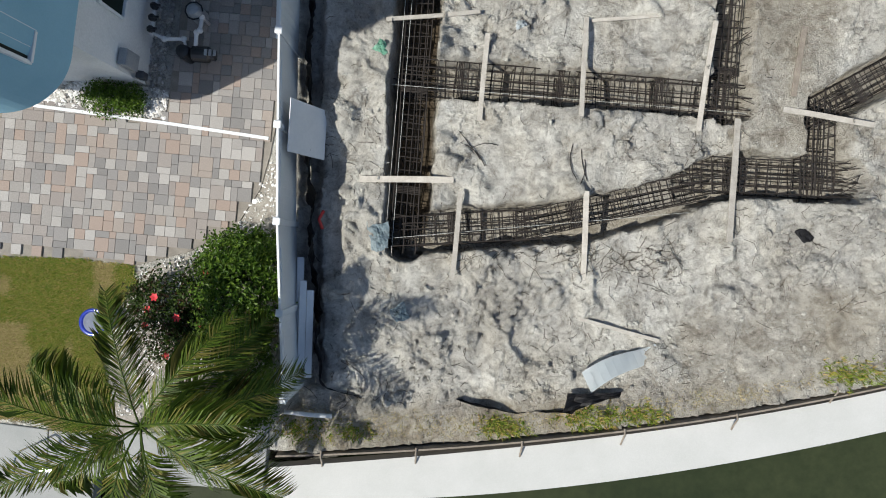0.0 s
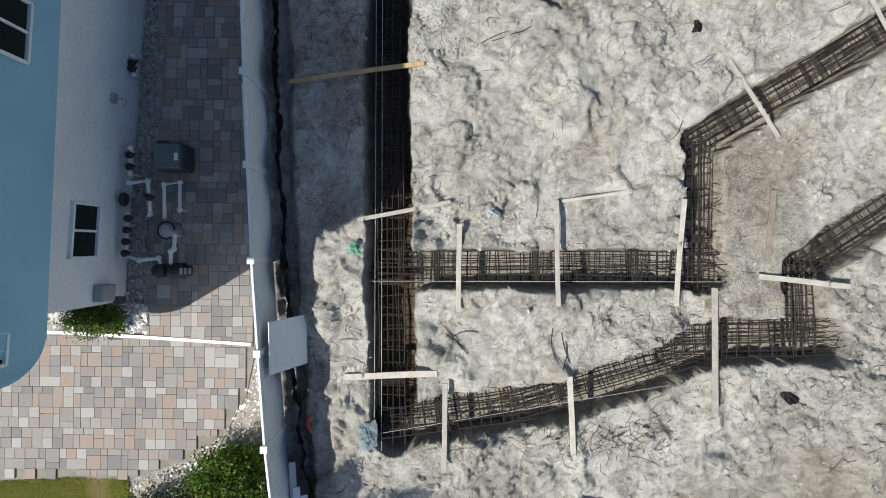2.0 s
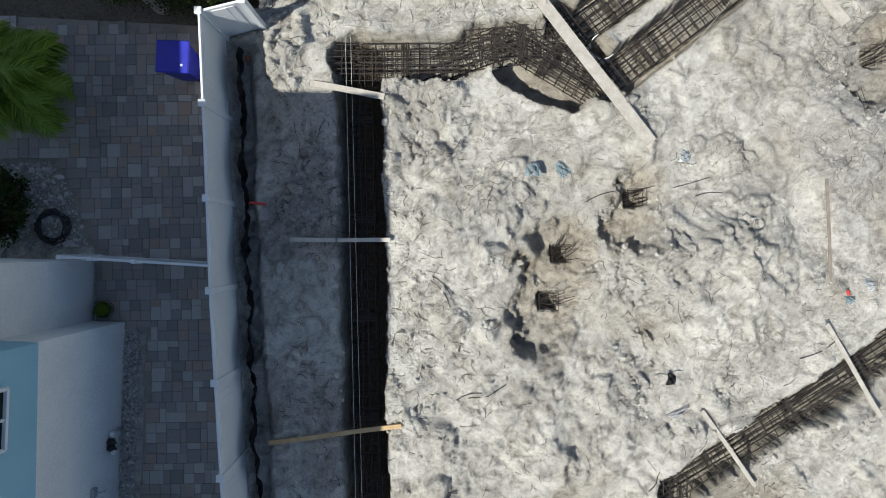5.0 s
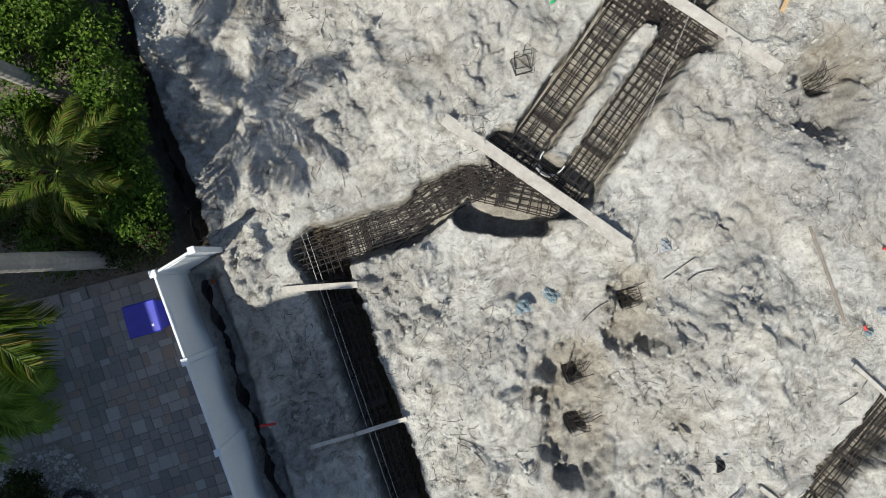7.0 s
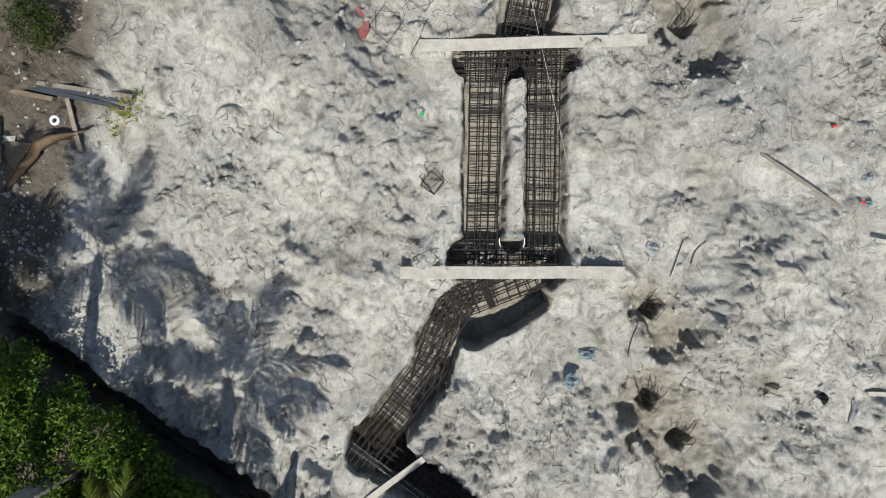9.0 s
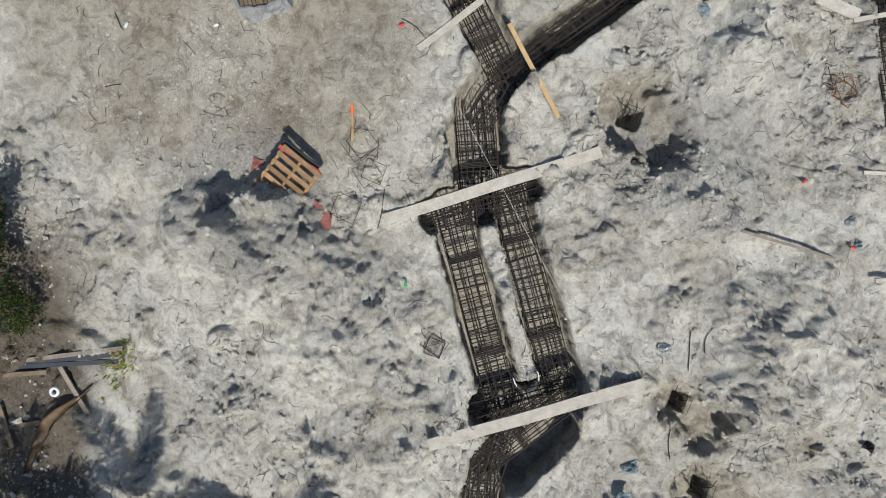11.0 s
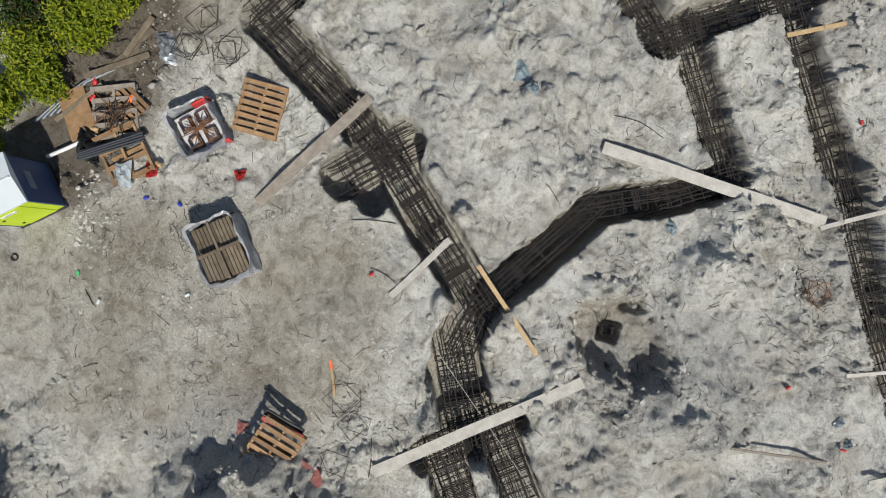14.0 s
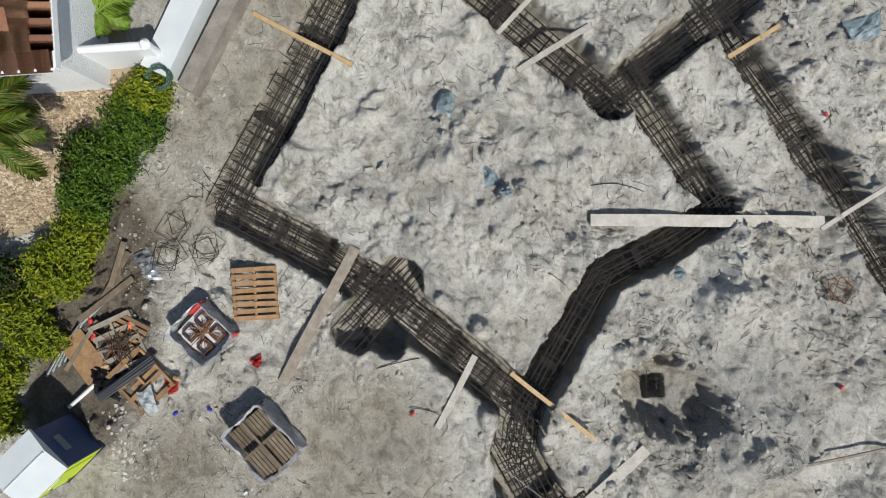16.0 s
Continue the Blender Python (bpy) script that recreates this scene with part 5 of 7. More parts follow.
for sy in (-0.25, 0.25):
    bm = bmesh.new()
    lathe(bm, [(0.10, -0.03), (0.12, -0.02), (0.12, 0.02), (0.10, 0.03)], 14, pose(0.28, sy, 0.12, 90, 0, 0))
    part("wheel", bm, BLACK_PLASTIC, b)
tagged(b, "royal blue wheeled recycling bin beside the fence", "bin")
# hose coil, cactus
bm = bmesh.new()
rnd = random.Random(3)
tube(bm, [(0.34 * math.cos(a * 0.55) * (1 + 0.25 * math.sin(a * 0.9)), 0.34 * math.sin(a * 0.55) * (1 + 0.25 * math.cos(a * 1.3)), 0.03 + 0.012 * (a % 7)) for a in range(90)], 0.014, 6)
ob = part("garden_hose", bm, BLACK_PLASTIC, smooth=True)
ob.matrix_basis = Matrix.Translation((-8.35, 5.75, 0.0))
tagged(ob, "tangled black garden hose on pebbles", "hose")
cactus = empty("barrel_plant", Matrix.Translation((-7.2, 3.88, 0.02)))
bm = bmesh.new()
bmesh.ops.create_uvsphere(bm, u_segments=28, v_segments=10, radius=0.17, matrix=Matrix.Translation((0, 0, 0.15)))
for v in bm.verts:
    a = math.atan2(v.co.y, v.co.x)
    k = 1 + 0.07 * math.cos(14 * a)
    v.co.x *= k
    v.co.y *= k
part("body", bm, LIME_LEAF, cactus)
bm = bmesh.new()
lathe(bm, [(0.14, -0.01), (0.19, 0.02), (0.2, 0.07), (0.17, 0.07)], 16)
part("pot", bm, BARK, cactus)
tagged(cactus, "round yellow-green barrel plant in a low pot", "plant")
# loose things at the fence
bm = bmesh.new()
box(bm, Matrix(), 0.05, 3.6, 0.05, 0.006)
ob = part("loose_rail", bm, VINYL)
ob.matrix_basis = Matrix.Translation((-4.52, -1.05, 0.055)) @ pose(0, 0, 0, 0, 0, 3.5)
tagged(ob, "long white vinyl rail lying along the fence", "rail")
bm = bmesh.new()
box(bm, Matrix(), 0.025, 1.08, 1.25, 0.006)
for v in bm.verts:
    v.co.x += 0.05 * v.co.y
ob = part("leaning_panel", bm, VINYL)
ob.matrix_basis = Matrix.Translation((-3.38, -4.92, 0.72)) @ pose(0, 0, 0, 0, -24, 4)
tagged(ob, "white vinyl panel leaning on the fence", "panel")
for k, (px, y0, y1) in enumerate(((-3.36, -8.1, -10.0), (-3.20, -8.3, -10.2), (-3.48, -7.6, -9.6))):
    bm = bmesh.new()
    box(bm, Matrix(), 0.15, abs(y1 - y0), 0.04, 0.006)
    ob = part("vinyl_plank", bm, VINYL)
    ob.matrix_basis = Matrix.Translation((px + 0.14, (y0 + y1) / 2, 0.35 - 0.05 * k)) @ pose(0, 0, 0, 0, 18, 3.5)
    tagged(ob, "white vinyl plank leaning along the fence foot", "plank", "leaning vinyl planks")
# silt cloth
def cloth(pts, h, seed, label):
    rnd = random.Random(seed)
    bm = bmesh.new()
    fine = []
    for a, b in zip(pts, pts[1:]):
        n = max(2, int(math.hypot(b[0] - a[0], b[1] - a[1]) / 0.12))
        fine += [(a[0] + (b[0] - a[0]) * k / n, a[1] + (b[1] - a[1]) * k / n) for k in range(n)]
    fine.append(pts[-1])
    rows = []
    for j in range(5):
        rows.append([])
        for i, (x, y) in enumerate(fine):
            ripple = 0.06 * math.sin(i * 0.9 + j) + rnd.uniform(-0.03, 0.03)
            rows[j].append(bm.verts.new((x + ripple + 0.05 * j, y + rnd.uniform(-0.02, 0.02), -0.28 + h * j / 4 * (0.75 + 0.25 * math.sin(i * 0.37)))))
    for j in range(4):
        for i in range(len(fine) - 1):
            bm.faces.new((rows[j][i], rows[j][i + 1], rows[j + 1][i + 1], rows[j + 1][i]))
    bmesh.ops.solidify(bm, geom=bm.faces[:], thickness=0.006)
    ob = part("silt_fence", bm, BLACK_CLOTH)
    return tagged(ob, label, "silt fence")


cloth([(-4.17, 9.6), (-4.12, 6.0), (-4.05, 3.0), (-3.95, 0.0), (-3.75, -3.2), (-3.6, -5.2), (-3.35, -7.2), (-3.05, -9.0), (-2.85, -10.4)], 0.92, 1, "crumpled black silt cloth along the fence foot")
cloth([(-2.8, -10.45), (-1.8, -10.62), (-0.8, -10.62)], 0.4, 2, "half-buried black silt cloth in the sand")
cloth([(0.1, -10.45), (1.4, -10.65), (2.6, -10.5), (3.0, -10.3)], 0.45, 3, "torn black silt cloth at the bank")
bm = bmesh.new()
rnd = random.Random(8)
grid = [[bm.verts.new((2.6 + 1.2 * u / 6 + 0.1 * v / 4, -10.5 + 0.45 * u / 6 + (0.42 - 0.05 * u) * v / 4, 0.12 + 0.07 * math.sin(u * 2.3 + v) + rnd.uniform(0, 0.05))) for v in range(5)] for u in range(7)]
for u in range(6):
    for v in range(4):
        bm.faces.new((grid[u][v], grid[u + 1][v], grid[u + 1][v + 1], grid[u][v + 1]))
bmesh.ops.solidify(bm, geom=bm.faces[:], thickness=0.006)
tagged(part("black_sheeting", bm, BLACK_CLOTH), "creased sheet of black plastic on the bank", "sheeting")

cloth([(-4.05, 10.5), (-4.05, 12.0), (-4.15, 13.8), (-4.05, 15.5), (-4.15, 17.5)], 0.6, 5, "black silt cloth strung along the hedge foot")
bm = bmesh.new()
prism(bm, [(-12.0, -13.0), (-7.9, -13.0), (-7.9, -14.5), (-12.0, -14.5)], -0.95, -0.55)
bmesh.ops.bevel(bm, geom=bm.edges[:], offset=0.03, segments=1, affect="EDGES")
tagged(part("floating_dock", bm, WALK_CONCRETE), "pale floating dock platform on the canal", "dock")

bm = bmesh.new()
prism(bm, [(-7.3, -8.35), (-5.9, -7.8), (-4.9, -7.1), (-4.35, -5.6), (-3.95, -5.6), (-3.75, -8.0), (-3.9, -11.4), (-7.35, -11.9), (-7.5, -9.5)], -0.06, -0.04)
tagged(part("planting_bed", bm, surface("pale bed gravel", [(0.3, (0.24, 0.215, 0.18)), (0.7, (0.44, 0.41, 0.36))], 9.0, 0.95, fine=60, bump_by=0.6, bump_d=0.03)), "pale gravel bed under the shrubs", "ground", kind="structure")

# ---------- loose sand clods, twigs and weeds ----------
def site_spots(rs, n):
    p = np.stack([rs.uniform(-3.4, 20.5, 4 * n), rs.uniform(-11.0, 21.5, 4 * n)], 1)
    z, tan, grey, dark = land(p[:, 0], p[:, 1])
    clump = fbm(p[:, 0], p[:, 1], 2.4, 31, 3) + 0.4 * fbm(p[:, 0], p[:, 1], 0.5, 33, 2)
    ok = (z > -0.35) & (rs.rand(len(p)) < 0.12 + 0.9 * step(-0.1, 0.25, clump)) & (tan < 0.6)
    ok &= p[:, 1] < along([(-4, 25.0), (15.0, 21.6), (15.8, 21.2), (18.6, 19.8), (20.6, 18.6)], p[:, 0], 0)
    ok &= p[:, 1] > along(BANK, p[:, 0], 0) + 0.15
    return p[ok][:n]


pebbles("sand_clods", site_spots, 17000, 0.018, SAND, "crumbled pale sand clods over the site", 21, 0.75, "rubble")
pebbles("sand_lumps", site_spots, 2400, 0.036, SAND, "larger broken lumps of pale cemented sand", 22, 0.8, "rubble")
pebbles("drive_grit", lambda rs, n: np.stack([rs.uniform(5.5, 13.0, n), rs.uniform(15.5, 22.5, n)], 1), 1500, 0.010, SAND, "scattered grit on the packed sand", 23, 0.7, "rubble")


def twigs(name, n, length, radius, material, label, seed, where=None):
    rs = np.random.RandomState(seed)
    p = site_spots(rs, n) if where is None else where(rs, n)
    n = len(p)
    a, ln = rs.uniform(0, 6.28, n), length * np.exp(0.5 * rs.randn(n))
    d = np.stack([np.cos(a), np.sin(a)], 1)
    bend = 0.18 * rs.randn(n)[:, None] * np.stack([-d[:, 1], d[:, 0]], 1)
    mid, end = p + d * ln[:, None] * 0.5 + bend * ln[:, None], p + d * ln[:, None]
    rows = []
    for q, lift in ((p, 0.01), (mid, 0.035), (end, 0.015)):
        z = heights(q) + lift
        rows.append(np.column_stack([q, z]))
    s = np.column_stack([-d[:, 1], d[:, 0], 0 * a]) * radius
    up = np.array([0, 0, radius * 1.6])
    v = np.stack([np.stack([r - s, r + s, r + up], 1) for r in rows], 1).reshape(-1, 3)
    i = (9 * np.arange(n))[:, None, None]
    quads = []
    for k in (0, 3):
        for j in range(3):
            quads.append([k + j, k + (j + 1) % 3, k + 3 + (j + 1) % 3, k + 3 + j])
    f = (i + np.array(quads)[None]).reshape(-1, 4)
    return tagged(new(name, raw_mesh(name, v, f, material)), label, "twigs", kind="stuff")


TWIG = surface("dry root", [(0.3, (0.05, 0.04, 0.03)), (0.7, (0.14, 0.11, 0.08))], 6.0, 0.9, fine=50)
twigs("roots", 2600, 0.15, 0.006, TWIG, "thin dark roots and twigs in the sand", 5)
twigs("trench_roots", 260, 0.28, 0.005, TWIG, "fine dark roots along a trench edge", 6, lambda rs, n: np.stack([rs.uniform(-0.5, 5.0, n), rs.uniform(-7.6, -7.0, n) + 0.22 * rs.uniform(0, 5.5, n) * 0.4], 1))
twigs("drive_twigs", 150, 0.10, 0.006, TWIG, "dry twigs and roots on the packed drive", 8, lambda rs, n: np.stack([rs.uniform(5.8, 11.5, n), rs.uniform(16.2, 22.0, n)], 1))
for k, (wx, wy, n, r) in enumerate([(1.36, -11.0, 170, 0.16), (3.47, -10.6, 230, 0.25), (4.5, -10.45, 110, 0.18), (-3.2, -11.4, 90, 0.2), (9.1, -9.1, 150, 0.2), (-1.9, -11.35, 60, 0.15), (1.3, 18.3, 70, 0.2)]):
    rs = np.random.RandomState(60 + k)
    sp = np.column_stack([np.full(n, wx), np.full(n, wy)]) + rs.randn(n, 2) * [r * 1.6, r * 0.7]
    tufts("weeds", np.column_stack([sp, heights(sp)]), GRASS, "patch of green weeds in sandy soil", 0.11, 4, 0.03, 70 + k, 0.014, "weeds", 0.8)
rs = np.random.RandomState(65)
sp = in_poly([(-3.2, -10.9), (0.5, -10.9), (6.5, -9.6), (9.5, -8.9), (9.6, -9.1), (6.5, -10.0), (1.5, -11.1), (-3.2, -11.8)])(rs, 800)
tufts("dry_weeds", np.column_stack([sp, heights(sp)]), DRY_GRASS, "dry brown weeds along the bank", 0.07, 4, 0.06, 66, 0.006, "weeds", 0.9)

# ---------- small site things ----------
RAG = surface("pale blue plastic", [(0.3, (0.24, 0.33, 0.37)), (0.7, (0.42, 0.50, 0.53))], 9.0, 0.4, fine=30, bump_by=0.4)
CLEAR_WRAP = surface("grey white wrap", [(0.3, (0.45, 0.45, 0.46)), (0.7, (0.66, 0.66, 0.68))], 6.0, 0.3, fine=20, bump_by=0.5)
FOIL = surface("silver bag", [(0.3, (0.5, 0.54, 0.56)), (0.7, (0.72, 0.76, 0.78))], 7.0, 0.3, 0.3, fine=30, bump_by=0.4)
WHITE_SHEET = surface("white sheet", [(0.3, (0.55, 0.60, 0.62)), (0.7, (0.63, 0.67, 0.68))], 2.0, 0.45, bump_by=0.03, stain=0.05)
RED_PAINT = surface("red plastic", [(0.3, (0.45, 0.02, 0.02)), (0.7, (0.62, 0.05, 0.04))], 5.0, 0.5)
ORANGE = surface("orange marking", [(0.3, (0.7, 0.12, 0.03)), (0.7, (0.85, 0.2, 0.05))], 5.0, 0.6)
GREEN_BIT = surface("green plastic", [(0.3, (0.02, 0.35, 0.10)), (0.7, (0.04, 0.5, 0.18))], 5.0, 0.5)
NAVY = surface("navy blue plastic", [(0.3, (0.022, 0.05, 0.13)), (0.7, (0.032, 0.07, 0.17))], 2.0, 0.45, bump_by=0.05, stain=0.1)
LIME = surface("lime green plastic", [(0.3, (0.42, 0.56, 0.01)), (0.7, (0.50, 0.64, 0.02))], 2.0, 0.4, bump_by=0.05, stain=0.08)
ROOF_WHITE = surface("translucent white roof", [(0.3, (0.50, 0.54, 0.55)), (0.7, (0.57, 0.60, 0.61))], 2.0, 0.35, bump_by=0.02, stain=0.05)


def crumple(name, x, y, sx, sy, sz, material, label, category, seed=1, turn=0.0, group="", lift=0.0):
    """A crumpled bag or cloth: a folded sheet drawn into ridges."""
    rnd = random.Random(seed)
    bm = bmesh.new()
    n = 9
    g = []
    ph = [rnd.uniform(0, 6) for _ in range(6)]
    for i in range(n + 1):
        g.append([])
        for j in range(n + 1):
            u, v = i / n * 2 - 1, j / n * 2 - 1
            k = 1 - 0.12 * math.sin(3 * math.atan2(v, u) + ph[0]) * math.hypot(u, v)
            fold = abs(math.sin(3.1 * u + 1.7 * v + ph[1])) * 0.6 + abs(math.sin(2.3 * v - 2.9 * u + ph[2])) * 0.5
            g[i].append(bm.verts.new((u * sx / 2 * k + rnd.uniform(-0.02, 0.02) * sx, v * sy / 2 * k + rnd.uniform(-0.02, 0.02) * sy, sz * (0.1 + fold * max(0, 1 - 0.8 * math.hypot(u, v)) + rnd.uniform(0, 0.12)))))
    for i in range(n):
        for j in range(n):
            bm.faces.new((g[i][j], g[i + 1][j], g[i + 1][j + 1], g[i][j + 1]))
    bmesh.ops.solidify(bm, geom=bm.faces[:], thickness=0.004)
    ob = part(name, bm, material)
    ob.matrix_basis = Matrix.Translation((x, y, height(x, y) + 0.01 + lift)) @ pose(0, 0, 0, 0, 0, turn)
    return tagged(ob, label, category, group)


for k, (x, y, sx, sy, mt, lab) in enumerate([
        (2.42, 6.83, 0.38, 0.32, RAG, "crumpled pale blue plastic bag on the sand"), (3.1, 6.85, 0.28, 0.42, RAG, "flattened grey-blue plastic bag on the sand"), (5.87, 7.1, 0.32, 0.26, FOIL, "shiny silver bag on the sand"),
        (-1.15, -8.64, 0.42, 0.40, RAG, "crumpled pale blue plastic bag under a palm shadow"), (17.4, 13.92, 0.55, 0.40, RAG, "pale blue plastic sheet scrap"), (15.75, 13.1, 0.62, 0.45, RAG, "torn pale blue plastic bag"),
        (15.35, 12.75, 0.30, 0.22, RAG, "small torn blue plastic scrap"), (18.5, 4.5, 0.9, 0.6, RAG, "pale plastic sheet in a hollow"), (10.02, 4.15, 0.32, 0.22, FOIL, "silver foil bag with blue print"), (9.6, 3.8, 0.25, 0.2, RAG, "small blue plastic wrapper"),
        (7.65, -6.1, 0.34, 0.45, BLACK_CLOTH, "dark scrap of cloth on the sand"), (5.45, 2.1, 0.30, 0.22, BLACK_CLOTH, "black plastic scrap on the sand"), (5.62, 1.35, 0.16, 0.55, CLEAR_WRAP, "strip of grey plastic wrap"), (13.3, 8.95, 0.3, 0.4, RAG, "faded blue wrapper on the sand"),
        (0.94, -2.07, 0.26, 0.2, WHITE_SHEET, "white crumpled paper on the sand"), (-2.05, -2.9, 0.3, 0.34, surface("mint plastic", [(0.3, (0.2, 0.5, 0.36)), (0.7, (0.35, 0.66, 0.5))], 5, 0.5), "mint green plastic scrap at a trench edge"), (-1.75, -7.0, 0.7, 0.5, RAG, "grey-blue plastic film half buried")]):
    crumple("plastic_scrap", x, y, sx * 0.85, sy * 0.85, 0.16, mt, lab, "litter", 200 + k, 40 * k)
for k, (x, y, mt) in enumerate([(9.47, 4.02, RED_PAINT), (10.45, 5.5, RED_PAINT), (16.6, 5.4, RED_PAINT), (11.97, 18.6, RED_PAINT), (10.6, 15.1, RED_PAINT), (5.24, 13.02, GREEN_BIT), (-4.0, 9.6, ORANGE), (9.05, 19.0, WHITE_SHEET), (8.85, 21.5, GREEN_BIT), (10.95, 19.6, BIN_BLUE), (10.95, 20.4, BIN_BLUE), (8.45, 20.9, WHITE_SHEET)]):
    bm = bmesh.new()
    lathe(bm, [(0.03, 0.0), (0.034, 0.02), (0.034, 0.09), (0.026, 0.11)], 10, pose(0, 0, 0.035, 80, 0, 0))
    ob = part("drink_can", bm, mt)
    ob.matrix_basis = Matrix.Translation((x, y, height(x, y) + 0.01)) @ pose(0, 0, 0, 0, 0, 57 * k)
    tagged(ob, "small discarded can lying on the sand", "litter", "scattered litter")
# white sheet bent over the bank
bm = bmesh.new()
g = [[bm.verts.new((1.75 * u / 10 - 0.88, (v - 0.5) * (0.52 - 0.016 * u) + 0.09 * math.sin(u * 0.5), 0.10 + 0.10 * math.sin(u * 0.55) + 0.05 * v)) for v in (0, 1)] for u in range(11)]
for u in range(10):
    bm.faces.new((g[u][0], g[u + 1][0], g[u + 1][1], g[u][1]))
bmesh.ops.solidify(bm, geom=bm.faces[:], thickness=0.01)
ob = part("plastic_sheet", bm, WHITE_SHEET)
ob.matrix_basis = Matrix.Translation((3.85, -9.35, height(3.85, -9.35) + 0.06)) @ pose(0, 0, 0, 0, 0, 31)
tagged(ob, "curved white plastic sheet lying on the sand", "sheet")
bm = bmesh.new()
tube(bm, [(-3.46, -11.0, 0.25), (-2.9, -11.02, 0.24), (-2.42, -11.02, 0.2)], 0.05, 10)
tagged(part("drain_pipe", bm, PVC, smooth=True), "short white drain pipe sticking out past the fence", "pipe")
for k, (x, y) in enumerate([(-2.6, -11.89), (-0.52, -11.64), (1.79, -11.28), (4.02, -10.81), (6.46, -10.25), (8.6, -9.45)]):
    bm = bmesh.new()
    tube(bm, [(0, 0.12, 0.12), (0, 0.0, 0.16), (0.01, -0.16, 0.0), (0.01, -0.3, -0.1)], 0.022, 6)
    ob = part("tie_rod", bm, GREY_WOOD)
    ob.matrix_basis = Matrix.Translation((x, y - 0.05, 0))
    tagged(ob, "pale tie rod between the bank and the seawall", "rod", "seawall tie rods")
# fallen brown palm sheath
bm = bmesh.new()
rows = []
for u in range(13):
    k = u / 12
    px, py = 0.5 - 2.27 * k, 18.75 + 0.66 * k + 0.24 * math.sin(math.pi * k)
    half = 0.17 * math.sin(math.pi * min(1.0, 0.12 + 0.95 * (1 - k))) ** 0.7 * (1 - 0.55 * k) + 0.012
    lift = height(px, py) + 0.10 + 0.05 * math.sin(4 * k)
    rows.append([bm.verts.new((px + 0.28 * half * v, py + half * v, lift + 0.07 * v * v)) for v in (-1, -0.5, 0, 0.5, 1)])
for p, q in zip(rows, rows[1:]):
    for v in range(4):
        bm.faces.new((p[v], p[v + 1], q[v + 1], q[v]))
bmesh.ops.solidify(bm, geom=bm.faces[:], thickness=0.012)
tagged(part("palm_sheath", bm, surface("dry palm sheath", [(0.3, (0.20, 0.13, 0.07)), (0.7, (0.36, 0.26, 0.16))], 3.0, 0.7, fine=30), smooth=True), "dry brown curled palm sheath lying on the ground", "palm leaf")
# red scraper, orange stake
bm = bmesh.new()
tube(bm, [(-3.0, -6.55, 0.22), (-3.08, -6.75, 0.26), (-3.0, -6.95, 0.2)], 0.035, 6)
tagged(part("red_tool", bm, RED_PAINT), "bent red plastic handle on the sand", "tool")
bm = bmesh.new()
tube(bm, [(-3.85, 6.2, 0.3), (-3.5, 6.15, 0.32)], 0.03, 6)
tagged(part("red_flag", bm, RED_PAINT), "red plastic strip tied at the silt cloth", "flag")
stake = empty("survey_stake", Matrix.Translation((8.2, 15.4, height(8.2, 15.4))))
bm = bmesh.new()
box(bm, pose(0, 0, 0.04, 0, 3, 22), 0.95, 0.06, 0.03, 0.004)
part("lath", bm, TAN_WOOD, stake)
bm = bmesh.new()
box(bm, pose(0.28, 0.11, 0.045, 0, 3, 22), 0.36, 0.065, 0.036, 0.003)
part("paint_band", bm, ORANGE, stake, "fluorescent orange painted end")
tagged(stake, "wooden survey stake with an orange end, fallen", "stake")
# mason lines over the trenches
for a, b in [((-1.62, -7.4, 0.05), (-1.72, 9.9, 0.05)), ((-1.46, -7.4, 0.06), (-1.6, 9.9, 0.06)), ((-1.7, -7.05, 0.04), (5.6, -5.75, 0.04)), ((-1.8, -3.62, 0.04), (6.1, -3.55, 0.04)), ((4.9, 8.2, 0.04), (9.3, 13.3, 0.04))]:
    bm = bmesh.new()
    tube(bm, [a, b], 0.0045, 4)
    tagged(part("mason_line", bm, STRING), "taut pale mason line over a trench", "string", "mason lines")

# ---------- piers, loose bars and stirrups ----------
def pier(x, y, seed, h=0.5):
    rnd = random.Random(seed)
    z = height(x, y)
    top = empty("pier_cage", Matrix.Translation((x, y, z)))
    for k in range(9):
        a = 2 * math.pi * k / 9
        sx, sy = 0.14 * math.cos(a), 0.14 * math.sin(a)
        dx, dy = rnd.uniform(-0.05, 0.42), rnd.uniform(-0.05, 0.30)
        bm = bmesh.new()
        tube(bm, [(sx, sy, -0.02), (sx * 1.05, sy * 1.05, 0.55), (sx * 1.2 + dx * 0.4, sy * 1.2 + dy * 0.4, 0.55 + h * 0.55), (sx * 1.2 + dx, sy * 1.2 + dy, 0.55 + h * 0.85)], 0.010, 5)
        part("bar", bm, RUST, top)
    for k in range(3):
        bm = bmesh.new()
        s = 0.17 + 0.02 * k
        tube(bm, [(-s, -s, 0.45 + 0.2 * k), (s, -s, 0.46 + 0.2 * k), (s, s, 0.48 + 0.2 * k), (-s, s, 0.45 + 0.2 * k)], 0.008, 4, True)
        part("tie", bm, RUST, top)
    return tagged(top, "splayed rusty bars of a pier cage in a sand pit", "rebar cage", "pier cages")


for k, (x, y) in enumerate([(4.85, 6.2), (3.12, 4.95), (2.80, 3.85), (10.65, 9.5)]):
    pier(x, y, 300 + k)


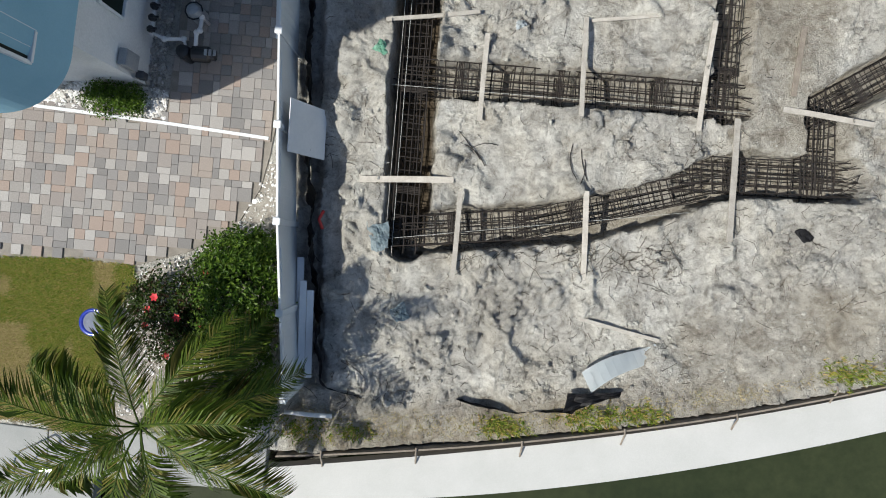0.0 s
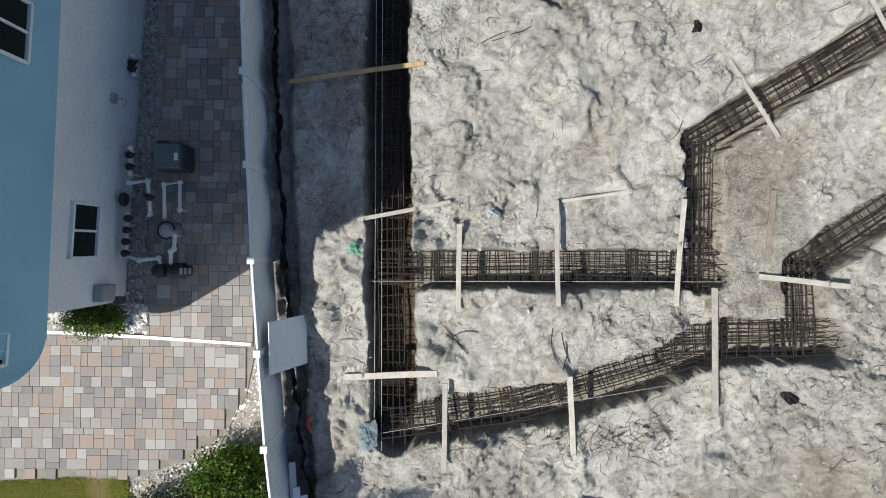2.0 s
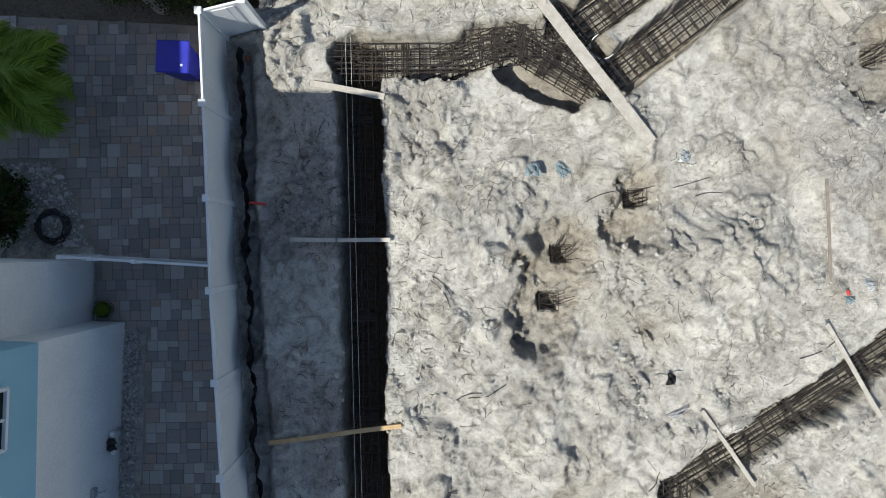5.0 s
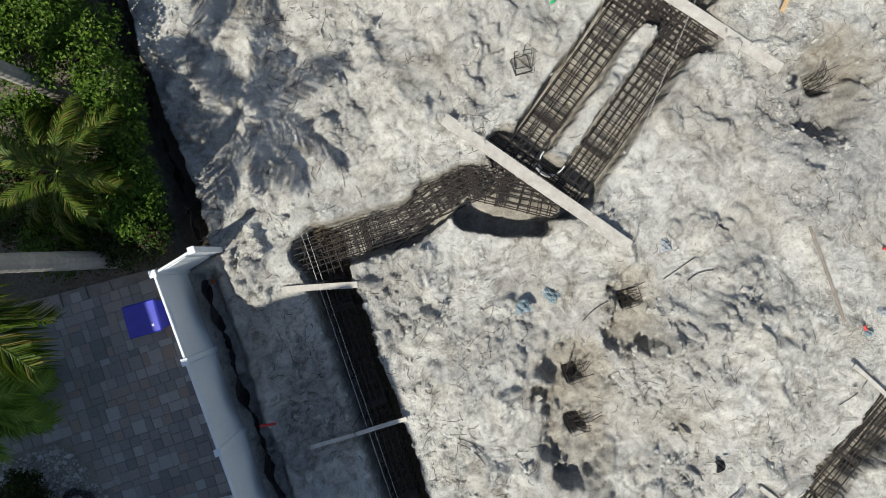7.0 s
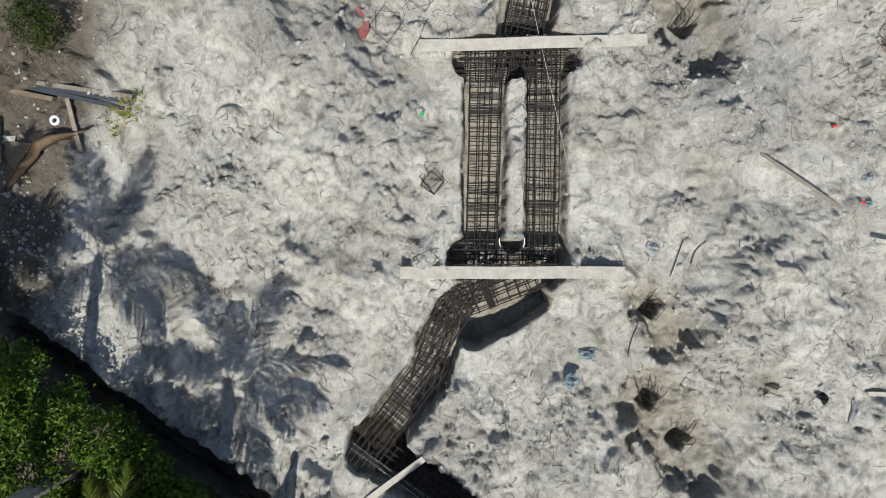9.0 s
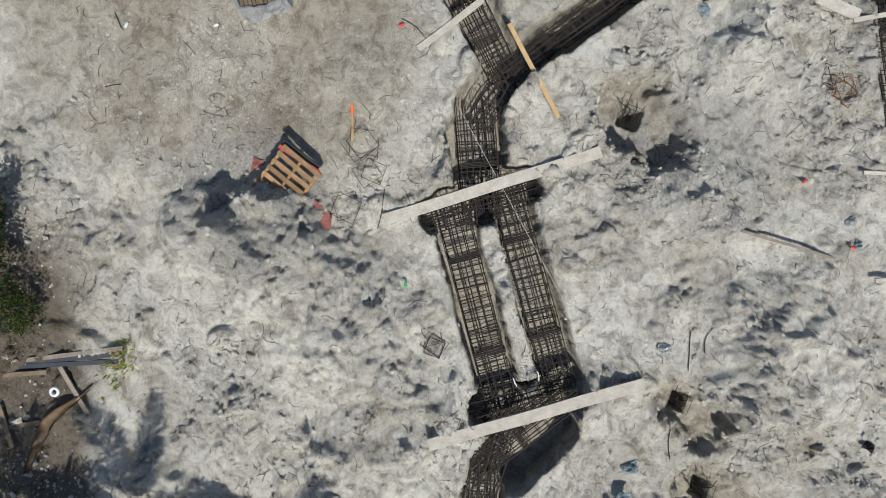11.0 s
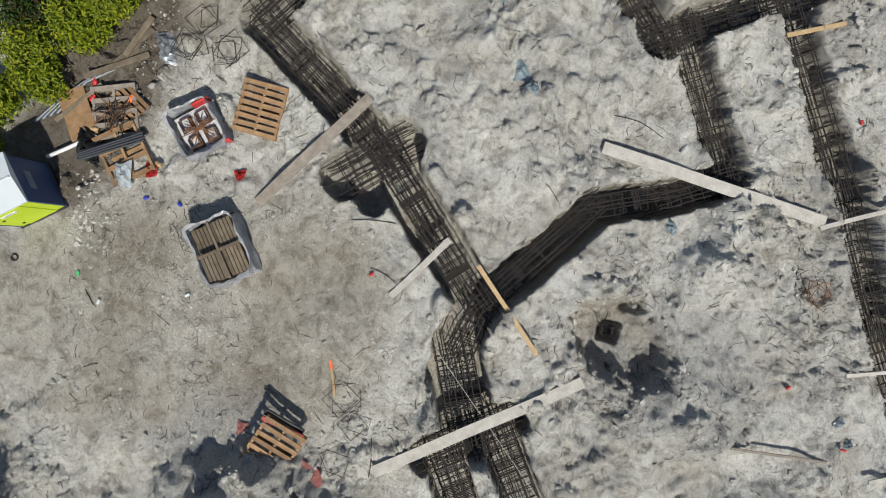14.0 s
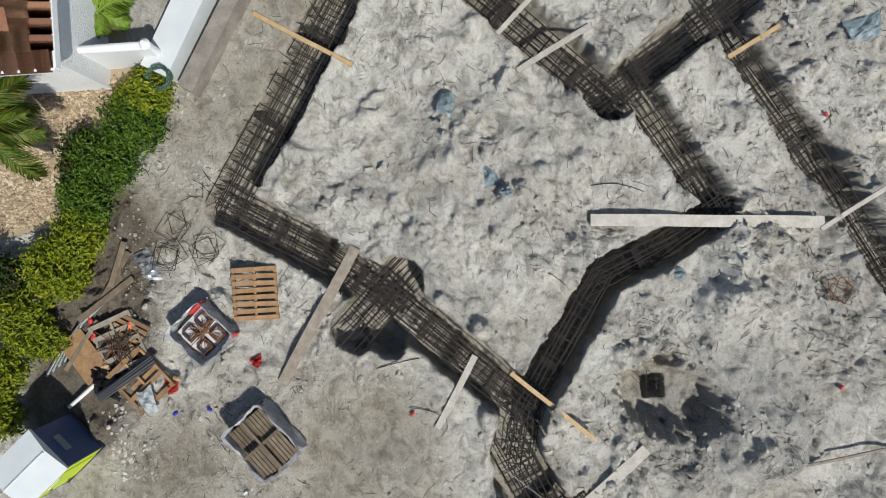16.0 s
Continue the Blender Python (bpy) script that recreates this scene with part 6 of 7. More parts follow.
def loose_stirrup(x, y, turn, s=0.34, tilt=10, material=None):
    bm = bmesh.new()
    tube(bm, [(-s / 2, -s / 2, 0), (s / 2, -s / 2, 0), (s / 2, s / 2, 0), (-s / 2, s / 2, 0)], 0.009, 5, True)
    ob = part("loose_stirrup", bm, material or RUST)
    ob.matrix_basis = Matrix.Translation((x, y, height(x, y) + 0.06 + 0.3 * s * math.sin(radians(abs(tilt))))) @ pose(0, 0, 0, tilt, 0, turn)
    return tagged(ob, "square rusty stirrup dropped on the sand", "rebar", "loose stirrups")


rnd = random.Random(44)
for cx, cy, n, mt, s in [(4.2, 12.0, 5, RUST, 0.42), (12.85, 5.78, 4, RUST, 0.40), (12.68, 5.42, 5, RED_RUST, 0.42), (7.75, 15.05, 3, RUST, 0.62), (7.2, 14.6, 2, RUST, 0.5), (6.4, 14.9, 2, RUST, 0.55), (14.6, 19.5, 4, RUST, 0.55), (14.5, 20.3, 4, RUST, 0.5), (15.2, 20.2, 3, RUST, 0.5), (10.2, 8.4, 2, RUST, 0.4)]:
    for k in range(n):
        loose_stirrup(cx + rnd.uniform(-0.12, 0.12), cy + rnd.uniform(-0.12, 0.12), rnd.uniform(0, 90), s * rnd.uniform(0.85, 1.1), rnd.uniform(-22, 22), mt)


def loose_bar(pts, material=None, radius=0.010):
    zs = heights([p[:2] for p in pts])
    rel = [Vector((p[0] - pts[0][0], p[1] - pts[0][1], z - zs[0] + 0.03)) for p, z in zip(pts, zs)]
    bm = bmesh.new()
    tube(bm, rel, radius, 5)
    ob = part("loose_bar", bm, material or RUST)
    ob.matrix_basis = Matrix.Translation((pts[0][0], pts[0][1], zs[0]))
    return tagged(ob, "bent rusty reinforcing bar lying on the sand", "rebar", "loose bars")


for cx, cy, a0, ln in [(-0.2, -4.5, -50, 0.8), (-0.15, -4.75, -40, 0.75), (0.1, -4.85, 10, 0.6), (2.3, -4.6, -80, 0.8), (2.5, -4.7, -75, 0.7), (2.6, -4.9, -100, 0.6), (0.1, 4.4, -55, 0.75), (0.15, 4.5, -48, 0.6), (0.9, 1.75, 20, 0.9), (1.2, 1.9, 200, 0.6), (4.9, -0.4, 60, 0.5), (8.4, 2.5, 30, 0.8), (11.8, 14.9, 100, 1.0), (10.7, 15.2, 250, 0.8), (7.0, 14.2, 190, 0.9), (13.2, 11.5, 60, 0.8), (15.2, 9.6, 80, 1.2), (16.6, 8.9, 50, 0.9), (12.2, 12.0, 200, 0.7), (5.6, 6.4, 15, 0.9), (6.1, 6.2, 5, 0.6), (3.6, 6.1, 20, 0.7), (13.5, 16.6, -70, 0.8), (8.3, 21.0, 45, 0.4), (7.1, 20.5, 120, 0.35), (17.6, 17.9, 200, 0.8)]:
    a = radians(a0)
    k = rnd.uniform(-0.15, 0.15)
    loose_bar([(cx + ln * u * math.cos(a) - k * ln * math.sin(3.1 * u) * math.sin(a), cy + ln * u * math.sin(a) + k * ln * math.sin(3.1 * u) * math.cos(a)) for u in (0, 0.25, 0.5, 0.75, 1.0)])
# starter bars bent out of the far trench
for k in range(13):
    u = k / 12
    bx, by = 15.9 + 4.2 * u, 19.15 - 2.75 * u
    bm = bmesh.new()
    dx, dy = rnd.uniform(0.1, 0.55), rnd.uniform(0.25, 0.6)
    tube(bm, [(0, 0, -0.45), (0.02, 0.05, 0.05), (dx * 0.5, dy * 0.6, 0.2), (dx, dy, 0.16)], 0.010, 5)
    ob = part("starter_bar", bm, RUST)
    ob.matrix_basis = Matrix.Translation((bx, by, -0.2))
    tagged(ob, "bent starter bar rising from a footing cage", "rebar", "starter bars")
for cx, cy, n, r in [(8.6, -4.7, 9, 0.5), (6.0, -2.6, 8, 0.5), (6.05, -1.6, 7, 0.45), (8.4, -3.1, 6, 0.4), (15.6, 19.3, 10, 0.55), (-1.8, 9.6, 5, 0.4)]:
    for k in range(n):
        a = rnd.uniform(0, 6.28) if cx > 10 else rnd.uniform(-0.9, 0.9)
        bm = bmesh.new()
        tube(bm, [(0, 0, -0.5), (0.03 * math.cos(a), 0.03 * math.sin(a), -0.05), (r * 0.6 * math.cos(a), r * 0.6 * math.sin(a), 0.16), (r * math.cos(a + 0.2), r * math.sin(a + 0.2), 0.2)], 0.009, 5)
        ob = part("starter_bar", bm, RUST)
        ob.matrix_basis = Matrix.Translation((cx + rnd.uniform(-0.15, 0.15), cy + rnd.uniform(-0.45, 0.45), -0.15))
        tagged(ob, "bent starter bar rising from a footing cage", "rebar", "starter bars")
# white collar round the end of the sand island between two cages
bm = bmesh.new()
arc = [(0.30 * math.cos(radians(a)), 0.34 * math.sin(radians(a))) for a in range(-10, 191, 20)]
prism(bm, arc + [(x * 0.93, y * 0.93) for x, y in arc][::-1], -0.7, -0.12)
ob = part("footing_sleeve", bm, PVC)
ob.matrix_basis = Matrix.Translation((4.15, 9.7, -0.1)) @ pose(0, 0, 0, 0, 0, 127)
tagged(ob, "white curved sleeve at the end of a sand island", "sleeve")

# ---------- pallets, stacks and debris on the packed sand ----------
def pallet(m, label, material=None, boards=7, name="pallet"):
    """A shipping pallet, 1.2 by 1.0 m: deck boards on three bearers, with bottom boards."""
    material = material or PALLET_WOOD
    top = empty(name, m)
    for y in (-0.46, 0.0, 0.46):
        bm = bmesh.new()
        box(bm, Matrix.Translation((0, y, 0.065)), 1.2, 0.06, 0.09, 0.004)
        part("bearer", bm, material, top)
    bm = bmesh.new()
    box(bm, Matrix(), 0.105, 1.0, 0.02, 0.003)
    me = mesh_of("deck_board", bm, material)
    for k in range(boards):
        ob = new("deck_board", me)
        ob.parent = top
        ob.location = (-0.545 + 1.09 * k / (boards - 1), 0, 0.12)
        ob.rotation_euler = (0, 0, 0.02 * math.sin(k * 2.1))
    for k in range(3):
        ob = new("bottom_board", me)
        ob.parent = top
        ob.location = (-0.545 + 0.545 * k, 0, 0.0105)
    return tagged(top, label, "pallet", "pallets")


zA = height(6.45, 16.2)
pallet(Matrix.Translation((6.42, 16.2, zA + 0.22)) @ pose(0, 0, 0, 6, -8, -20), "orange-brown pallet tilted over a sand heap")
pallet(Matrix.Translation((13.5, 18.48, height(13.5, 18.48) + 0.05)) @ pose(0, 0, 0, 0, 0, -1) @ pose(0, 0, 0, 2, -2, 0), "worn wooden pallet lying flat on the sand", boards=8)
bm = bmesh.new()
box(bm, Matrix(), 0.16, 0.95, 0.05, 0.015)
ob = part("black_tray", bm, BLACK_PLASTIC)
ob.matrix_basis = Matrix.Translation((7.02, 16.1, zA + 0.30)) @ pose(0, 0, 0, 6, -8, -18)
tagged(ob, "black plastic trough on the end of a pallet", "trough")
bm = bmesh.new()
box(bm, Matrix(), 0.09, 1.0, 0.04, 0.006)
ob = part("red_plank", bm, surface("faded red paint", [(0.3, (0.30, 0.035, 0.03)), (0.7, (0.42, 0.07, 0.05))], 6, 0.7))
ob.matrix_basis = Matrix.Translation((6.93, 16.08, zA + 0.40)) @ pose(0, 0, 0, 6, -8, -14)
tagged(ob, "faded red painted plank on a pallet", "plank")
for k, (x, y, s) in enumerate([(6.5, 17.05, 0.28), (5.85, 15.25, 0.5), (6.1, 15.5, 0.3)]):
    crumple("red_dust_patch", x, y, s, s * 0.8, 0.035, surface("red marking powder", [(0.3, (0.38, 0.10, 0.09)), (0.7, (0.55, 0.28, 0.24))], 7, 0.95), "spill of red marking powder on the sand", "powder", 400 + k, 30 * k)


def wrapped_stack(x, y, turn, w, d, h, label, inside):
    """A pallet load whose torn plastic wrap stands up round it."""
    z = height(x, y)
    top = empty("wrapped_pallet", Matrix.Translation((x, y, z)) @ pose(0, 0, 0, 0, 0, turn))
    bm = bmesh.new()
    for yy in (-0.4, 0.0, 0.4):
        box(bm, Matrix.Translation((0, yy * d, 0.05)), w, 0.08, 0.09, 0.004)
    part("bearers", bm, PALLET_WOOD, top)
    bm = bmesh.new()
    rnd = random.Random(int(x * 100))
    n, rings = 40, []
    for j in range(6):
        rings.append([])
        for k in range(n):
            a = 2 * math.pi * k / n
            c, s = math.cos(a), math.sin(a)
            q = (abs(c) ** 7 + abs(s) ** 7) ** (-1 / 7)
            wob = 1.02 + 0.04 * math.sin(5 * a + j) + rnd.uniform(-0.035, 0.035) + (0.05 if j == 0 else 0.0) - (0.07 if j == 5 else 0)
            rings[j].append(bm.verts.new((c * q * w / 2 * wob, s * q * d / 2 * wob, (0.0, 0.25, 0.5, 0.8, 1.04, 1.0)[j] * (h + 0.06 * math.sin(3 * a)))))
    for a, b in zip(rings, rings[1:]):
        for k in range(n):
            bm.faces.new((a[k], a[(k + 1) % n], b[(k + 1) % n], b[k]))
    bmesh.ops.solidify(bm, geom=bm.faces[:], thickness=0.004)
    part("plastic_wrap", bm, CLEAR_WRAP, top, "torn grey-white plastic wrap")
    inside(top, w, d, h)
    return tagged(top, label, "pallet load")


OLD_WOOD = surface("old brown timber", [(0.3, (0.13, 0.095, 0.06)), (0.7, (0.25, 0.20, 0.14))], 5.0, 0.9, fine=35, random_by=0.4)


def timber_fill(top, w, d, h):
    k = 0
    for bx, by, z in ((-0.25, -0.25, 0.85), (-0.25, 0.25, 0.98), (0.25, 0.25, 0.6), (0.25, -0.25, 0.75)):
        for j in range(5):
            bm = bmesh.new()
            box(bm, Matrix.Translation((bx * w * 0.92, by * d * 0.9 + (j - 2) * d * 0.078, h * z - 0.02)), w * 0.42, d * 0.068, 0.04, 0.003)
            part("plank", bm, OLD_WOOD, top)
    for m, sx, sy in ((Matrix.Translation((0, 0, h * 0.97)), 0.07, d * 0.9), (Matrix.Translation((0, 0, h * 1.0)), w * 0.92, 0.06)):
        bm = bmesh.new()
        box(bm, m, sx, sy, 0.05, 0.004)
        part("divider", bm, OLD_WOOD, top)
    bm = bmesh.new()
    box(bm, Matrix.Translation((0, 0, h * 0.3)), w * 0.9, d * 0.9, h * 0.5, 0.01)
    part("load", bm, OLD_WOOD, top)


def steel_fill(top, w, d, h):
    bm = bmesh.new()
    box(bm, Matrix.Translation((0, 0, h * 0.25)), w * 0.86, d * 0.86, h * 0.35, 0.01)
    part("load", bm, CLEAR_WRAP, top)
    for q in range(4):
        bx, by = ((-1, -1), (1, -1), (1, 1), (-1, 1))[q]
        for j in range(6):
            bm = bmesh.new()
            s = 0.15 - 0.008 * j
            tube(bm, [(bx * w * 0.2 - s, by * d * 0.2 - s, 0.47 * h + 0.025 * j), (bx * w * 0.2 + s, by * d * 0.2 - s, 0.48 * h + 0.025 * j), (bx * w * 0.2 + s, by * d * 0.2 + s, 0.47 * h + 0.025 * j), (bx * w * 0.2 - s, by * d * 0.2 + s, 0.49 * h + 0.025 * j)], 0.009, 5, True)
            part("stirrup", bm, RED_RUST if (q + j) % 3 else RUST, top)
    for j in range(10):
        bm = bmesh.new()
        a = radians(36 * j)
        tube(bm, [(-0.35 * math.cos(a * 0.3 + (j % 2) * 1.5), -0.35 * math.sin(a * 0.3 + (j % 2) * 1.5) + 0.02 * j - 0.1, 0.62 * h), (0.35 * math.cos(a * 0.3 + (j % 2) * 1.5), 0.35 * math.sin(a * 0.3 + (j % 2) * 1.5) + 0.02 * j - 0.1, 0.64 * h)], 0.011, 5)
        part("bar", bm, RED_RUST, top)
    for sx in (-1, 1):
        bm = bmesh.new()
        box(bm, Matrix.Translation((sx * w * 0.46, -d * 0.32, h * 0.55)), 0.05, d * 0.4, h * 0.5, 0.01)
        part("red_label", bm, RED_PAINT, top, "red printed side of the wrap")


wrapped_stack(10.27, 18.38, 38, 1.42, 1.08, 0.50, "pallet load of old timber pieces in torn plastic wrap", timber_fill)
wrapped_stack(12.69, 19.62, 43, 1.12, 1.0, 0.55, "pallet load of rusty stirrups in torn red and white wrap", steel_fill)

# portable toilet
pot = empty("portable_toilet", Matrix.Translation((10.31, 22.08, 0.0)) @ pose(0, 0, 0, 0, 0, 41))
W_, D_, H_ = 1.05, 1.1, 1.36
for nm, m, sx, sy, mt, lab in (("side_wall", Matrix.Translation((W_ / 2, 0.02, H_ / 2)), W_, 0.04, NAVY, "navy blue side wall"), ("side_wall", Matrix.Translation((W_ / 2, D_ - 0.02, H_ / 2)), W_, 0.04, NAVY, "navy blue side wall"),
                               ("front_wall", Matrix.Translation((0.02, D_ / 2, H_ / 2)), 0.04, D_ - 0.084, LIME, "lime green front with door"), ("back_wall", Matrix.Translation((W_ - 0.02, D_ / 2, H_ / 2)), 0.04, D_ - 0.084, LIME, "lime green back wall")):
    bm = bmesh.new()
    box(bm, m, sx, sy, H_, 0.012)
    w = part(nm, bm, mt, pot, lab)
    if nm == "side_wall" and m.translation.y < 0.5:
        for k in range(7):
            bm = bmesh.new()
            box(bm, Matrix.Translation((W_ * 0.5, -0.008, H_ * 0.62 + 0.028 * k)), 0.40, 0.016, 0.012)
            part("vent_slat", bm, GREY_BOX, w)
    if nm == "front_wall":
        bm = bmesh.new()
        box(bm, Matrix.Translation((-0.008, D_ / 2, H_ * 0.5)), 0.016, 0.66, H_ * 0.9, 0.006)
        part("door", bm, LIME, w)
        bm = bmesh.new()
        box(bm, Matrix.Translation((-0.022, D_ * 0.52, H_ * 0.84)), 0.008, 0.34, 0.10)
        part("sign", bm, VINYL, w, "white sign with bars of print")
        for k in range(2):
            bm = bmesh.new()
            box(bm, Matrix.Translation((-0.028, D_ * 0.52, H_ * 0.825 + 0.035 * k)), 0.004, 0.27 - 0.06 * k, 0.014)
            part("print_bar", bm, GREY_BOX, w)
        for z in (0.35, 0.95):
            bm = bmesh.new()
            box(bm, Matrix.Translation((-0.024, D_ / 2 + 0.3, z)), 0.02, 0.05, 0.06, 0.004)
            part("hinge", bm, BLACK_PLASTIC, w)
bm = bmesh.new()
prof = [(-0.03, H_), (-0.03, H_ + 0.05), (W_ * 0.5, H_ + 0.16), (W_ + 0.03, H_ + 0.05), (W_ + 0.03, H_)]
a = [bm.verts.new((x, -0.03, z)) for x, z in prof]
b = [bm.verts.new((x, D_ + 0.03, z)) for x, z in prof]
bm.faces.new(a[::-1])
bm.faces.new(b)
for k in range(5):
    bm.faces.new((a[k], a[(k + 1) % 5], b[(k + 1) % 5], b[k]))
bmesh.ops.recalc_face_normals(bm, faces=bm.faces[:])
roof = part("roof", bm, ROOF_WHITE, pot, "white translucent domed roof")
bm = bmesh.new()
tube(bm, [(W_ * 0.5, 0.0, H_ + 0.17), (W_ * 0.5, D_, H_ + 0.17)], 0.02, 6)
part("ridge", bm, ROOF_WHITE, roof)
bm = bmesh.new()
box(bm, Matrix.Translation((W_ / 2, D_ / 2, 0.05)), W_ + 0.06, D_ + 0.06, 0.10, 0.02)
part("skid_base", bm, BLACK_PLASTIC, pot)
tagged(pot, "portable toilet with navy sides, lime front and white roof", "toilet")
pebbles("broken_concrete", lambda rs, n: np.array([9.9, 21.8]) + np.stack([rs.uniform(-0.5, 1.3, n), rs.uniform(-0.35, 0.15, n)], 1), 70, 0.035, CLOD, "broken pale concrete lumps beside the toilet", 31, 0.6, "rubble")

# debris heap
def plank(x, y, turn, ln, w, t, mt, lab, lift=0.02, tilt=0.0, name="plank", cat="plank", group="debris timber"):
    bm = bmesh.new()
    box(bm, Matrix(), ln, w, t, 0.004)
    ob = part(name, bm, mt)
    ob.matrix_basis = Matrix.Translation((x, y, height(x, y) + lift + t / 2 + abs(math.sin(radians(tilt))) * ln / 2)) @ pose(0, 0, 0, 0, tilt, turn)
    return tagged(ob, lab, cat, group)


plank(12.35, 22.35, 35, 1.15, 0.62, 0.02, PALLET_WOOD, "warped plywood sheet on the debris heap", 0.05, 4, "plywood_sheet", "plywood")
plank(12.6, 22.4, -35, 1.3, 0.10, 0.04, OLD_WOOD, "dark timber lying on plywood", 0.10, 3)
for k in range(5):
    plank(12.65 + 0.10 * k, 21.55 - 0.1 * k, 60, 0.75, 0.09, 0.03, PALLET_WOOD, "short pine offcut in the debris heap", 0.04 + 0.02 * k, 2)
pallet(Matrix.Translation((12.6, 21.55, height(12.6, 21.55) + 0.02)) @ pose(0, 0, 0, 0, 0, 20), "broken pine pallet under scrap bars", GREY_WOOD, 5)
pallet(Matrix.Translation((11.75, 21.1, height(11.75, 21.1) + 0.02)) @ pose(0, 0, 0, 0, 0, 40), "open pallet under a bundle of dark pipes", PALLET_WOOD, 4)
for k in range(9):
    bm = bmesh.new()
    tube(bm, [(-0.75, 0.045 * (k % 5) - 0.1, 0.24 + 0.04 * (k // 5)), (0.75, 0.045 * (k % 5) - 0.1 + 0.02 * math.sin(k), 0.26 + 0.04 * (k // 5))], 0.02, 7)
    ob = part("dark_pipe", bm, DARK_BOX)
    ob.matrix_basis = Matrix.Translation((11.85, 21.35, height(11.85, 21.35))) @ pose(0, 0, 0, 0, 0, -58)
    tagged(ob, "dark grey conduit in a bundle on a pallet", "pipe", "conduit bundle")
for k in range(26):
    a = rnd.uniform(0, 3.14)
    ln = rnd.uniform(0.2, 0.45)
    bm = bmesh.new()
    tube(bm, [(-ln * math.cos(a), -ln * math.sin(a), rnd.uniform(0, 0.1)), (0, 0, rnd.uniform(0.08, 0.2)), (ln * math.cos(a + 0.3), ln * math.sin(a + 0.3), rnd.uniform(0, 0.1))], 0.009, 5)
    ob = part("scrap_bar", bm, RED_RUST if k % 3 == 0 else RUST)
    ob.matrix_basis = Matrix.Translation((12.55 + rnd.uniform(-0.2, 0.2), 21.5 + rnd.uniform(-0.2, 0.2), height(12.6, 21.5) + 0.14))
    tagged(ob, "short rusty scrap bar in a tangled heap", "rebar", "scrap bars")
for k in range(8):
    bm = bmesh.new()
    tube(bm, [(0, 0, 0.05), (0.9, 0.03 * k, 0.10), (2.4, 0.02 * k - 0.1, 0.08)], 0.024, 7)
    ob = part("long_pipe", bm, GREY_BOX if k % 2 else DARK_BOX)
    ob.matrix_basis = Matrix.Translation((11.9 + 0.05 * k, 23.35 - 0.07 * k, height(12, 23.3))) @ pose(0, 0, 0, 0, 0, -36 - k)
    tagged(ob, "long grey steel pipe on the lot edge", "pipe", "pipe bundle")
bm = bmesh.new()
tube(bm, [(11.25, 22.75, 0.12), (11.55, 22.35, 0.14), (11.85, 21.95, 0.2)], 0.045, 8)
tagged(part("white_pipe", bm, PVC, smooth=True), "white pvc pipe behind the toilet", "pipe")
crumple("black_bag", 11.8, 21.95, 0.62, 0.5, 0.4, BLACK_PLASTIC, "full black rubbish bag on the debris heap", "bag", 501, 20, lift=0.05)
crumple("black_bag", 11.5, 21.8, 0.35, 0.3, 0.2, BLACK_PLASTIC, "small black rubbish bag on the sand", "bag", 502, 70)
crumple("white_sack", 11.3, 20.9, 0.55, 0.32, 0.14, WHITE_SHEET, "empty white sack flung on the sand", "sack", 503, 20, lift=0.04)
crumple("red_sack", 11.55, 20.45, 0.3, 0.26, 0.2, RED_PAINT, "red plastic tub beside the debris", "tub", 504, 10)
crumple("red_sack", 11.95, 18.55, 0.24, 0.22, 0.18, RED_PAINT, "dark red scrap on broken sand", "litter", 505, 10)
crumple("foil_sheet", 14.1, 20.75, 0.55, 0.32, 0.2, FOIL, "bent sheet of silvery flashing", "sheet", 506, 100)
crumple("foil_sheet", 14.4, 20.9, 0.5, 0.4, 0.25, GREY_BOX, "crumpled grey metal flashing", "sheet", 507, 40)
for k in range(4):
    plank(13.6 + 0.25 * k, 21.75 - 0.1 * k, -55 + 12 * k, 1.5 - 0.15 * k, 0.13, 0.04, OLD_WOOD, "dark old timber at the lot edge", 0.03 + 0.02 * k, 3)
for x, y, mt in ((12.7, 22.15, RED_PAINT), (12.1, 21.95, TAN_WOOD), (11.75, 20.4, TAN_WOOD), (12.9, 21.3, ORANGE), (13.05, 22.2, RED_PAINT)):
    bm = bmesh.new()
    lathe(bm, [(0.04, 0.0), (0.055, 0.01), (0.055, 0.12), (0.03, 0.15), (0.02, 0.18)], 10, pose(0, 0, 0.05, 70, 0, 0))
    ob = part("bottle", bm, mt)
    ob.matrix_basis = Matrix.Translation((x, y, height(x, y) + 0.06)) @ pose(0, 0, 0, 0, 0, 90 * x)
    tagged(ob, "small plastic bottle among the debris", "bottle", "scattered litter")
# old timbers in the shaded corner
for x, y, turn, ln, mt in ((0.95, 19.5, 116, 2.6, DARK_BOX), (1.02, 19.55, 118, 2.7, GREY_WOOD), (0.85, 19.45, 114, 2.4, DARK_BOX), (0.2, 18.9, 230, 1.7, GREY_WOOD), (0.3, 20.3, 115, 1.2, OLD_WOOD), (-0.6, 19.6, 120, 1.4, OLD_WOOD), (-0.9, 20.2, 40, 1.0, OLD_WOOD)):
    plank(x, y, turn, ln, 0.10, 0.04, mt, "dark weathered timber in the shaded corner", 0.05, 2, group="corner timber")
bm = bmesh.new()
tube(bm, [(0.085 * math.cos(a * 0.5236), 0.085 * math.sin(a * 0.5236), 0.03) for a in range(12)], 0.035, 8, True)
ob = part("pipe_ring", bm, VINYL, smooth=True)
ob.matrix_basis = Matrix.Translation((0.2, 19.45, height(0.2, 19.45) + 0.02))
tagged(ob, "white plastic ring lying in dark soil", "ring")
bm = bmesh.new()
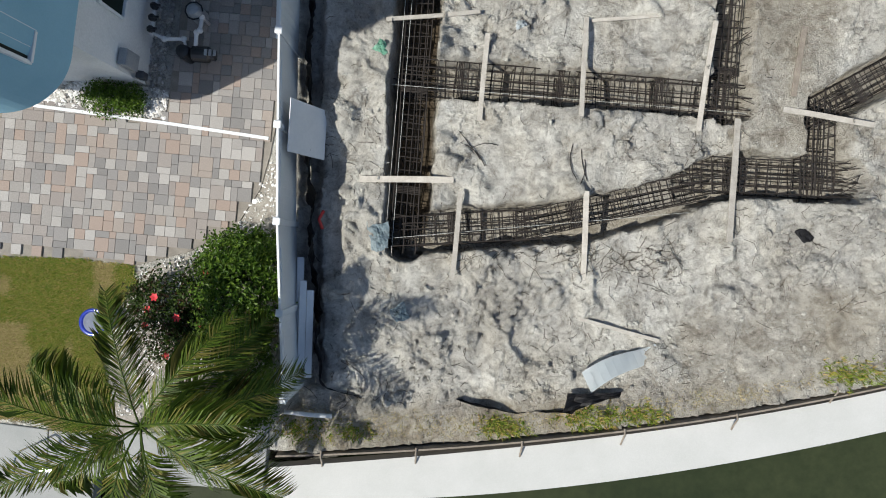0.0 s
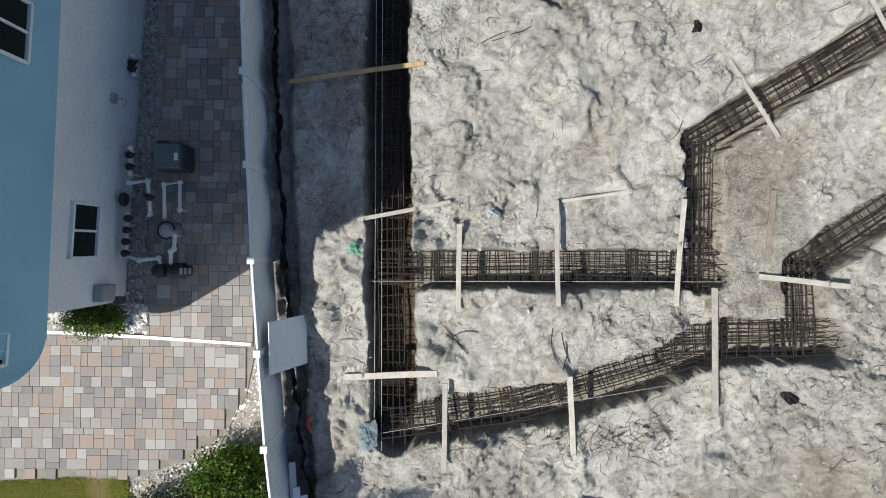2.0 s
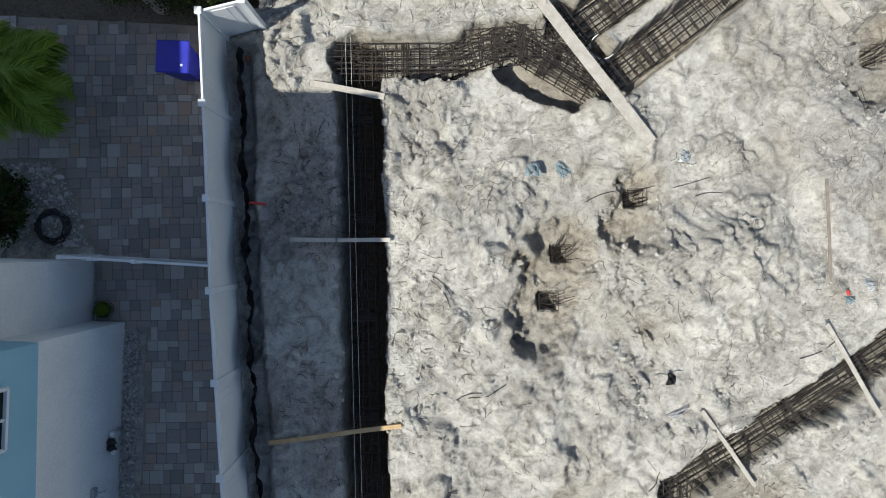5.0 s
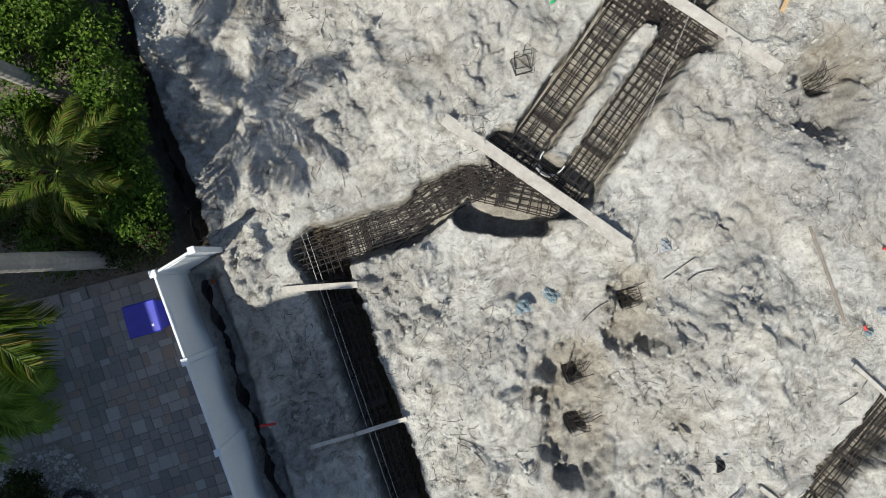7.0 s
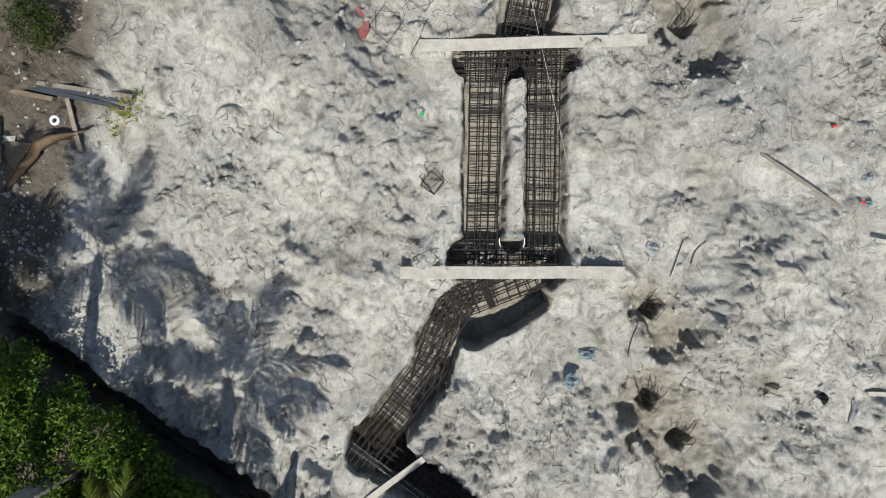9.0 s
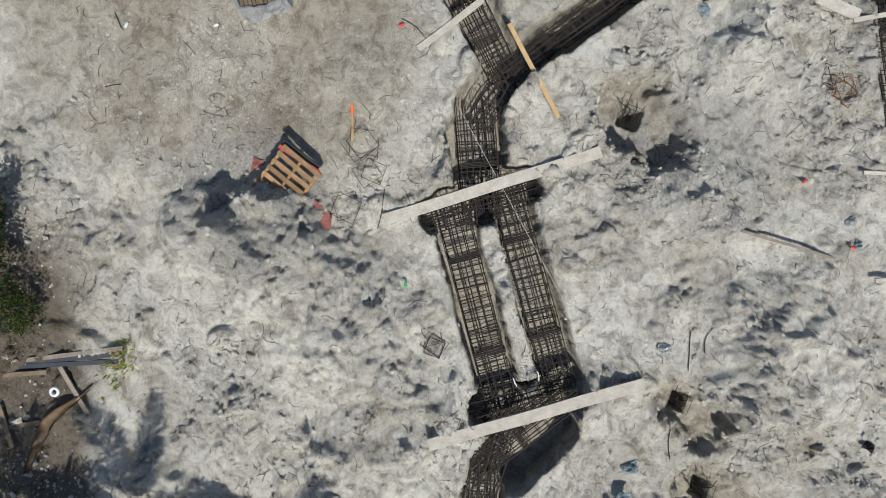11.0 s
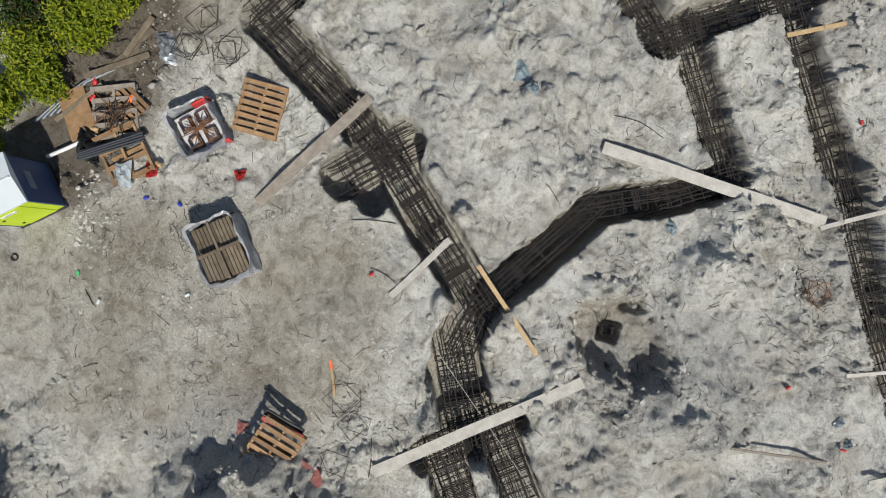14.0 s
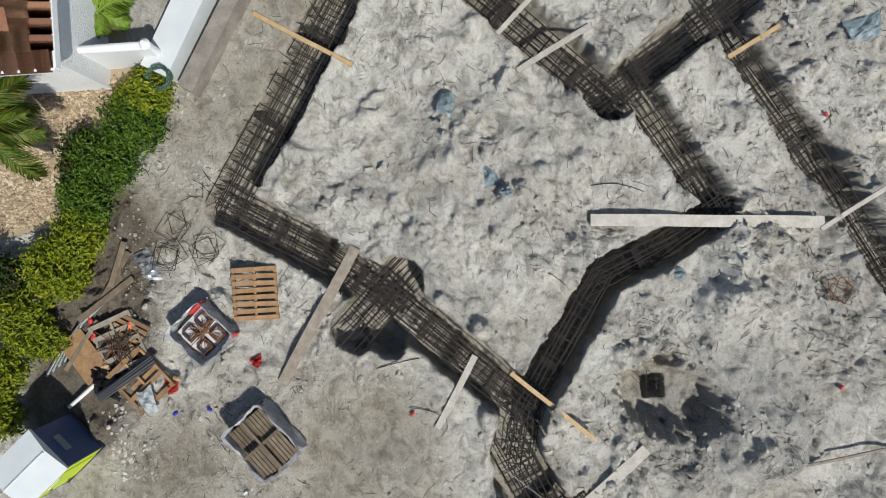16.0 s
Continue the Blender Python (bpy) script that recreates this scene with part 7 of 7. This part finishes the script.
tube(bm, [(0.07 * math.cos(a * 0.5236), 0.07 * math.sin(a * 0.5236), 0.02) for a in range(12)], 0.02, 6, True)
ob = part("black_ring", bm, BLACK_PLASTIC, smooth=True)
ob.matrix_basis = Matrix.Translation((8.9, 22.9, height(8.9, 22.9) + 0.01))
tagged(ob, "small black rubber ring on the sand", "ring")
shrub(1.7, 20.75, [(0, 0, 0.5, 0.5, 0.6, 0.5)], DARK_LEAF, "dark scrubby bush at the edge of the drive", 1600, 0.10, 0.03, 77, 5)
shrub(2.4, 21.9, [(0, 0, 0.9, 1.1, 0.9, 0.8), (1.0, 0.3, 0.7, 0.8, 0.7, 0.6)], DARK_LEAF, "dark scrub shading the lot corner", 4500, 0.12, 0.05, 78, 7)

# ---------- the lot behind: shrubs, gravel yard, wall and roof ----------
for k, (x, y, r, h, mt, lab) in enumerate([
        (14.25, 22.6, 0.75, 0.85, LIME_LEAF, "yellow-green croton shrub on the lot line"), (14.95, 22.15, 0.65, 0.75, LIME_LEAF, "yellow-green croton shrub on the lot line"), (13.2, 23.35, 0.75, 0.8, LIME_LEAF, "yellow-green croton shrub on the lot line"),
        (12.15, 24.0, 0.6, 0.75, LIME_LEAF, "yellow-green croton shrub on the lot line"), (11.3, 24.4, 0.6, 0.7, LIME_LEAF, "yellow-green croton shrub on the lot line"), (15.75, 21.85, 0.6, 0.7, LEAF, "green shrub beside a gravel yard"),
        (16.5, 21.4, 0.75, 0.85, LEAF, "green shrub beside a gravel yard"), (17.35, 20.85, 0.75, 0.85, LEAF, "green shrub beside a gravel yard"), (18.0, 20.4, 0.6, 0.75, LIME_LEAF, "light green shrub by a white wall"), (16.9, 21.9, 0.5, 0.6, DARK_LEAF, "dark green shrub beside a gravel yard"), (14.2, 23.9, 0.8, 0.9, DARK_LEAF, "dark green shrub behind crotons")]):
    rr = random.Random(k)
    shrub(x, y, [(0, 0, h * 0.55, r * 0.8, r * 0.75, h * 0.5), (rr.uniform(-0.4, 0.4), rr.uniform(-0.4, 0.4), h * 0.5, r * 0.6, r * 0.6, h * 0.45), (rr.uniform(-0.5, 0.5), rr.uniform(-0.4, 0.4), h * 0.4, r * 0.5, r * 0.5, h * 0.4)], mt, lab, 3600, 0.13 if mt is LIME_LEAF else 0.10, 0.05, 600 + k, 6, group="shrubs on the lot line")
TAN_STONE = palette("tan pea gravel", [(0.40, 0.31, 0.20), (0.50, 0.40, 0.27), (0.33, 0.25, 0.16), (0.56, 0.47, 0.34), (0.28, 0.21, 0.14)], 0.9, island=True)
YARD = [(15.0, 24.5), (15.3, 22.9), (16.8, 22.0), (18.4, 21.0), (18.55, 20.5), (19.4, 21.0), (22.0, 21.4), (22.0, 26.0), (15.0, 26.0)]
bm = bmesh.new()
prism(bm, YARD, -0.05, -0.01)
tagged(part("gravel_yard", bm, surface("gravel bed", [(0.3, (0.32, 0.25, 0.16)), (0.7, (0.46, 0.37, 0.25))], 30.0, 0.95, fine=120, bump_by=0.6, bump_d=0.02)), "yard of tan pea gravel", "gravel", kind="structure")
pebbles("pea_gravel", in_poly([(15.2, 24.2), (15.5, 22.9), (16.8, 22.0), (18.4, 21.0), (18.9, 22.6), (18.9, 24.2)]), 9000, 0.02, TAN_STONE, "tan pea gravel of the yard", 41, 0.7, z=-0.005)
# plastered retaining wall and white boundary wall
strip("retaining_wall", [(18.05, 19.55), (20.5, 18.1)], 0.36, 0.62, surface("stained concrete", [(0.3, (0.16, 0.14, 0.12)), (0.7, (0.32, 0.29, 0.25))], 2.5, 0.9, fine=25), "stained brown concrete retaining wall", "wall", z=-0.1)
strip("boundary_wall", [(18.42, 20.12), (20.8, 18.8)], 0.62, 0.78, ROOF_WHITE, "white painted low boundary wall", "wall", z=-0.1)
yard_wall = empty("garden_fence", Matrix.Translation((18.75, 20.0, 0)))
bm = bmesh.new()
box(bm, Matrix.Translation((0.05, 1.0, 0.55)), 0.14, 2.0, 1.1, 0.02)
part("panel", bm, VINYL, yard_wall)
bm = bmesh.new()
tube(bm, [(0.05, 0.02, 1.13), (0.05, 1.98, 1.13)], 0.09, 10)
part("coping", bm, VINYL, yard_wall, "rounded white coping", True)
for y in (0.02, 1.98):
    bm = bmesh.new()
    lathe(bm, [(0.10, 0.0), (0.10, 1.2), (0.12, 1.22), (0.05, 1.3)], 12, Matrix.Translation((0.05, y, 0)))
    part("post", bm, VINYL, yard_wall)
tagged(yard_wall, "white garden fence with rounded coping", "fence")
hose = []
for k in range(70):
    hose.append((0.24 * math.cos(k * 0.6) * (1 + 0.2 * math.sin(k)), 0.24 * math.sin(k * 0.6) * (1 + 0.2 * math.cos(0.7 * k)), 0.72 + 0.01 * (k % 9)))
bm = bmesh.new()
tube(bm, hose, 0.013, 6)
ob = part("garden_hose", bm, surface("green hose", [(0.3, (0.02, 0.06, 0.04)), (0.7, (0.05, 0.12, 0.08))], 6, 0.5), smooth=True)
ob.matrix_basis = Matrix.Translation((18.25, 20.0, -0.02))
tagged(ob, "dark green garden hose coiled on a wall end", "hose")
# tile roof of the house behind
TILE = palette("clay roof tiles", [(0.36, 0.17, 0.09), (0.42, 0.22, 0.12), (0.30, 0.14, 0.08), (0.46, 0.27, 0.16), (0.26, 0.13, 0.085), (0.38, 0.20, 0.13)], 0.85, False, 25, 0.3)
house2 = empty("tiled_house", Matrix.Translation((20.5, 23.5, 0)))
bm = bmesh.new()
prism(bm, [(-2.2, -2.1), (6.0, -2.1), (6.0, 6.0), (-2.2, 6.0)], -0.05, 2.45)
part("wall", bm, STUCCO, house2, "white stucco wall")
bm = bmesh.new()
box(bm, Matrix.Translation((2.0, -2.5, 2.55)), 9.1, 0.05, 0.16, 0.005)
part("fascia", bm, VINYL, house2)
bm = bmesh.new()
box(bm, Matrix.Translation((-2.57, 2.0, 2.55)), 0.05, 9.0, 0.16, 0.005)
part("fascia", bm, VINYL, house2)
bm = bmesh.new()
vs = [bm.verts.new(p) for p in ((-2.54, -2.47, 2.56), (6.3, -2.47, 2.56), (6.3, 1.8, 3.6), (1.2, 1.8, 3.6), (1.2, 6.3, 3.6), (-2.54, 6.3, 2.56))]
bm.faces.new((vs[0], vs[1], vs[2], vs[3]))
bm.faces.new((vs[0], vs[3], vs[4], vs[5]))
bmesh.ops.solidify(bm, geom=bm.faces[:], thickness=0.05)
roof = part("roof", bm, surface("roof underlay", [(0.3, (0.14, 0.08, 0.05)), (0.7, (0.22, 0.12, 0.08))], 3, 0.9), house2)
bm = bmesh.new()
n = 7
g = [[bm.verts.new((u, 0.30 * v / n - 0.15, 0.03 + 0.045 * math.sin(math.pi * v / n) + (0.02 if u < 0 else 0))) for v in range(n + 1)] for u in (-0.2, 0.2)]
for v in range(n):
    bm.faces.new((g[0][v], g[1][v], g[1][v + 1], g[0][v + 1]))
bmesh.ops.solidify(bm, geom=bm.faces[:], thickness=0.015)
tile = mesh_of("roof_tile", bm, TILE)
slope = math.atan2(1.04, 3.74)
for i in range(9):
    for j in range(22):
        x, y = -2.42 + 0.36 * i, -2.30 + 0.30 * j
        if x - (-2.54) > 1.02 * (y + 2.47) + 0.1 or y > 3.0:
            continue
        ob = new("roof_tile", tile)
        ob.parent = roof
        ob.matrix_basis = Matrix.Translation((x, y, 2.58 + (x + 2.54) * math.tan(slope))) @ pose(0, 0, 0, 0, -math.degrees(slope), 0)
    for j in range(12):
        y, x = -2.30 + 0.36 * i, -2.40 + 0.30 * j
        if (x + 2.54) < 1.0 * (y + 2.47) or y > 1.6:
            continue
        ob = new("roof_tile", tile)
        ob.parent = roof
        ob.matrix_basis = Matrix.Translation((x, y, 2.58 + (y + 2.47) * 0.2436)) @ pose(0, 0, 0, 0, 0, 90) @ pose(0, 0, 0, 0, -13.7, 0)
tagged(house2, "low house with a terracotta tile roof", "house")
palm(17.1, 22.9, 1.9, 1.3, 13, "small palm with glossy fronds in a gravel yard", 31, (0, 0), 0.10, 0.2, leaflet=0.4)
palm(19.9, 21.35, 0.3, 0.7, 12, "young bright green palm in a planter bed", 33, (0, 0), 0.05, 0.1, LIME_FROND, 0.3)
